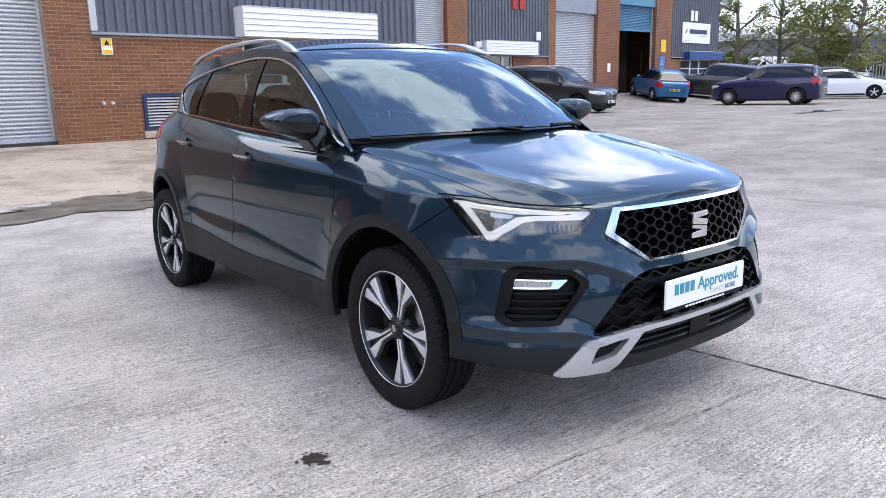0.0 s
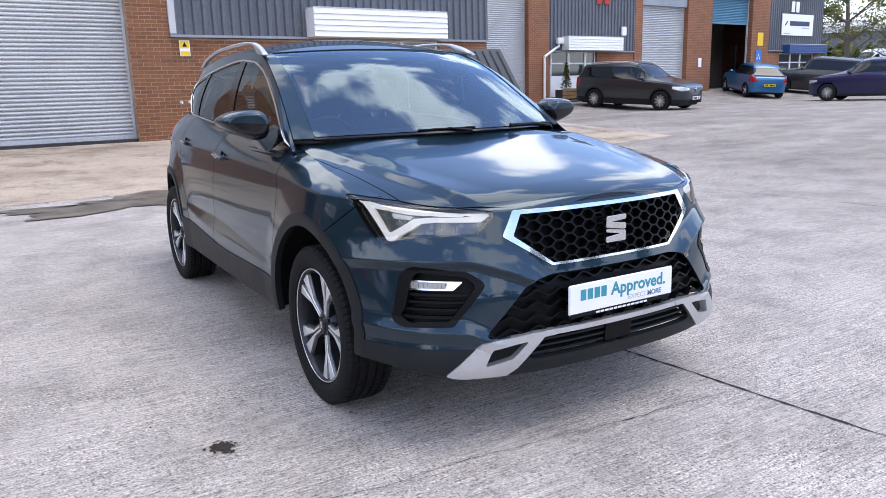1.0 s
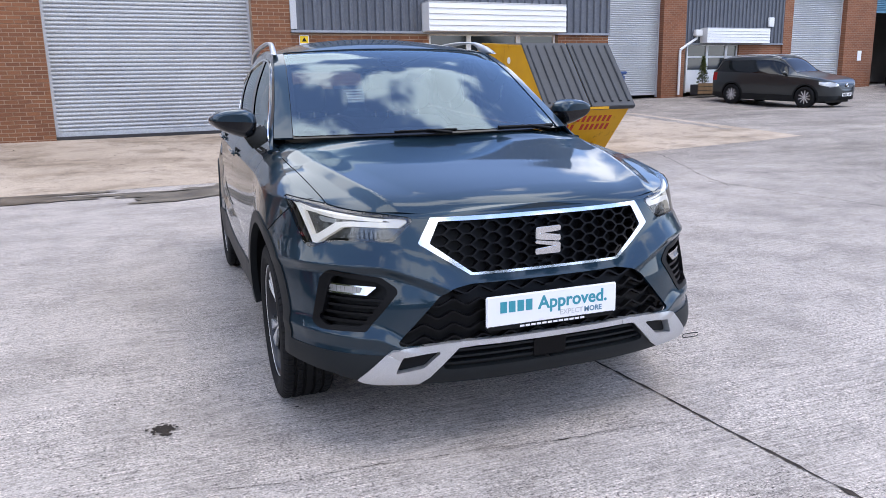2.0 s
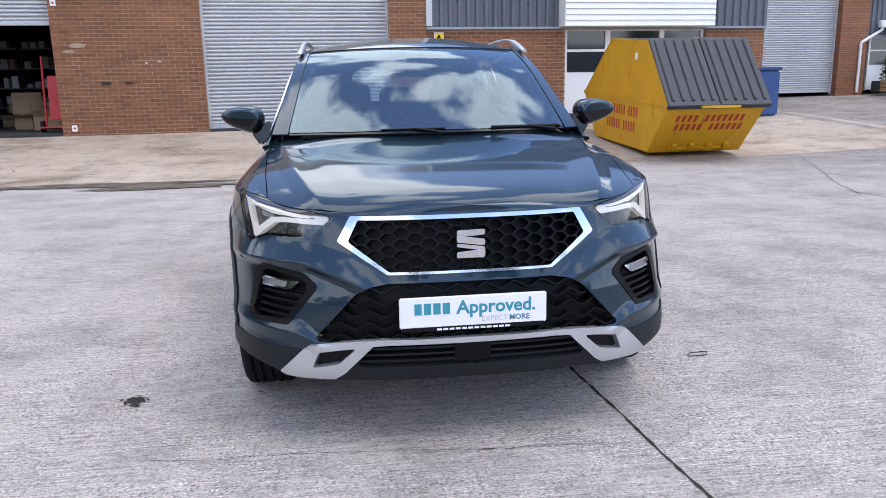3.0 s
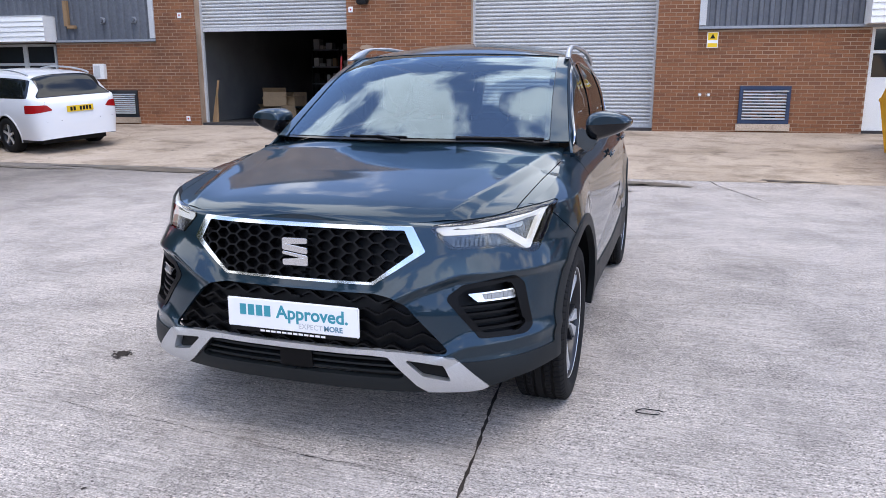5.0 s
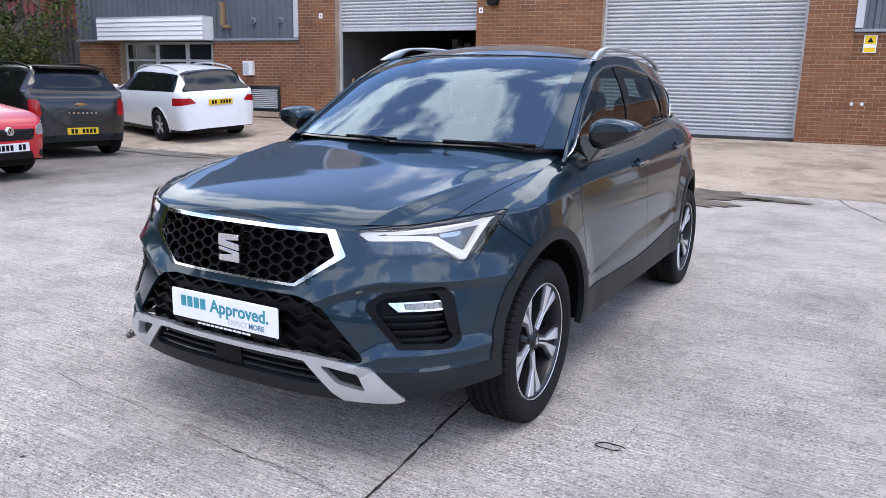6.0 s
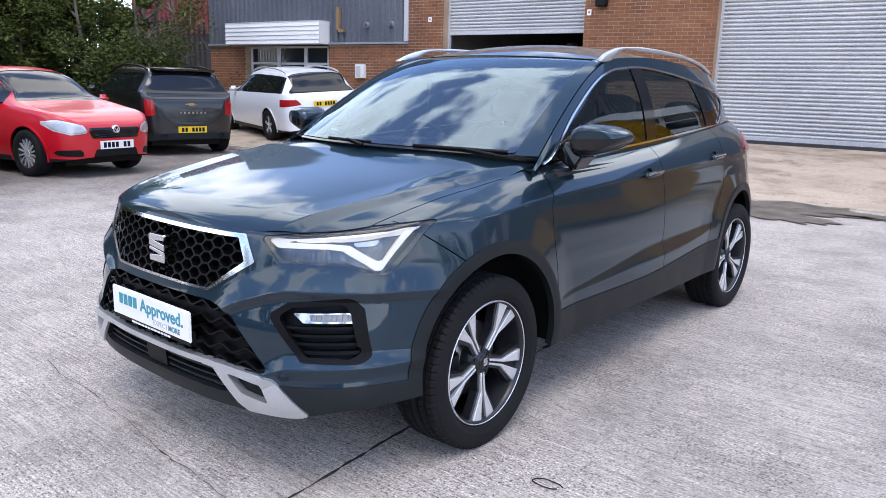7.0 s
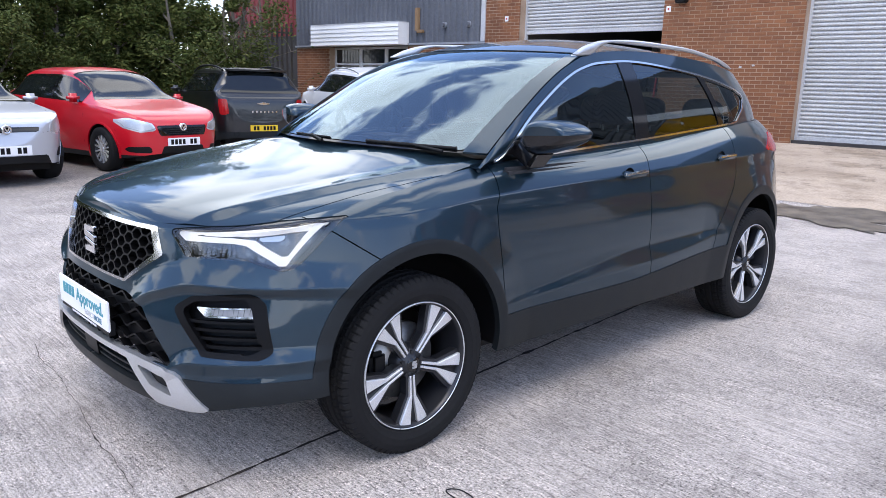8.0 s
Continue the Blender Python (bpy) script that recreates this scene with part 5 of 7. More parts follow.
def smooth_r(r):
    return (r - 0.05) / 0.17


def web(sign):
    """Dark shoulder beside and under a bright blade."""
    pts = [(-0.004, 0.040), (0.022, 0.040), (0.025, 0.115), (0.074, 0.200), (0.082, 0.219), (0.030, 0.229), (-0.002, 0.229), (-0.004, 0.135)]
    bm = bmesh.new()
    top = [bm.verts.new((0.056 + 0.012 * smooth_r(r), sign * t, r)) for t, r in pts]
    low = [bm.verts.new((v.co.x - 0.035, v.co.y, v.co.z)) for v in top]
    bm.faces.new(top)
    for i in range(len(top)):
        j = (i + 1) % len(top)
        bm.faces.new((top[i], low[i], low[j], top[j]))
    bmesh.ops.recalc_face_normals(bm, faces=bm.faces)
    return bm


BLADES = [mesh_of("spoke", blade(s_), ALLOY) for s_ in (1, -1)]
WEBS = [mesh_of("spoke_web", web(s_), ALLOY_DARK) for s_ in (1, -1)]
BOLT = mesh_of("wheel_bolt", cyl((0.05, 0, 0), (0.064, 0, 0), 0.009, n=6), ALLOY_DARK)
CALIPER = mesh_of("caliper", box(-0.045, 0.03, -0.16, -0.09, -0.06, 0.06, 0.015), BLACK)


def wheel(parent, x, y, spin, right, z=0.331):
    w = new("wheel")
    w.parent = parent
    w.matrix_basis = pose(x, y, z, 0, 0, 180 if right else 0)
    for me in (TYRE, RIM, EDGE, HUBM, CAP, EMBLEM, DISC, CALIPER):
        o = new(me.name.split(".")[0], me)
        o.parent = w
        if me in (RIM, EDGE):
            o.matrix_basis = Matrix.Diagonal((1, 1.03, 1.03, 1))
    for k in range(5):
        for b in BLADES + WEBS:
            o = new(b.name.split(".")[0], b)
            o.parent, o.matrix_basis = w, pose(0, 0, 0, spin + 72 * k) @ Matrix.Diagonal((1, 1.03, 1.03, 1))
        o = new("wheel_bolt", BOLT)
        o.parent = w
        o.matrix_basis = pose(0, 0, 0, spin + 72 * k + 36) @ Matrix.Translation((0, 0, 0.045))
    return w


def liner_mesh(wy):
    """Arch liner that ends just inside the body all the way round."""
    verts, faces, n = [], [], 44
    for i in range(n + 1):
        a = math.radians(-6 + 192 * i / n)
        y, z = (ARCH_R + 0.008) * math.cos(a), (ARCH_R + 0.008) * math.sin(a)
        d = np.hypot(FULL.y - wy - y, FULL.z - ARCH_Z - z) + np.where(FULL.x > 0.3, 0, 9)
        out = FULL.x.flat[int(d.argmin())] - 0.53 - 0.012
        for x, r in ((0.0, 0.10), (0.0, ARCH_R + 0.018), (out - 0.02, ARCH_R + 0.018), (out, ARCH_R + 0.006)):
            verts.append((x, r * math.cos(a), r * math.sin(a)))
    faces = [(i * 4 + j, i * 4 + j + 1, i * 4 + j + 5, i * 4 + j + 4) for i in range(n) for j in range(3)]
    return raw("wheel_liner", verts, faces, BLACK, True)


for sx in (1, -1):
    for wy, sp in ((0.0, 36 if sx > 0 else 50), (2.638, 22 if sx > 0 else 40)):
        wheel(car, sx * 0.787, wy, sp, sx < 0)
        liner = part("wheel_liner", liner_mesh(wy), None, car)
        liner.matrix_basis = Matrix.Translation((sx * 0.53, wy, ARCH_Z)) @ Matrix.Diagonal((sx, 1, 1, 1))
part("underbody", box(-0.52, 0.52, -0.60, 3.3, 0.23, 0.30, 0.02), BLACK, car)
part("underbody_side", box(-0.74, 0.74, 0.45, 2.2, 0.25, 0.31, 0.02), BLACK, car)
part("engine_bay", box(-0.50, 0.50, -0.62, 0.45, 0.30, 0.80, 0.05), BLACK, car)
part("cabin_floor", box(-0.80, 0.80, 0.42, 3.0, 0.30, 0.42, 0.02), SEAT, car)


# door mirrors
def mirror_shell(sx, upper):
    nu, nv = 40, 16
    verts, faces = [], []
    for i in range(nv + 1):
        e = (i / nv) * (math.pi / 2) * (1 if upper else -1)
        for j in range(nu):
            a = 2 * math.pi * j / nu
            ce = abs(math.cos(e)) ** 0.6
            x = 0.100 * ce * math.copysign(abs(math.cos(a)) ** 0.5, math.cos(a))
            y = 0.105 * ce * math.copysign(abs(math.sin(a)) ** 0.8, math.sin(a))
            out = (x + 0.100) / 0.200
            h = (0.058 - 0.030 * out**2.5) if upper else (0.084 - 0.056 * out**1.2)
            z = h * math.copysign(abs(math.sin(e)) ** 0.85, e) + 0.012 * out
            y = max(min(y, 0.058), -0.09) + 0.045 * out**2
            verts.append((sx * x, y, z))
    for i in range(nv):
        for j in range(nu):
            f = (i * nu + j, i * nu + (j + 1) % nu, (i + 1) * nu + (j + 1) % nu, (i + 1) * nu + j)
            faces.append(f if (sx > 0) == upper else f[::-1])
    return raw("mirror_cap" if upper else "mirror_base", verts, faces, PAINT if upper else GLOSS, True)


for sx in (1, -1):
    mir = part("door_mirror", mirror_shell(sx, True), None, car, "painted cap over a black lower shell")
    mir.matrix_basis = Matrix.Translation((sx * 0.932, 0.650, 1.146)) @ Matrix.Scale(1.10, 4)
    part("mirror_base", mirror_shell(sx, False), None, mir)
    arm = prism([(-0.06, -0.075), (0.04, -0.075), (0.065, 0.0), (-0.05, 0.0)], 0.10, None, 0.01)
    arm.transform(pose(-sx * 0.035, -0.005, -0.02, 0, 0, 0) @ Matrix.Shear("XY", 4, (0, 0)) @ pose(0, 0, 0, 0, 0, 90) @ Matrix.Translation((0, -0.05, 0)))
    a = part("mirror_arm", arm, GLOSS, mir)
    a.matrix_basis = Matrix.Translation((-sx * 0.04, 0.01, -0.035)) @ pose(0, 0, 0, 0, sx * 32, 0)
    part("mirror_glass", box(-0.070, 0.070, 0.050, 0.056, -0.004, 0.046, 0.01), CHROME, mir)

# door handles
for sx in (1, -1):
    for hy, hz in ((1.31, 0.952), (2.20, 0.990)):
        hx = float(body(np.array(1 + hy / 2.45), np.array((hz - 0.24) / (float(side_top(hy)) - 0.24)))[0])
        h = part("door_handle", box(-0.012, 0.014, -0.095, 0.095, -0.013, 0.015, 0.011), PAINT, car, "body-coloured pull handle with a bright strip", True)
        h.matrix_basis = pose(sx * (hx + 0.022), hy, hz, 2.5)
        part("strip", box(-0.004, 0.004, -0.088, 0.088, 0.004, 0.012, 0.003), CHROME, h).matrix_basis = Matrix.Translation((sx * 0.012, 0, 0))
        cup = part("cup", raw("cup", *lathe([(0.0, 0.042), (-0.010, 0.03), (-0.014, 0.0)], 28), BLACK, True), None, h)
        cup.matrix_basis = pose(-sx * 0.017, -0.03, 0, 0, 0, 0) @ Matrix.Diagonal((sx, 1, 0.8, 1))


# roof rails
def tube(points, r, mat, name, parent, sides=10, flat=1.0, res=8):
    """A rounded bar through points."""
    cu = bpy.data.curves.new(name, "CURVE")
    cu.dimensions, cu.bevel_depth, cu.bevel_resolution, cu.use_fill_caps = "3D", r, 3, True
    sp = cu.splines.new("NURBS")
    sp.points.add(len(points) - 1)
    for q, p in zip(sp.points, points):
        q.co = (*p, 1)
    sp.use_endpoint_u, sp.order_u, sp.resolution_u = True, 3, res
    tmp = bpy.data.objects.new(name, cu)
    scene.collection.objects.link(tmp)
    me = bpy.data.meshes.new_from_object(tmp.evaluated_get(bpy.context.evaluated_depsgraph_get()))
    bpy.data.objects.remove(tmp)
    me.materials.clear()
    me.materials.append(mat)
    me.shade_smooth()
    return part(name, me, None, parent)


def rail_mesh(sx):
    ys = np.linspace(0, 1, 60)
    verts, faces = [], []
    path = curve(((0.0, 1.492), (0.06, 1.535), (0.16, 1.567), (0.35, 1.582), (0.6, 1.573), (0.85, 1.535), (0.97, 1.495), (1.0, 1.480)))(ys) - 0.006
    under = curve(((0.0, 1.478), (0.08, 1.485), (0.14, 1.535), (0.2, 1.553), (0.6, 1.545), (0.85, 1.508), (0.95, 1.475), (1.0, 1.468)))(ys)
    yy = 1.10 + 1.62 * ys
    xx = up_x(yy) - 0.005 + 0.004 * np.sin(ys * math.pi)
    for x, y, t, u in zip(xx, yy, path, under):
        h = max(t - u, 0.008)
        for dx, dz in ((-0.014, 0.15), (-0.014, 0.7), (-0.008, 0.95), (0.0, 1.0), (0.010, 0.92), (0.016, 0.6), (0.014, 0.1), (0.0, 0.0)):
            verts.append((sx * (x + dx), y, u + dz * h))
    for i in range(59):
        for j in range(8):
            f = (i * 8 + j, i * 8 + (j + 1) % 8, (i + 1) * 8 + (j + 1) % 8, (i + 1) * 8 + j)
            faces.append(f if sx > 0 else f[::-1])
    faces += [tuple(range(8)), tuple(range(472, 480))]
    return raw("roof_rail", verts, faces, SATIN, True)


for sx in (1, -1):
    part("roof_rail", rail_mesh(sx), None, car, "satin silver roof rail")

# show plate and nose badge
plate = part("show_plate", box(-0.2605, 0.2605, -0.868, -0.858, 0.4745, 0.5855, 0.004), SIGN_W, car, "white dealer show plate with teal words")
TEAL_TXT = material("teal_print", (0.03, 0.27, 0.33), 0.5)
GREY_TXT = material("grey_print", (0.10, 0.22, 0.30), 0.5)
for k in range(4):
    part("print_bar", box(-0.208 + 0.033 * k, -0.183 + 0.033 * k, -0.8695, -0.868, 0.5235, 0.5635), TEAL_TXT, plate)
lettering("printed_word", "Approved.", 0.066, TEAL_TXT, plate, pose(-0.060, -0.8685, 0.5425, 90), 0.001, "LEFT", 0.0016)
lettering("printed_word", "EXPECT", 0.027, PALE, plate, pose(0.026, -0.8685, 0.4985, 90), 0.001, "LEFT")
lettering("printed_word", "MORE", 0.027, GREY_TXT, plate, pose(0.126, -0.8685, 0.4985, 90), 0.001, "LEFT", 0.0007)
holder = part("plate_holder", box(-0.255, 0.255, -0.864, -0.84, 0.460, 0.51, 0.003), BLACK, car)
for k in range(12):
    part("print_bar", box(-0.13 + 0.022 * k, -0.113 + 0.022 * k, -0.8655, -0.864, 0.4635, 0.4705), SIGN_W, holder)
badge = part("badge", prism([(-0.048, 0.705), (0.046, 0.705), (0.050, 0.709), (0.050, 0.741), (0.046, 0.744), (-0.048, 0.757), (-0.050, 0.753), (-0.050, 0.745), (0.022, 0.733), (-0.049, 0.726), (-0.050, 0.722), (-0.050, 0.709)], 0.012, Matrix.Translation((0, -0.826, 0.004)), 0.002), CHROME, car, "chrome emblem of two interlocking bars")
part("emblem_bar", prism([(-0.050, 0.764), (-0.049, 0.800), (-0.044, 0.804), (0.046, 0.806), (0.050, 0.802), (0.050, 0.790), (0.048, 0.786), (-0.022, 0.781), (0.048, 0.771), (0.050, 0.767), (0.050, 0.751), (0.044, 0.748), (-0.048, 0.761)], 0.012, Matrix.Translation((0, -0.826, 0.004)), 0.002), CHROME, badge)

# wipers, screen-top sensor
for sx, x0, x1, yb in ((1, 0.66, 0.28, 0.40), (-1, 0.05, -0.25, 0.24)):
    def on_screen(x, lift=0.004):
        k = 1 - (abs(x) / 0.77) ** 2.2
        f = 0.10
        y = 0.455 - 0.268 * k
        return (x, y, float(up_z(0.455)) + 0.014 * k + lift - 0.002)
    tube([on_screen(x0), on_screen((x0 * 2 + x1) / 3), on_screen((x0 + 2 * x1) / 3), on_screen(x1)], 0.007 if sx > 0 else 0.004, BLACK, "wiper_blade", car)
    p0, p1 = on_screen(x0 * 0.9 + x1 * 0.1, 0.002), on_screen((x0 + x1) / 2, 0.008)
    part("wiper_arm", cyl((p0[0], p0[1] - 0.02, p0[2] - 0.012), p1, 0.007, 0.004, 8), BLACK, car)


def sg_x(k):
    return k * sh.x - 0.35


# cabin
dash = part("dashboard", box(-0.72, 0.72, 0.40, 0.98, 0.78, 1.035, 0.07), SEAT, car, "black dashboard", True)
part("screen_hood", box(-0.50, -0.20, 0.72, 0.95, 1.02, 1.07, 0.02), SEAT, dash)
sw = new("steering_wheel", raw("steering_wheel", *lathe([(0.014 * math.cos(a), 0.18 + 0.014 * math.sin(a)) for a in np.linspace(0, 2 * math.pi, 11)], 40), BLACK, True))
sw.parent, sw.matrix_basis = car, pose(-0.36, 1.08, 0.98, 0, 0, 90) @ pose(0, 0, 0, 0, -25, 0)
part("wheel_boss", box(-0.02, 0.02, -0.06, 0.06, -0.05, 0.05, 0.015), BLACK, sw)
for k in (-1, 1):
    part("wheel_spoke", box(-0.008, 0.008, 0.05 * k if k > 0 else -0.17, 0.17 if k > 0 else -0.05, -0.015, 0.015, 0.005), BLACK, sw)


def cushion(w, d, h, p=0.42):
    """A padded block: half width w, half depth d, height h from z 0."""
    verts, faces, nu, nv = [], [], 28, 14

    def pw(v):
        return math.copysign(abs(v) ** p, v)

    for i in range(nv + 1):
        e = -math.pi / 2 + math.pi * i / nv
        for j in range(nu):
            a = 2 * math.pi * j / nu
            verts.append((w * pw(math.cos(e)) * pw(math.cos(a)), d * pw(math.cos(e)) * pw(math.sin(a)), h / 2 + h / 2 * pw(math.sin(e))))
    faces = [(i * nu + j, i * nu + (j + 1) % nu, (i + 1) * nu + (j + 1) % nu, (i + 1) * nu + j) for i in range(nv) for j in range(nu)]
    return verts, faces


def seat(x, y, wide, rests, back_top=1.12):
    s_ = part("seat", box(-wide, wide, -0.25, 0.27, 0.45, 0.62, 0.06), SEAT, car, "dark cloth seat", True)
    s_.matrix_basis = Matrix.Translation((x, y, 0))
    b = part("backrest", raw("backrest", *cushion(wide, 0.07, back_top - 0.55), SEAT, True), None, s_)
    b.matrix_basis = pose(0, 0.27, 0.55, -14)
    for rx in rests:
        h = part("headrest", raw("headrest", *cushion(0.13, 0.05, 0.19, 0.6), SEAT, True), None, s_)
        h.matrix_basis = pose(rx, 0.43, back_top + 0.02, -10)
        for q in (-0.05, 0.05):
            part("post", cyl((q, 0, -0.06), (q, 0, 0.02), 0.006, n=8), STEEL, h)


seat(0.36, 1.42, 0.25, (0,))
seat(-0.36, 1.42, 0.25, (0,))
seat(0.0, 2.32, 0.64, (-0.40, 0, 0.40), 1.08)
part("headliner", raw("headliner", [tuple(p - np.array([0, 0, 0.03])) for p in roof.P[4:-6:4, 6:-6:4].reshape(-1, 3)], [(i * 23 + j, i * 23 + j + 1, (i + 1) * 23 + j + 1, (i + 1) * 23 + j) for i in range(22) for j in range(22)], HEADLINER, True), None, car)
mirr = part("rear_view_mirror", box(-0.115, 0.115, -0.02, 0.015, -0.03, 0.035, 0.015), BLACK, car, "", True)
mirr.matrix_basis = pose(0.0, 1.13, 1.375, 12)
part("stalk", cyl((0, 0, 0.02), (0, -0.04, 0.09), 0.012, n=8), BLACK, mirr)
part("sensor_pod", box(-0.06, 0.06, -0.10, 0.02, 0.055, 0.095, 0.015), BLACK, mirr)
for sx in (1, -1):
    part("door_card", box(-0.02, 0.02, 0.5, 2.4, 0.40, 1.02, 0.015), SEAT, car).matrix_basis = Matrix.Translation((sx * 0.80, 0, 0))
    sh.panel("tail_lamp", TAIL, car, [-sdf(((2.78, 1.01), (2.95, 0.985), (3.6, 0.99), (3.6, 1.09), (3.0, 1.10)), sh.y, sh.z, 0.01), sg_x(sx)], lift=0.006, rim=0.01, label="red tail lamp")
# tailgate with its window
tg = part("tailgate", box(-0.45, 0.45, 3.26, 3.36, 0.55, 1.12, 0.04), PAINT, car)
for sx in (1, -1):
    part("tail_pillar", cyl((sx * 0.46, 3.27, 1.10), (sx * 0.36, 3.06, 1.42), 0.045, n=10), PAINT, car)
part("spoiler", box(-0.40, 0.40, 2.92, 3.14, 1.42, 1.455, 0.015), PAINT, car)
rg = part("rear_window", raw("rear_window", [(-0.46, 3.27, 1.10), (0.46, 3.27, 1.10), (0.36, 3.06, 1.43), (-0.36, 3.06, 1.43)], [(0, 1, 2, 3)], SIDE_GLASS), None, car)
rg.visible_shadow = False

# ---- skip by the wall ----
def skip():
    """Side profile in local (y, z), pushed across x; lids on the slope towards the yard."""
    s = thing("waste_skip", "yellow enclosed waste skip with dark ribbed plastic lids", "skip", pose(5.29, 9.72, 0.195, 2.8, 0, 1.0))
    hw = 0.80
    across = Matrix(((0, 1, 0, -hw), (1, 0, 0, 0), (0, 0, 1, 0), (0, 0, 0, 1)))
    bm = prism([(-1.22, 0.0), (1.25, 0.0), (1.98, 0.80), (-1.93, 0.80)], 2 * hw, across)
    bm.faces.ensure_lookup_table()
    bmesh.ops.bevel(bm, geom=list(bm.edges), offset=0.012, segments=2, affect="EDGES")
    part("hopper", bm, YELLOW, s)
    upper = [(-1.93, 0.80), (1.98, 0.80), (0.62, 1.80), (-1.06, 1.76)]
    for x0 in (-hw, hw - 0.03):
        part("side_plate", prism(upper, 0.03, Matrix.Translation((x0 + hw, 0, 0)) @ across), YELLOW, s)
        for a, b in ((0, 3), (1, 2), (2, 3)):
            part("edge_angle", cyl((x0 + 0.015, *upper[a]), (x0 + 0.015, *upper[b]), 0.026, n=6), YELLOW, s)
        part("side_rim", box(x0 - 0.03, x0 + 0.06, -1.93, 1.98, 0.77, 0.84, 0.012), YELLOW, s)
        part("hinge_plate", box(x0 - 0.045, x0 + 0.075, -0.35, 0.05, 0.82, 0.90, 0.01), YELLOW, s)
    part("top_plate", prism([(-1.06, 1.76), (0.62, 1.80), (0.62, 1.82), (-1.06, 1.785)], 2 * hw, across), LID, s)
    part("back_plate", prism([(1.98, 0.80), (0.62, 1.80), (0.60, 1.78), (1.95, 0.80)], 2 * hw, across), YELLOW, s)
    part("front_rim", box(-hw - 0.03, hw + 0.03, -1.97, -1.90, 0.76, 0.83, 0.012), YELLOW, s)
    slope = math.atan2(1.76 - 0.80, 0.87)
    run = math.hypot(1.76 - 0.80, 0.87) + 0.05
    for a, b in ((-hw - 0.05, -0.008), (0.008, hw + 0.05)):
        lid = part("lid", box(a, b, 0, run, 0.0, 0.03, 0.01), LID, s, "dark grey ribbed plastic lid")
        lid.matrix_basis = Matrix.Translation((0, -1.98, 0.80)) @ pose(0, 0, 0, math.degrees(slope))
        for i in range(5):
            x = a + 0.10 + (b - a - 0.2) * i / 4
            part("rib", prism([(x - 0.030, 0.028), (x + 0.030, 0.028), (x + 0.016, 0.058), (x - 0.016, 0.058)], run - 0.14, Matrix.Translation((0, 0.07, 0)), 0.006), LID, lid)
        part("front_lip", box(a, b, -0.025, 0.02, -0.06, 0.035, 0.008), LID, lid)
    part("lid_bar", box(-0.32, 0.32, -2.04, -2.0, 0.76, 0.80, 0.005), YELLOW, s)
    lean = math.degrees(math.atan2(0.71, 0.80))
    front = Matrix.Translation((0, -1.22, 0)) @ pose(0, 0, 0, lean)
    for x in (-0.40, -0.10, 0.20, 0.50):
        part("lug", box(x - 0.045, x + 0.045, -0.05, 0.02, 0.05, 0.20, 0.01), YELLOW, s).matrix_basis = front
    part("bottom_rail", box(-0.5, 0.6, -0.03, 0.01, 0.06, 0.10, 0.006), YELLOW, s).matrix_basis = front
    # writing shown as plain bars, on the sloping end and on the side
    for z, x0, gapped in ((0.78, -0.58, 4), (0.58, -0.54, 5)):
        for i in range(12):
            if i != gapped:
                q = part("print_bar", box(x0 + 0.098 * i, x0 + 0.098 * i + 0.050, -0.006, 0.0, z - 0.07, z + 0.07), RED_TXT, s)
                q.matrix_basis = front
    for z, y0, gapped in ((0.60, -0.72, 4), (0.34, -0.62, 5)):
        for i in range(12):
            if i != gapped:
                part("print_bar", box(-hw - 0.005, -hw, y0 + 0.112 * i, y0 + 0.112 * i + 0.050, z - 0.085, z + 0.085), RED_TXT, s)
    part("sticker", cyl((-hw - 0.004, -0.55, 1.52), (-hw, -0.55, 1.52), 0.06, n=20), SIGN_W, s)

skip()
bb = thing("blue_bin", "blue plastic bin standing beyond the skip", "bin", pose(9.15, 13.3, float(ground_z(9.15, 13.3)), 0, 0, 5))
part("body", box(-0.35, 0.35, -0.3, 0.3, 0.0, 1.02, 0.04), BLUE_STEEL, bb)
part("lid", box(-0.38, 0.38, -0.33, 0.33, 1.02, 1.09, 0.02), BLUE_STEEL, bb)


# ---- marks on the yard ----
def blot(name, x, y, rx, ry, mat, label, seed, lift=0.004, n=40, rough=0.35):
    r = random.Random(seed)
    ph = [r.uniform(0, 6.28) for _ in range(6)]
    pts = []
    for i in range(n):
        a = 2 * math.pi * i / n
        k = 1 + r.uniform(-0.35, 0.35) * rough + rough * sum(math.sin(a * (j + 2) + ph[j]) / (j + 2) for j in range(6))
        px, py = x + rx * k * math.cos(a), y + ry * k * math.sin(a)
        pts.append((px, py, float(ground_z(px, py)) + lift))
    ob = part(name, raw(name, [(x, y, float(ground_z(x, y)) + lift)] + pts, [(0, 1 + i, 1 + (i + 1) % n) for i in range(n)], mat))
    return tagged(ob, label, "stain", kind="structure")


rs_ = random.Random(17)
verts, faces = [], []
for i in range(120):
    a, d = rs_.uniform(0, 6.28), abs(rs_.gauss(0, 0.5)) if i else 0.0
    cx, cy = -1.354 + 0.050 * d * math.cos(a), -0.20 + 0.060 * d * math.sin(a)
    s = 0.030 if i == 0 else rs_.uniform(0.003, 0.012)
    k = len(verts)
    verts += [(cx + s * rs_.uniform(0.6, 1.3) * math.cos(q), cy + s * rs_.uniform(0.6, 1.3) * math.sin(q), float(ground_z(cx, cy)) + 0.003 + 0.00001 * i) for q in np.linspace(0, 5.6, 9)]
    faces.append(tuple(range(k, k + 9)))
tagged(part("oil_stain", raw("oil_stain", verts, faces, OIL)), "dark oily speckled stain on the concrete yard", "stain", kind="structure")
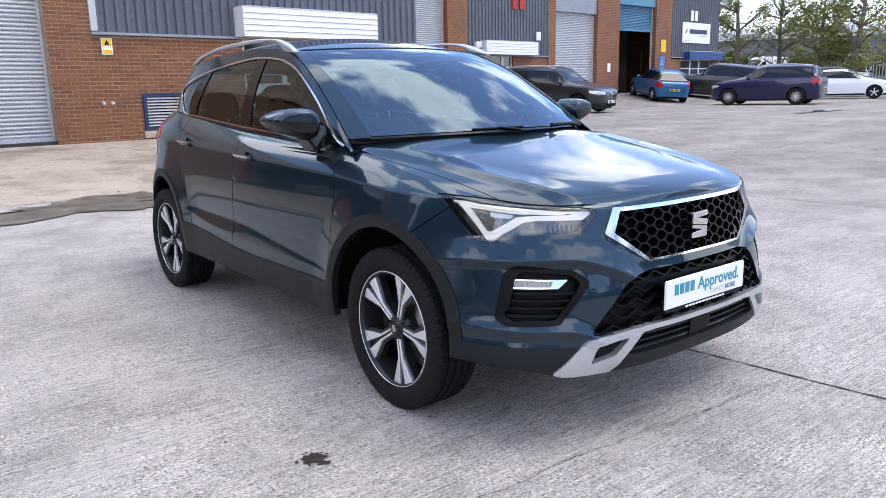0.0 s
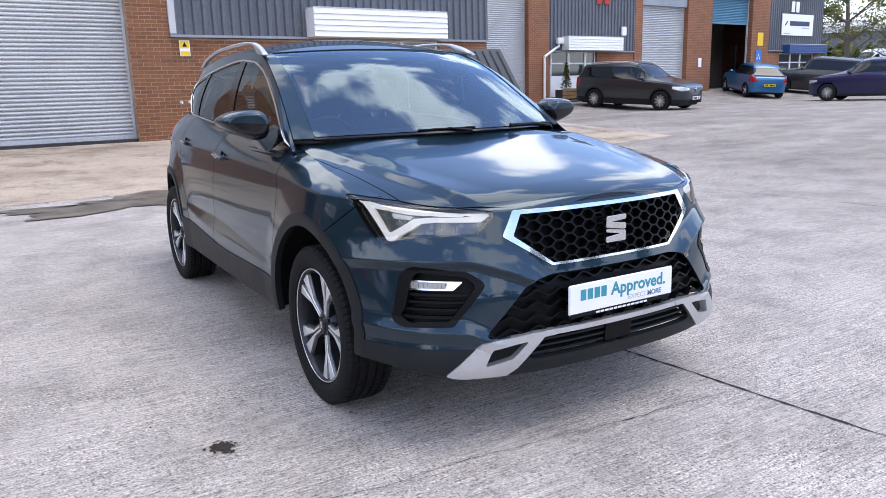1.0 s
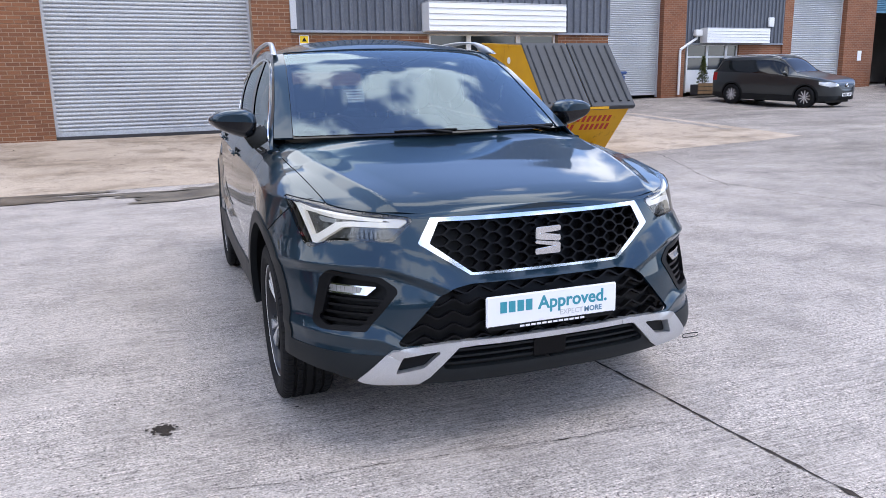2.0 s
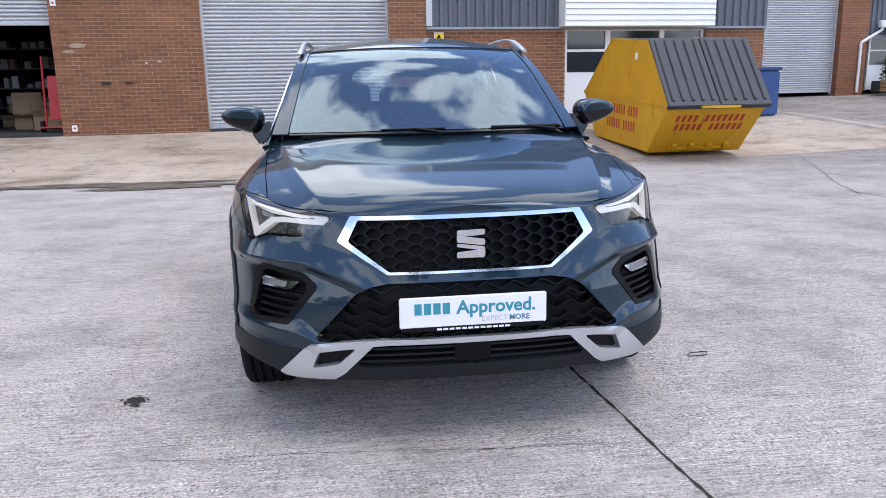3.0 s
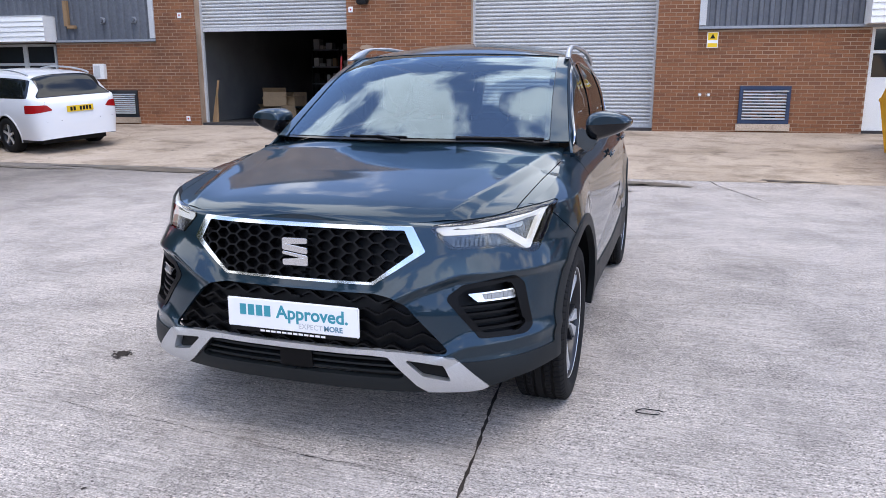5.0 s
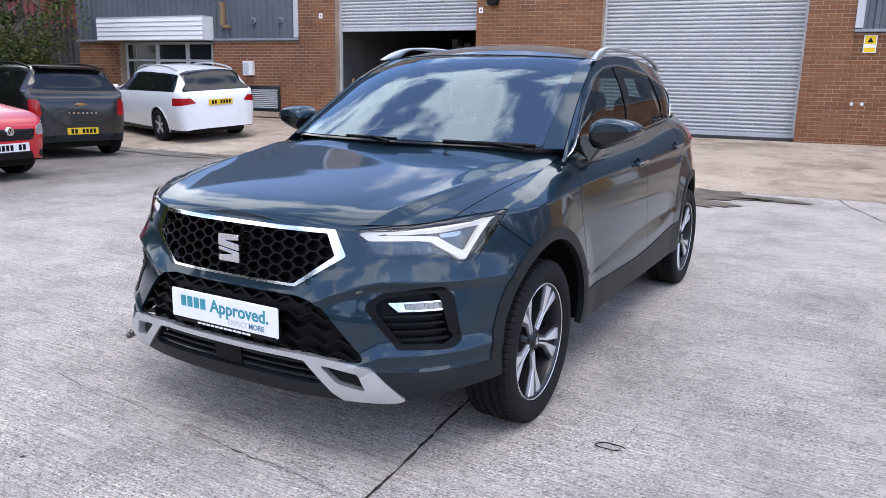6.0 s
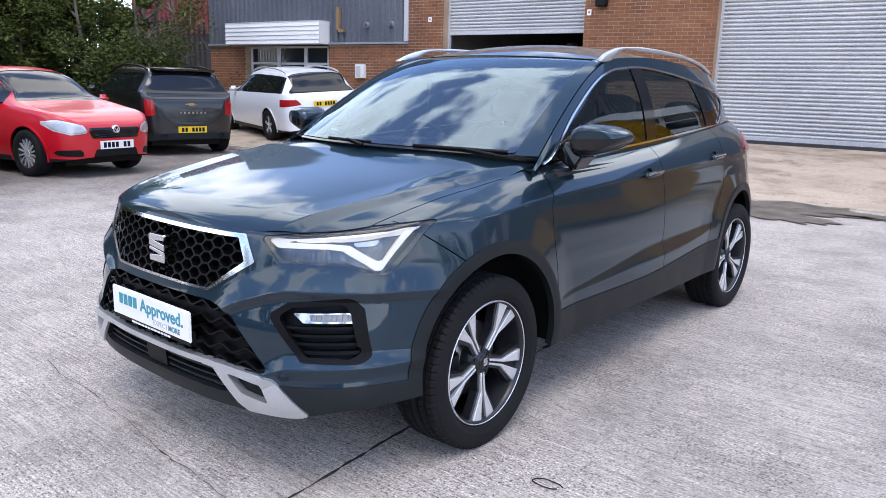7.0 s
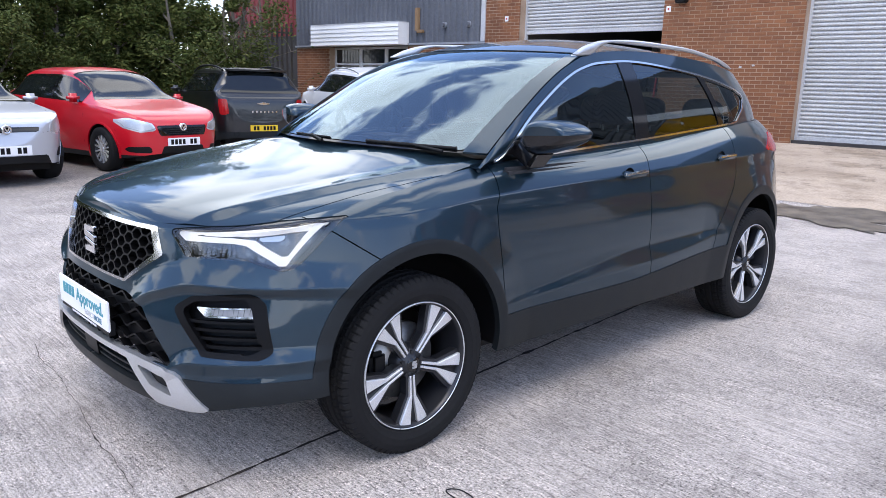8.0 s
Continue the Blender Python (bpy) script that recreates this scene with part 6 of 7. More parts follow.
for i in range(9):
    r = random.Random(40 + i)
    blot("ground_spot", r.uniform(-4, 5), r.uniform(-2.6, 3.0), r.uniform(0.005, 0.013), r.uniform(0.005, 0.011), OIL, "small dark spot on the concrete yard", i, 0.003, 12)


def crack(name, x0, y0, x1, y1, w, wander, seed, label="dark open joint in the concrete yard", mat=OIL):
    r = random.Random(seed)
    n = max(12, int(math.hypot(x1 - x0, y1 - y0) * 26))
    d = Vector((x1 - x0, y1 - y0, 0)).normalized()
    nrm, off, verts = Vector((-d.y, d.x, 0)), 0.0, []
    for i in range(n + 1):
        t = i / n
        off = off * 0.965 + r.uniform(-1, 1) * wander * 0.6
        p = Vector((x0 + (x1 - x0) * t, y0 + (y1 - y0) * t, 0)) + nrm * off
        h = w * (r.uniform(0.25, 1.5) + (1.2 if r.random() < 0.04 else 0)) * min(1, 8 * t + 0.3, 8 * (1 - t) + 0.3)
        for s in (-1, 1):
            q = p + nrm * h * s
            verts.append((q.x, q.y, float(ground_z(q.x, q.y)) + 0.003))
    ob = part(name, raw(name, verts, [(2 * i, 2 * i + 1, 2 * i + 3, 2 * i + 2) for i in range(n)], mat))
    return tagged(ob, label, "crack", kind="structure")


crack("joint", 1.02, -4.8, 0.10, 4.9, 0.006, 0.004, 1)
crack("joint", 6.1, -3.5, 5.30, 5.2, 0.006, 0.006, 2)
crack("crack", 5.2, 4.2, 7.0, 8.2, 0.005, 0.02, 3, "thin wandering crack in the concrete yard")
crack("crack", 0.9, 10.2, 2.25, 6.2, 0.007, 0.012, 4, "thin wandering crack in the concrete apron")
crack("crack", 5.6, 8.0, 8.2, 6.4, 0.004, 0.02, 7, "thin wandering crack in the concrete yard")
crack("crack", -1.3, -0.75, 0.55, -0.90, 0.0014, 0.012, 8, "hairline crack in the concrete yard")
# puddled dirt where the apron meets the yard
for i, (u, v, a, b) in enumerate(((-0.95, 6.02, 1.35, 0.62), (0.15, 5.75, 0.75, 0.16), (-3.2, 5.75, 1.2, 0.22), (-4.6, 5.35, 1.9, 0.13), (-7.5, 5.6, 1.6, 0.16), (-10.2, 5.7, 1.5, 0.12), (2.3, 5.2, 0.5, 0.05))):
    x, y = u * math.cos(SLOPE) + v * math.sin(SLOPE), 13.15 + u * math.sin(SLOPE) - v * math.cos(SLOPE)
    blot("damp_patch", x, y, a, b, WET, "damp dirt along the foot of the apron", 20 + i, 0.012, 70, 0.5)
PUDDLE = material("shallow_water", (0.10, 0.09, 0.085), 0.06)
blot("puddle", 22.7, 9.25, 0.95, 0.30, PUDDLE, "shallow puddle on the concrete yard", 51, 0.02, 40)
blot("damp_patch", 21.2, 9.2, 0.55, 0.16, WET, "damp dirt beside a puddle", 52, 0.024, 40, 0.4)
lf = thing("wire_loop", "thin bent wire loop lying on the concrete", "litter", pose(1.223, -0.103, 0.006))
tube([(0.05 * math.cos(a) * (1 + 0.3 * math.sin(2 * a)), 0.028 * math.sin(a), 0.002 * math.sin(3 * a)) for a in np.linspace(0.4, 6.1, 14)], 0.0022, BLACK, "wire", lf)
# leaves and grit on the apron
rngl = random.Random(9)
verts, faces = [], []
for i in range(240):
    u, v = rngl.uniform(-12, 9), rngl.uniform(0.2, 6.0)
    x, y = u * math.cos(SLOPE) + v * math.sin(SLOPE), 13.15 + u * math.sin(SLOPE) - v * math.cos(SLOPE)
    z, s, a = float(ground_z(x, y)) + 0.012, rngl.uniform(0.008, 0.035), rngl.uniform(0, 6.28)
    k = len(verts)
    verts += [(x + s * math.cos(a + q), y + s * math.sin(a + q) * 0.6, z + rngl.uniform(0, 0.012)) for q in (0, 1.6, 3.1, 4.7)]
    faces.append((k, k + 1, k + 2, k + 3))
tagged(part("litter", raw("litter", verts, faces, WET)), "scattered dead leaves and grit on the apron", "litter", kind="stuff")

# ---- parked vehicles ----
def car_paint(name, c, metal=0.3, rough=0.3):
    m = material(name, c, rough, metal)
    bsdf(m).inputs["Coat Weight"].default_value, bsdf(m).inputs["Coat Roughness"].default_value = 0.75, 0.04
    rough_var(m, noise_tex(m, 3.0), rough - 0.05, rough + 0.08)
    return m


VGLASS = material("vehicle_glass", (0.006, 0.008, 0.009), 0.05, 0.0, 0.5)
PLATE_Y = material("plate_yellow", (0.75, 0.50, 0.02), 0.5)
LAMP_CLEAR = material("clear_lamp", (0.62, 0.64, 0.66), 0.12, 0.5)
VTYRE = raw("tyre", *lathe([(0.09, 0.20), (0.105, 0.235), (0.105, 0.285), (0.092, 0.308), (0.05, 0.314), (-0.05, 0.314), (-0.092, 0.308), (-0.105, 0.27), (-0.10, 0.2)], 40), RUBBER, True)
VRIM = raw("rim", *lathe([(0.085, 0.212), (0.092, 0.205), (0.07, 0.195), (0.03, 0.19), (0.02, 0.0)], 40), ALLOY_DARK, True)


def vspokes(n):
    bm = bmesh.new()
    for k in range(n):
        hs = 0.075 / n + 0.005
        b = box(0.055, 0.078, -hs, hs, 0.03, 0.205)
        b.transform(pose(0, 0, 0, 360 * k / n))
        me = bpy.data.meshes.new("tmp")
        b.to_mesh(me)
        b.free()
        bm.from_mesh(me)
        bpy.data.meshes.remove(me)
    cyl((0.04, 0, 0), (0.082, 0, 0), 0.05, n=20, bm=bm)
    return mesh_of("spokes", bm, ALLOY)


SPOKES = {n: vspokes(n) for n in (5, 10, 14)}


def vehicle(label, colour, m, L, W, H, wb, fo, top, belt, glass_y, doors=2, spokes=10, rear_plate=False, wheel_r=0.314, category="car", lamps=None, group="parked cars", rails=False, dark_low=False, van=False, tail_shape=None, trim=None, lower=None, fogs=None, slim=False):
    """A parked vehicle, nose towards -y, front axle at y 0. top: silhouette knots (y, z) of the middle line;
    belt: knots of the window line; glass_y: cowl, screen top, roof end, tail."""
    t = thing("van" if van else "parked_car", label, category, m, group)
    y0, y1, hw = -fo, L - fo, W / 2
    zt, zb = curve(top), curve(belt)
    cowl, stop, rend, tail = glass_y
    ny, nk = 150, 26
    ys = y0 + (y1 - y0) * (0.5 - 0.5 * np.cos(np.linspace(0, math.pi, ny)))
    c = (ys - (y0 + y1) / 2) / ((y1 - y0) / 2)
    plan = np.maximum(1 - np.abs(c) ** np.where(c > 0, 22, 9), 0) ** np.where(c > 0, 0.24, 0.35)
    w = hw * plan * (1 - 0.05 * c**2)
    T, B = zt(ys), np.minimum(zb(ys), zt(ys) - 0.015)
    tuck = smooth01(0, 0.22, T - B)
    ks = np.linspace(0, 1, nk)
    rows = []
    low = 0.19 + 0.10 * np.abs(c) ** 6
    for k in np.concatenate([ks[:10] / ks[10] * 0.999, np.linspace(1, 2, 12), np.linspace(2, 3, 14)[1:]]):
        if k < 1:
            x, z = w * (0.93 + 0.07 * math.sin(min(k * 1.5, 1) * math.pi / 2) - 0.035 * max(0, k - 0.75) / 0.25), low + (B - low) * k
        elif k <= 2:
            q = k - 1
            x = w * (0.965 - (0.06 + 0.20 * tuck) * q**1.1)
            z = B + (T - B) * (0.80 * q)
        else:
            q = k - 2
            x = w * (0.905 - 0.20 * tuck) * math.cos(q * math.pi / 2) ** 0.8
            z = B + (T - B) * (0.80 + 0.20 * math.sin(q * math.pi / 2) ** 0.9)
        rows.append(np.stack([x + 0 * ys, ys, z + 0 * ys], -1))
    P = np.stack(rows, 1)
    full = np.concatenate([P * np.array([-1, 1, 1]), P[:, -2::-1]], 1)
    S = Sheet(full, flip=True)
    kk = np.concatenate([np.linspace(0, 3, len(rows)), np.linspace(3, 0, len(rows))[1:]])
    ki = np.concatenate([np.arange(len(rows)), np.arange(len(rows) - 2, -1, -1)]) + 0.0 * S.x
    q_top = ki - 21.5
    ztop = zt(S.y)
    arch = np.minimum(np.hypot(S.y, S.z - wheel_r), np.hypot(S.y - wb, S.z - wheel_r)) - wheel_r * 1.13
    arch = np.where(np.abs(S.x) > hw * 0.6, arch, 1)
    bl = zb(S.y)
    roofy = zt(S.y)
    # side glass: between the belt and the roof edge
    lean = 0.10
    side = np.minimum(np.minimum(S.z - bl - 0.03, 21.3 - ki), np.minimum(S.y - (cowl + 0.22 + 0.55 * (S.z - bl)), (tail - 0.16 - 0.45 * (S.z - bl)) - S.y))
    side = np.minimum(side, bl + 0.83 * 0.8 * (roofy - bl) - S.z + 0.02)
    if van:
        side = np.minimum(side, cowl + 1.35 - S.y)
    screen = np.minimum(np.minimum(S.y - cowl - 0.02, stop - 0.03 - S.y), (ki - 22.2) * 0.03)
    rear = np.minimum(np.minimum(S.y - rend - 0.03, tail - S.y), (ki - 22.2) * 0.03)
    if van:
        rear = rear * 0 - 1
    lo = (0.40 if dark_low else 0.26) - S.z
    S.panel("body", colour, t, [-side, -screen, -rear, arch, -lo] if not dark_low else [-side, -screen, -rear, arch, -lo])
    for f_ in ([-S.y, S.x], [-S.y, -S.x], [S.y - wb, S.x], [S.y - wb, -S.x], [S.y, wb - S.y, S.x - 0.1], [S.y, wb - S.y, -S.x - 0.1]):
        S.panel("lower_trim", TRIM, t, [lo, arch] + f_, lift=0.004)
    S.panel("windscreen", VGLASS, t, [screen], lift=-0.004)
    S.panel("screen_seal", GLOSS, t, [-screen, screen + 0.022, S.y - cowl + 0.03, stop - S.y, ki - 21.2], lift=0.002)
    if not van:
        S.panel("rear_seal", GLOSS, t, [-rear, rear + 0.025, ki - 21.0, S.y - rend - 0.02], lift=0.002)
    # shut lines of the bonnet, bumpers and tailgate, and the wipers
    S.panel("bonnet_seam", BLACK, t, [0.004 - np.abs(np.abs(S.x) - hw * 0.74 - 0.05 * (S.y - y0)), S.y - y0 - 0.22, cowl - S.y, S.z - 0.6], lift=0.002)
    S.panel("bumper_seam", BLACK, t, [0.0045 - np.abs(S.z - float(zt(y0 + 0.12)) + 0.155), y0 + 0.46 - S.y, np.abs(S.x) - 0.42], lift=0.002)
    S.panel("rear_bumper_seam", BLACK, t, [0.005 - np.abs(S.z - 0.60), S.y - y1 + 0.42], lift=0.002)
    S.panel("tailgate_seam", BLACK, t, [0.005 - np.abs(np.abs(S.x) - hw * 0.70), S.y - rend - 0.05, S.z - 0.60, float(zb(y1)) - 0.02 - S.z], lift=0.002)
    for a in (-0.30, 0.22):
        S.panel("wiper", BLACK, t, [0.011 - np.abs(S.y - cowl - 0.075 - 0.10 * (S.x - a)), 0.30 - np.abs(S.x - a), ki - 22], lift=0.014)
    S.panel("rear_window", VGLASS, t, [rear], lift=-0.004)
    posts = [cowl + 1.12] if doors == 1 else [cowl + 1.0, cowl + 1.95]
    for sg in (1, -1):
        cuts = [-9] + posts + [9]
        for a, b in zip(cuts, cuts[1:]):
            S.panel("side_window", VGLASS, t, [side, sg * S.x - 0.1, S.y - a - 0.03, b - 0.03 - S.y], lift=-0.004)
        for p in posts:
            S.panel("window_post", GLOSS, t, [side, sg * S.x - 0.1, 0.032 - np.abs(S.y - p)], lift=-0.002)
        for p in [cowl + 0.12] + posts[: doors]:
            S.panel("door_seam", BLACK, t, [0.004 - np.abs(S.y - p - 0.10 * (bl - S.z)), sg * S.x - 0.3, bl - S.z, S.z - 0.30, arch], lift=0.0015)
        for wy in (0, wb):
            S.panel("arch_lip", TRIM if dark_low else colour, t, [arch - 0.001, (0.055 if dark_low else 0.028) - arch, 0.75 - np.abs(S.y - wy), sg * S.x - 0.3, 0.85 - S.z], lift=0.012, rim=0.02)
        S.panel("door_crease", colour, t, [0.012 - np.abs(S.z - 0.58 - 0.02 * S.y), S.y - cowl - 0.1, wb - 0.42 - S.y, sg * S.x - 0.3], lift=0.008, rim=0.008)
        S.panel("window_seal", GLOSS, t, [-side, side + 0.02, S.z - bl - 0.005, sg * S.x - 0.1, 21.6 - ki], lift=0.002)
        mr = part("door_mirror", box(-0.09, 0.09, -0.06, 0.06, -0.06, 0.065, 0.04), colour if not van else TRIM, t, "", True)
        mr.matrix_basis = Matrix.Translation((sg * (hw + 0.02), cowl + 0.32, float(zb(cowl + 0.3)) + 0.07))
        S.panel("door_handle", colour, t, [0.09 - np.abs(S.y - posts[0] + 0.18), 0.014 - np.abs(S.z - bl + 0.10), sg * S.x - 0.3], lift=0.02, rim=0.02)
        if trim:
            S.panel("belt_trim", CHROME, t, [0.011 - np.abs(S.z - bl - 0.012), S.y - cowl - 0.2, tail - 0.12 - S.y, sg * S.x - 0.3], lift=0.006, rim=0.006)
        # lamps
        fx, hz = sg * S.x, S.z
        zn = float(zt(y0 + 0.12)) - 0.06
        head = lamps or ((0.43, zn - 0.07), (hw * 0.76, zn - 0.11), (hw * 0.94, zn - 0.03), (hw * 0.95, zn + 0.05), (hw * 0.76, zn + 0.055), (0.46, zn + 0.0))
        S.panel("headlamp", LAMP_CLEAR, t, [-sdf(head, fx, hz, 0.02), (y0 + 0.48) - S.y], lift=0.003, rim=0.01)
        S.panel("lamp_bowl", SATIN, t, [-sdf(head, fx, hz, 0.02) - 0.024, (y0 + 0.48) - S.y], lift=0.006)
        if fogs:
            S.panel("fog_recess", BLACK, t, [-sdf(fogs, fx, hz, 0.015), (y0 + 0.48) - S.y], lift=0.003, rim=0.01)
        zl = float(zb(y1 - 0.3))
        S.panel("tail_lamp", TAIL, t, [-sdf(tail_shape or ((hw * 0.68, zl - 0.28), (hw * 1.05, zl - 0.30), (hw * 1.05, zl - 0.02), (hw * 0.76, zl - 0.03)), fx, hz, 0.02), S.y - (y1 - 0.34)], lift=0.004, rim=0.01)
        for wy in (0, wb):
            wh = new("wheel")
            wh.parent = t
            k = wheel_r / 0.314
            wh.matrix_basis = pose(sg * (hw - 0.115), wy, wheel_r, 0, 0, 0 if sg > 0 else 180) @ Matrix.Scale(k, 4)
            for me in (VTYRE, VRIM, SPOKES[spokes]):
                o = new(me.name.split(".")[0], me)
                o.parent = wh
            lin = part("wheel_liner", raw("wheel_liner", *lathe([(0.0, 0.05), (0.0, wheel_r * 1.14), (0.30, wheel_r * 1.14)], 24, 0.0, math.pi), BLACK, True), None, t)
            lin.matrix_basis = Matrix.Translation((sg * (hw - 0.33), wy, wheel_r)) @ Matrix.Diagonal((sg, 1, 1, 1))
        if rails:
            tube([(sg * hw * 0.66, stop - 0.05, float(zt(stop)) - 0.04), (sg * hw * 0.66, stop + 0.2, float(zt(stop + 0.2)) + 0.03), (sg * hw * 0.66, rend - 0.4, float(zt(rend - 0.4)) + 0.03), (sg * hw * 0.66, rend - 0.1, float(zt(rend - 0.1)) - 0.03)], 0.018, SATIN if trim is None else BLACK, "roof_rail", t)
    bz = float(zt(y0 + 0.10)) - 0.10
    em = part("emblem", raw("emblem", *lathe([(-0.012, 0.034), (-0.018, 0.046), (-0.012, 0.056), (0.03, 0.056)], 24), CHROME, True), None, t)
    em.matrix_basis = pose(0, y0 + 0.004, bz, 0, 0, 90)
    part("bar", prism([(-0.036, 0.03), (-0.024, 0.03), (0.0, -0.015), (0.024, 0.03), (0.036, 0.03), (0.0, -0.04)], 0.006, pose(0, 0, 0, 0, 0, -90) @ Matrix.Translation((0, -0.016, 0))), CHROME, em)
    zn = float(zt(y0 + 0.12)) - 0.10
    S.panel("grille", GLOSS, t, [-sdf(((-0.36, zn - (0.05 if slim else 0.13)), (0.36, zn - (0.05 if slim else 0.13)), (0.40, zn + 0.01), (-0.40, zn + 0.01)), S.x, S.z, 0.02), -S.y - fo + 0.35], lift=0.004, rim=0.01)
    if not slim:
        for k in range(4):
            S.panel("grille_bar", TRIM, t, [0.005 - np.abs(S.z - zn + 0.105 - 0.029 * k), 0.35 - np.abs(S.x), -S.y - fo + 0.35], lift=0.010, rim=0.006)
    S.panel("lower_grille", BLACK, t, [-sdf(lower or ((-0.50, 0.24), (0.50, 0.24), (0.42, 0.40), (-0.42, 0.40)), S.x, S.z, 0.02), -S.y - fo + 0.35], lift=0.004, rim=0.01)
    pf = part("number_plate", box(-0.26, 0.26, -0.006, 0.006, -0.055, 0.055, 0.002), SIGN_W, t)
    pf.matrix_basis = Matrix.Translation((0, y0 - 0.004, 0.44))
    for k in range(7):
        if k != 4:
            part("print_bar", box(-0.215 + 0.062 * k, -0.172 + 0.062 * k, -0.009, -0.006, -0.036, 0.036), BLACK, pf)
    pz = 0.46 if rear_plate == "low" else (0.80 if rear_plate == "high" else 0.6)
    pr = part("number_plate", box(-0.26, 0.26, -0.006, 0.006, -0.055, 0.055, 0.002), PLATE_Y, t)
    pr.matrix_basis = Matrix.Translation((0, y1 + 0.004, pz))
    for k in range(7):
        if k != 4:
            part("print_bar", box(-0.215 + 0.062 * k, -0.172 + 0.062 * k, 0.006, 0.009, -0.036, 0.036), BLACK, pr)
    part("underbody", box(-hw * 0.7, hw * 0.7, y0 + 0.3, y1 - 0.3, 0.17, 0.32), BLACK, t)
    return t


def parked(x, y, heading, lift=0.0):
    """Pose for a nose that points along heading (degrees from +x), front axle at (x, y)."""
    a, d = math.radians(heading), 1.3
    f, r = Vector((math.cos(a), math.sin(a), 0)), Vector((math.sin(a), -math.cos(a), 0))

    def g(q):
        return Vector((q.x, q.y, float(ground_z(q.x, q.y))))

    p = Vector((x, y, 0))
    back = (g(p - 2.6 * f) - g(p)).normalized()
    left = (g(p - 1.3 * f - 0.75 * r) - g(p - 1.3 * f + 0.75 * r)).normalized()
    up = (-back).cross(left).normalized()
    m = Matrix((back.cross(up), back, up)).transposed().to_4x4()
    m.translation = g(p) + Vector((0, 0, lift))
    return m


RED = car_paint("red_paint", (0.52, 0.004, 0.014), 0.0)
bsdf(RED).inputs["Coat Weight"].default_value = 0.55
BLACKP = car_paint("black_paint", (0.004, 0.0045, 0.006), 0.1)
WHITEP = car_paint("white_paint", (0.78, 0.79, 0.80), 0.0)
SILVERP = car_paint("silver_paint", (0.50, 0.52, 0.56), 0.6, 0.35)
GREYP = car_paint("dark_grey_paint", (0.035, 0.042, 0.046), 0.6)
BLUEP = car_paint("bright_blue_paint", (0.010, 0.11, 0.27), 0.4)
NAVYP = car_paint("navy_paint", (0.004, 0.006, 0.055), 0.4)


def hatch(H, L, fo, hood=0.72):
    return ((-fo, 0.50), (-fo + 0.06, hood - 0.04), (-fo + 0.25, hood + 0.05), (0.30, 0.98), (0.42, 1.01), (1.18, H - 0.05), (1.55, H), (2.4, H - 0.03), (L - fo - 0.62, H - 0.10), (L - fo - 0.22, 1.02), (L - fo - 0.05, 0.90), (L - fo, 0.55))


def suv(H, L, fo, hood=0.86):
    return ((-fo, 0.55), (-fo + 0.06, hood - 0.06), (-fo + 0.28, hood + 0.06), (0.32, 1.10), (0.45, 1.14), (1.15, H - 0.06), (1.5, H), (2.6, H - 0.02), (L - fo - 0.38, H - 0.07), (L - fo - 0.12, 1.10), (L - fo - 0.02, 0.95), (L - fo, 0.55))


def nose_at(x, y, heading, fo):
    """Front axle for a car whose nose is at (x, y)."""
    a = math.radians(heading)
    return x - fo * math.cos(a), y - fo * math.sin(a)


def tail_at(x, y, heading, back):
    a = math.radians(heading)
    return x + back * math.cos(a), y + back * math.sin(a)


H_BELT = ((-1, 0.80), (0.4, 0.93), (2.0, 0.98), (4, 1.02))
S_BELT = ((-1, 0.90), (0.4, 1.03), (2.0, 1.08), (4.2, 1.12))
RED_TOP = ((-0.80, 0.50), (-0.765, 0.66), (-0.70, 0.745), (-0.52, 0.835), (0.12, 0.965), (0.28, 1.0), (1.05, 1.405), (1.4, 1.46), (2.2, 1.45), (2.56, 1.38), (2.94, 1.03), (3.08, 0.90), (3.12, 0.55))
vehicle("bright red three door hatchback with alloy wheels", RED, parked(*nose_at(-7.62, 2.92, 10, 0.80), 10), 3.92, 1.66, 1.46, 2.46, 0.80, RED_TOP, H_BELT, (0.28, 1.07, 2.55, 2.95), 1, 14, lamps=((0.40, 0.60), (0.60, 0.575), (0.74, 0.63), (0.80, 0.75), (0.70, 0.775), (0.45, 0.70)), lower=((-0.36, 0.26), (0.36, 0.26), (0.31, 0.385), (-0.31, 0.385)), fogs=((0.46, 0.29), (0.70, 0.30), (0.73, 0.375), (0.48, 0.385)))
MINI_TOP = ((-0.78, 0.55), (-0.72, 0.80), (-0.50, 0.92), (0.32, 1.08), (0.45, 1.12), (1.10, 1.49), (1.4, 1.55), (2.5, 1.545), (2.98, 1.49), (3.17, 1.10), (3.28, 0.98), (3.32, 0.55))
mini = vehicle("black compact crossover with red tail lamps", BLACKP, parked(*tail_at(-9.65, 5.35, 170.5, 3.30), 170.5), 4.10, 1.80, 1.56, 2.60, 0.78, MINI_TOP, S_BELT, (0.45, 1.10, 2.98, 3.16), 2, 5, "low", 0.33, dark_low=True, tail_shape=((0.63, 0.70), (0.78, 0.70), (0.80, 0.98), (0.66, 0.98)), trim=True, rails=True)
part("roof_spoiler", box(-0.56, 0.56, 2.86, 3.12, 1.475, 1.51, 0.014), BLACKP, mini)
part("tailgate_badge", prism([(-0.13, 0.0), (-0.03, 0.022), (0.03, 0.022), (0.13, 0.0), (0.03, -0.022), (-0.03, -0.022)], 0.012, Matrix.Translation((0, 3.305, 0.90)), 0.003), CHROME, mini)
for k in range(7):
    part("print_bar", box(-0.255 + 0.075 * k, -0.225 + 0.075 * k, 3.318, 3.326, 0.742, 0.772), CHROME, mini)
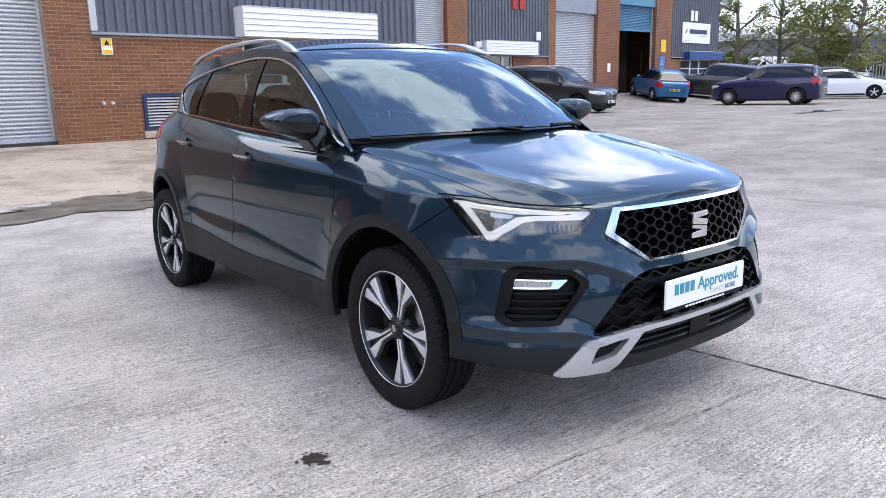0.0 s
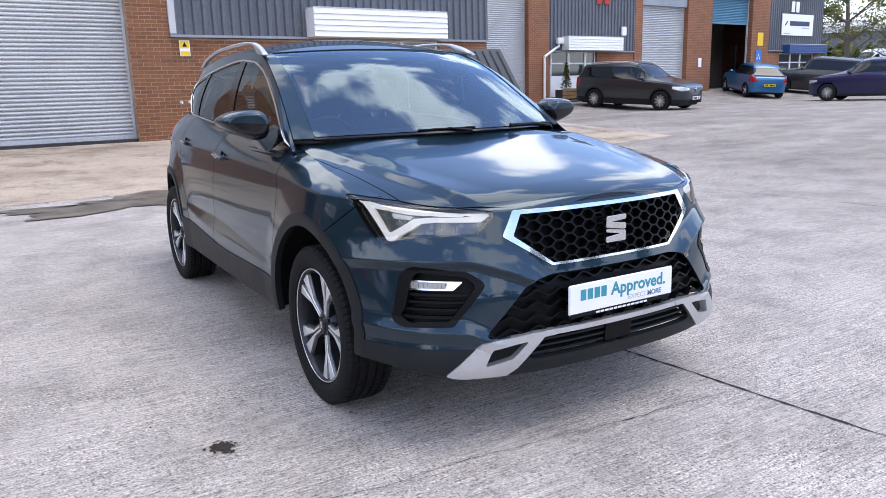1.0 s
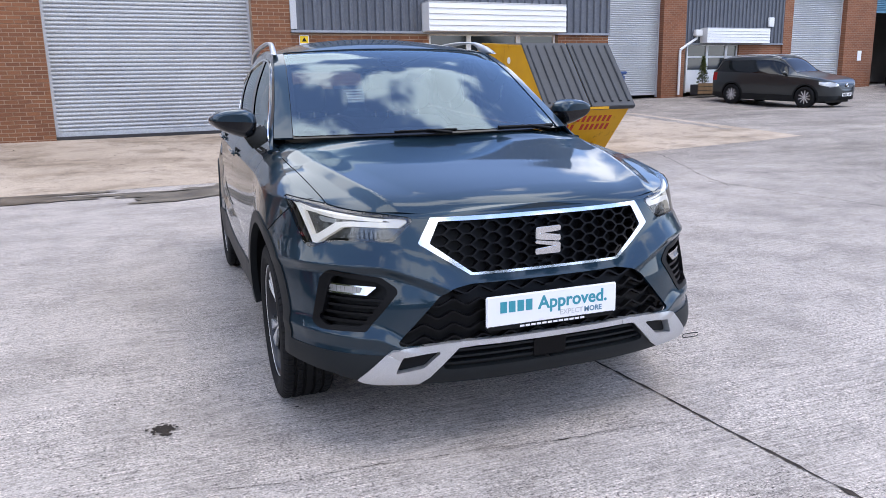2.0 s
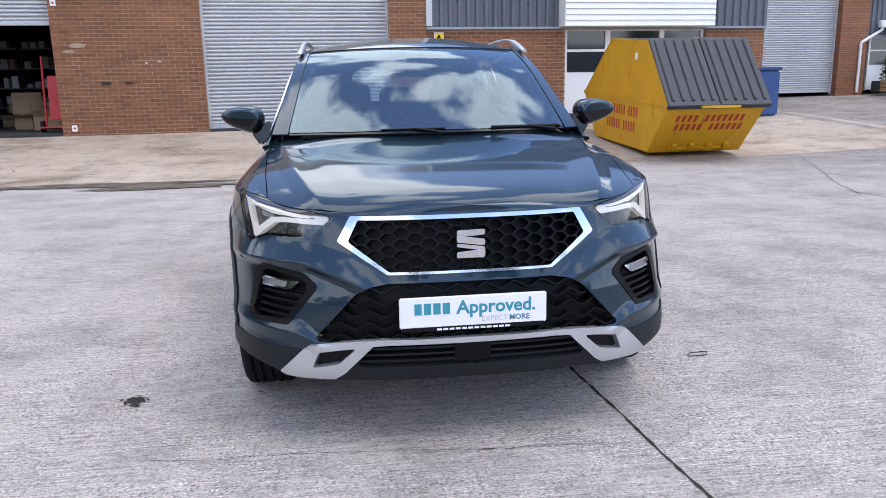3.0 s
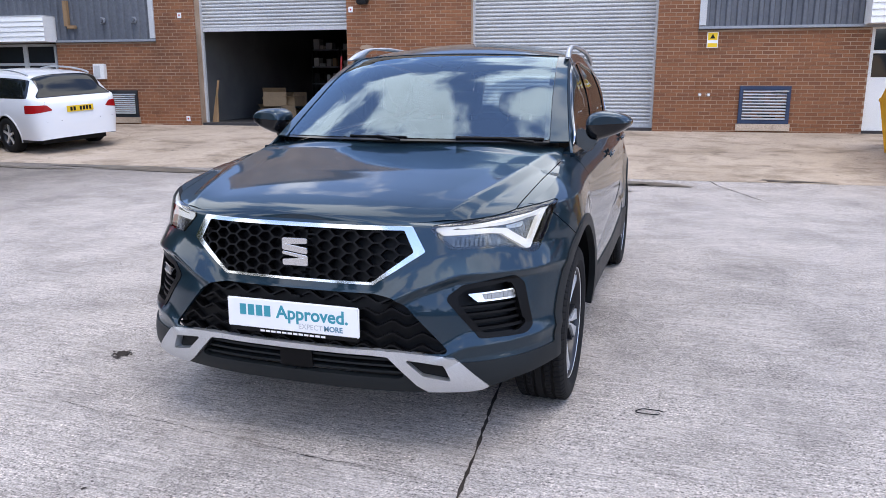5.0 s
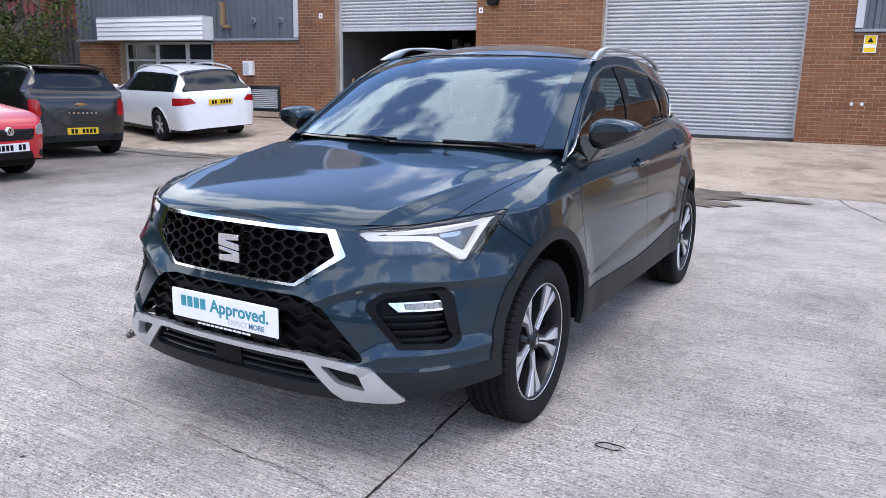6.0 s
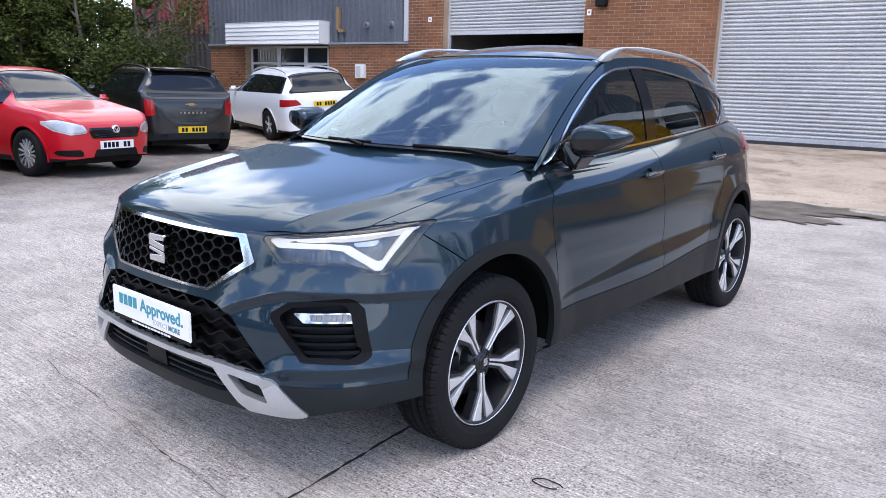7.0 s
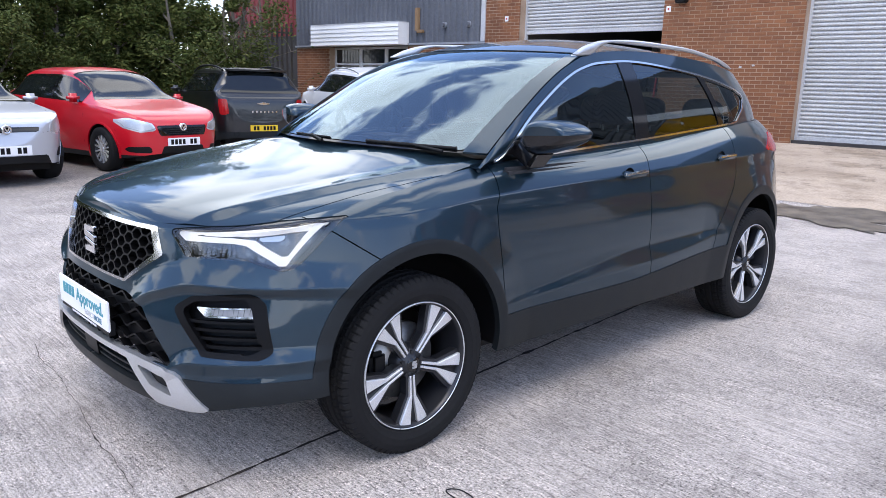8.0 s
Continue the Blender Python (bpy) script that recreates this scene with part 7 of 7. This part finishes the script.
for x in (-0.52, 0.52):
    part("exhaust", cyl((x, 3.26, 0.36), (x, 3.36, 0.36), 0.045, n=16, caps=False), CHROME, mini)
vehicle("white estate car with roof bars", WHITEP, parked(*tail_at(-9.60, 8.50, 164, 3.67), 164), 4.56, 1.82, 1.50, 2.65, 0.89, ((-0.89, 0.5), (-0.83, 0.70), (-0.6, 0.80), (0.3, 1.0), (0.42, 1.03), (1.3, 1.45), (1.7, 1.50), (2.8, 1.47), (3.25, 1.42), (3.52, 1.05), (3.64, 0.92), (3.67, 0.55)), H_BELT, (0.42, 1.3, 3.22, 3.52), 2, 5, "high", 0.325, rails=True, tail_shape=((0.50, 0.80), (0.95, 0.74), (0.95, 0.90), (0.62, 0.90)))
vehicle("silver small hatchback facing the yard", SILVERP, parked(*nose_at(-7.08, 0.55, 8, 0.72), 8), 3.60, 1.65, 1.47, 2.37, 0.72, hatch(1.47, 3.60, 0.72, 0.80), H_BELT, (0.30, 1.05, 2.4, 2.75), 1, 10, slim=True, lamps=((0.50, 0.64), (0.64, 0.60), (0.74, 0.68), (0.76, 0.80), (0.68, 0.85), (0.55, 0.80)), lower=((-0.52, 0.25), (0.52, 0.25), (0.46, 0.375), (-0.46, 0.375)), fogs=((0.60, 0.34), (0.72, 0.35), (0.72, 0.46), (0.64, 0.46)))
vehicle("dark grey large crossover with roof rails", GREYP, parked(19.45, 16.5, -77), 4.70, 1.88, 1.68, 2.79, 0.90, suv(1.68, 4.70, 0.90), S_BELT, (0.45, 1.2, 3.3, 3.68), 2, 10, False, 0.345, rails=True, dark_low=True)
vehicle("bright blue small hatchback by the far workshop", BLUEP, parked(*tail_at(28.2, 18.9, 59, 3.15), 59), 3.95, 1.72, 1.49, 2.49, 0.80, hatch(1.49, 3.95, 0.80), H_BELT, (0.40, 1.18, 2.6, 3.0), 2, 5, "mid")
vehicle("navy blue crossover parked across the yard", NAVYP, parked(28.03, 15.69, 104), 4.45, 1.84, 1.62, 2.68, 0.90, suv(1.62, 4.45, 0.90), S_BELT, (0.45, 1.2, 3.15, 3.45), 2, 10, "mid", 0.34, rails=True)
vehicle("black large off-road car parked beyond the yard", BLACKP, parked(32.6, 21.2, 118), 4.85, 1.95, 1.80, 2.90, 0.90, suv(1.80, 4.85, 0.90, 1.0), ((-1, 1.0), (0.4, 1.15), (4, 1.22)), (0.45, 1.2, 3.5, 3.9), 2, 10, "mid", 0.36)
vehicle("white hatchback parked across the yard", WHITEP, parked(36.7, 13.5, -70), 4.31, 1.79, 1.43, 2.63, 0.88, hatch(1.43, 4.31, 0.88), H_BELT, (0.40, 1.2, 2.8, 3.25), 2, 5)
vehicle("red hatchback parked behind a white one", RED, parked(40.4, 15.2, -70), 4.2, 1.76, 1.44, 2.6, 0.85, hatch(1.44, 4.2, 0.85), H_BELT, (0.40, 1.2, 2.75, 3.15), 2, 10)
vehicle("dark grey car parked at the yard's far edge", GREYP, parked(43.5, 16.8, -75), 4.6, 1.85, 1.62, 2.7, 0.9, suv(1.62, 4.6, 0.9), S_BELT, (0.45, 1.2, 3.2, 3.58), 2, 10)
VAN_TOP = ((-0.9, 0.6), (-0.82, 0.95), (-0.5, 1.12), (-0.15, 1.25), (0.75, 2.25), (1.2, 2.48), (1.8, 2.52), (4.2, 2.50), (4.48, 2.42), (4.55, 0.8), (4.58, 0.5))
VAN_BELT = ((-1, 1.0), (0.2, 1.25), (4.6, 1.28))
for x, y, hd in ((53.3, 21.9, 200), (60, 33.5, 170)):
    vehicle("white panel van parked beyond the yard", WHITEP, parked(x, y, hd), 5.5, 2.0, 2.52, 3.3, 0.9, VAN_TOP, VAN_BELT, (-0.15, 0.80, 4.4, 4.5), 1, 5, "mid", 0.35, "van", group="parked vans", van=True)

# ---- trees, hedge, fence, distance ----
LEAF = pieces("leaf", (0.036, 0.056, 0.012), (0.066, 0.090, 0.020), (0.110, 0.118, 0.032), 0.8, 30.0)
bsdf(LEAF).inputs["Specular IOR Level"].default_value = 0.2
LEAF_SPRING = pieces("spring_leaf", (0.17, 0.20, 0.045), (0.25, 0.26, 0.065), (0.12, 0.15, 0.04), 0.6, 30.0)
BARK = varied("bark", (0.10, 0.085, 0.065), (0.17, 0.145, 0.115), 4.0, 0.9, 0.5, 0.01, squash=(4, 4, 0.6))


def leaf_cloud(rng, centres, count, size, flat=0.7):
    """Many small folded leaves scattered in clumps."""
    verts, faces = [], []
    for i in range(count):
        c, r = centres[rng.randrange(len(centres))]
        d = Vector((rng.gauss(0, 1), rng.gauss(0, 1), rng.gauss(0, flat)))
        p = Vector(c) + d.normalized() * r * (rng.random() ** 0.45)
        s = size * rng.uniform(0.6, 1.4)
        a = Vector((rng.uniform(-1, 1), rng.uniform(-1, 1), rng.uniform(-0.6, 0.6))).normalized()
        b = a.cross(Vector((rng.uniform(-1, 1), rng.uniform(-1, 1), rng.uniform(-1, 1)))).normalized()
        k = len(verts)
        verts += [tuple(p - a * s), tuple(p + b * s * 0.42), tuple(p + a * s), tuple(p - b * s * 0.42)]
        faces.append((k, k + 1, k + 2, k + 3))
    return verts, faces


def limb(points, r0, r1, verts, faces, sides=6):
    n = len(points)
    base = len(verts)
    for i, p in enumerate(points):
        p = Vector(p)
        d = (Vector(points[min(i + 1, n - 1)]) - Vector(points[max(i - 1, 0)])).normalized()
        u = d.orthogonal().normalized()
        v = d.cross(u)
        r = r0 + (r1 - r0) * i / (n - 1)
        for k in range(sides):
            a = 2 * math.pi * k / sides
            verts.append(tuple(p + (u * math.cos(a) + v * math.sin(a)) * r))
    for i in range(n - 1):
        for k in range(sides):
            faces.append((base + i * sides + k, base + i * sides + (k + 1) % sides, base + (i + 1) * sides + (k + 1) % sides, base + (i + 1) * sides + k))


def tree(name, x, y, h, spread, seed, leaves, size, mat, label, bare=0.3, low=0.1, group=""):
    rng = random.Random(seed)
    t = thing(name, label, "tree" if name == "tree" else "shrub", pose(x, y, float(ground_z(x, y)) - 0.05), group)
    verts, faces, tips = [], [], []
    lean = Vector((rng.uniform(-0.1, 0.1), rng.uniform(-0.1, 0.1), 1))
    trunk = [lean * h * 0.75 * f + Vector((rng.uniform(-0.06, 0.06), rng.uniform(-0.06, 0.06), 0)) * h * 0.3 * f for f in np.linspace(0, 1, 7)]
    r = 0.022 * h
    limb(trunk, r, r * 0.25, verts, faces, 8)
    for i in range(16):
        f = rng.uniform(low + 0.05, 0.95)
        a = rng.uniform(0, 6.28)
        s = Vector(trunk[int(f * 6)])
        d = Vector((math.cos(a), math.sin(a), rng.uniform(0.25, 0.9)))
        ln = spread * rng.uniform(0.5, 1.0) * (1.1 - 0.6 * f)
        pts = [s + d * ln * q + Vector((rng.uniform(-1, 1), rng.uniform(-1, 1), rng.uniform(-0.5, 0.8))) * ln * 0.12 * q for q in (0, 0.33, 0.66, 1)]
        limb(pts, r * 0.4, r * 0.08, verts, faces, 5)
        tips += [(tuple(pts[-1]), ln * 0.42), (tuple(pts[2]), ln * 0.38)]
        for _ in range(5):
            q = pts[rng.randrange(1, 4)]
            e = q + Vector((rng.uniform(-1, 1), rng.uniform(-1, 1), rng.uniform(-0.1, 1))) * ln * 0.4
            limb([q, (q + e) / 2 + Vector((0, 0, 0.05)), e], r * 0.1, r * 0.03, verts, faces, 4)
            if rng.random() > bare:
                tips.append((tuple(e), ln * 0.25))
    part("trunk", raw("trunk", verts, faces, BARK, True), None, t)
    part("crown", raw("crown", *leaf_cloud(rng, tips, leaves, size), mat), None, t)
    return t


# overgrown boundary to the west
rg = random.Random(11)
for i in range(11):
    x, y = (-15.6 if i < 10 else -17.0) - 0.8 * math.sin(i * 1.7), -6.5 + 1.45 * i
    tree("shrub", x + rg.uniform(-0.5, 0.5), y, rg.uniform(3.8, 5.0), rg.uniform(1.5, 2.0), 60 + i, 20000, 0.048, LEAF, "dense dark green overgrown boundary shrub", 0.0, 0.0, "boundary shrubs")
for i in range(7):
    tree("shrub", -17.9, -6.5 + 2.2 * i, rg.uniform(6.6, 7.8), 2.4, 75 + i, 14000, 0.085, LEAF, "dense dark green overgrown boundary shrub", 0.0, 0.0, "boundary shrubs")
for i in range(5):
    tree("tree", -20.0 - rg.uniform(0, 2), -5 + 3.3 * i, 8.5, 2.8, 90 + i, 7000, 0.10, LEAF, "tall half bare tree behind the boundary", 0.5, 0.2, "boundary trees")


for i, (x, y) in enumerate(((-16.6, 9.3), (-15.9, 8.2), (-17.2, 8.6))):
    tree("tree", x, y, 4.6 + 0.4 * i, 1.5, 300 + i, 260, 0.05, LEAF, "bare branching sapling before the fence", 0.6, 0.1, "bare saplings")


def palisade(m, n, h, mat, label, pitch=0.16):
    f = thing("palisade_fence", label, "fence", m)
    for z in (0.35, h - 0.35):
        part("rail", box(0, n * pitch, 0.02, 0.05, z, z + 0.05), mat, f)
    pale = mesh_of("pale", prism([(-0.035, 0.05), (0.035, 0.05), (0.035, h - 0.1), (0, h), (-0.035, h - 0.1)], 0.02), mat)
    for i in range(n):
        o = new("pale", pale)
        o.parent, o.matrix_basis = f, Matrix.Translation((i * pitch + 0.05, 0, 0))
    return f


FENCE = varied("weathered_steel", (0.022, 0.020, 0.018), (0.045, 0.040, 0.036), 3.0, 0.85, 0.2, 0.003)
palisade(pose(-18.4, 11.4, 0.1, 0, 0, -98), 130, 3.0, FENCE, "tall weathered steel palisade fence among shrubs")
RED_DULL = varied("faded_red_sheet", (0.13, 0.012, 0.016), (0.19, 0.018, 0.022), 1.5, 0.6, 0.1, 0.002)
rc = thing("red_shed", "shed with faded red sheet cladding over a dark base", "building", pose(-25.5, 12.9, 0.0, 0, 0, 8))
part("base_wall", box(0, 6.0, 0.0, 4.0, 0.0, 2.9), DARK_IN, rc)
cw = corrugated(0, 6.0, 2.9, 6.0, 0.28, 0.036, RED_DULL, "cladding", rc, 0.0)
cw.parent = rc
part("upper_wall", box(0, 6.0, 0.01, 4.0, 2.9, 6.0), RED_DULL, rc)

# beyond the yard to the east
palisade(pose(52, 36, 0.5, 0, 0, -68), 190, 2.2, PALE, "pale galvanised palisade fence beyond the yard", 0.2)
wh = thing("warehouse", "long low grey warehouse with a pale roof", "building", pose(82, 62, 0.3, 0, 0, -64))
part("wall", box(-10, 95, 0, 20, 0, 6.2), CLAD, wh)
part("roof", prism([(-0.5, 6.2), (20.5, 6.2), (20.5, 6.6), (10, 8.2), (-0.5, 6.9)], 106, Matrix(((0, 1, 0, -10.5), (1, 0, 0, 0), (0, 0, 1, 0), (0, 0, 0, 1)))), PALE, wh)
for i in range(16):
    part("door", box(-6 + 6 * i, -3 + 6 * i, -0.06, 0.02, 0.2, 3.4, 0.02), SILL, wh)
for i, (d, a) in enumerate(((66, -57.0), (64, -59.5), (67, -62.0), (63, -64.5), (60, -66.5), (66, -69.0), (64, -71.5), (70, -74.5), (62, -54.5))):
    x, y = -2.4 - d * math.sin(math.radians(a)), -2.4 + d * math.cos(math.radians(a))
    tree("tree", x, y, 9.5 + (i * 37 % 10) * 0.25, 3.8, 130 + i, (6000, 2000, 3200, 7500)[i % 4], 0.11, LEAF_SPRING, "tall tree with thin spring foliage", 0.2, 0.15, "trees beyond the yard")
for i in range(9):
    a, d = -55.0 - 2.2 * i, 74 + (i * 5 % 4)
    x, y = -2.4 - d * math.sin(math.radians(a)), -2.4 + d * math.cos(math.radians(a))
    tree("shrub", x, y, 2.6 + (i % 3) * 0.5, 2.4, 210 + i, 6000, 0.14, LEAF if i % 2 else LEAF_SPRING, "dark green shrub before the far warehouse", 0.0, 0.0, "shrubs beyond the yard")
# the yard's unseen south side: a line of trees and a plain unit
rs = random.Random(21)
for i in range(9):
    tree("tree", -34 + 8.2 * i, -27 - rs.uniform(0, 5), rs.uniform(7, 9), 3.6, 160 + i, 2600, 0.22, LEAF, "broad dark tree along the yard's edge", 0.2, 0.1, "yard edge trees")
far = part("backdrop", box(-40, 45, -36.5, -36, -0.2, 4.5), CLAD)
tagged(far, "plain grey wall closing the yard", "backdrop", kind="structure")
# conifers in the planter
for u in (19.0, 21.2):
    p = WING @ Vector((u, -0.55, 1.02))
    c = thing("conifer", "small dark conifer in the planter", "shrub", pose(*p), "planter conifers")
    part("stem", cyl((0, 0, -0.1), (0, 0, 0.9), 0.03, 0.01, 6), BARK, c)
    rr = random.Random(int(u * 10))
    part("crown", raw("crown", *leaf_cloud(rr, [((0, 0, 0.15 + 0.1 * k), 0.26 * (1 - k / 11)) for k in range(10)], 900, 0.04), LEAF), None, c)

# ---- bricks of the main walls ----
for job in brick_jobs:
    lay_bricks(*job)
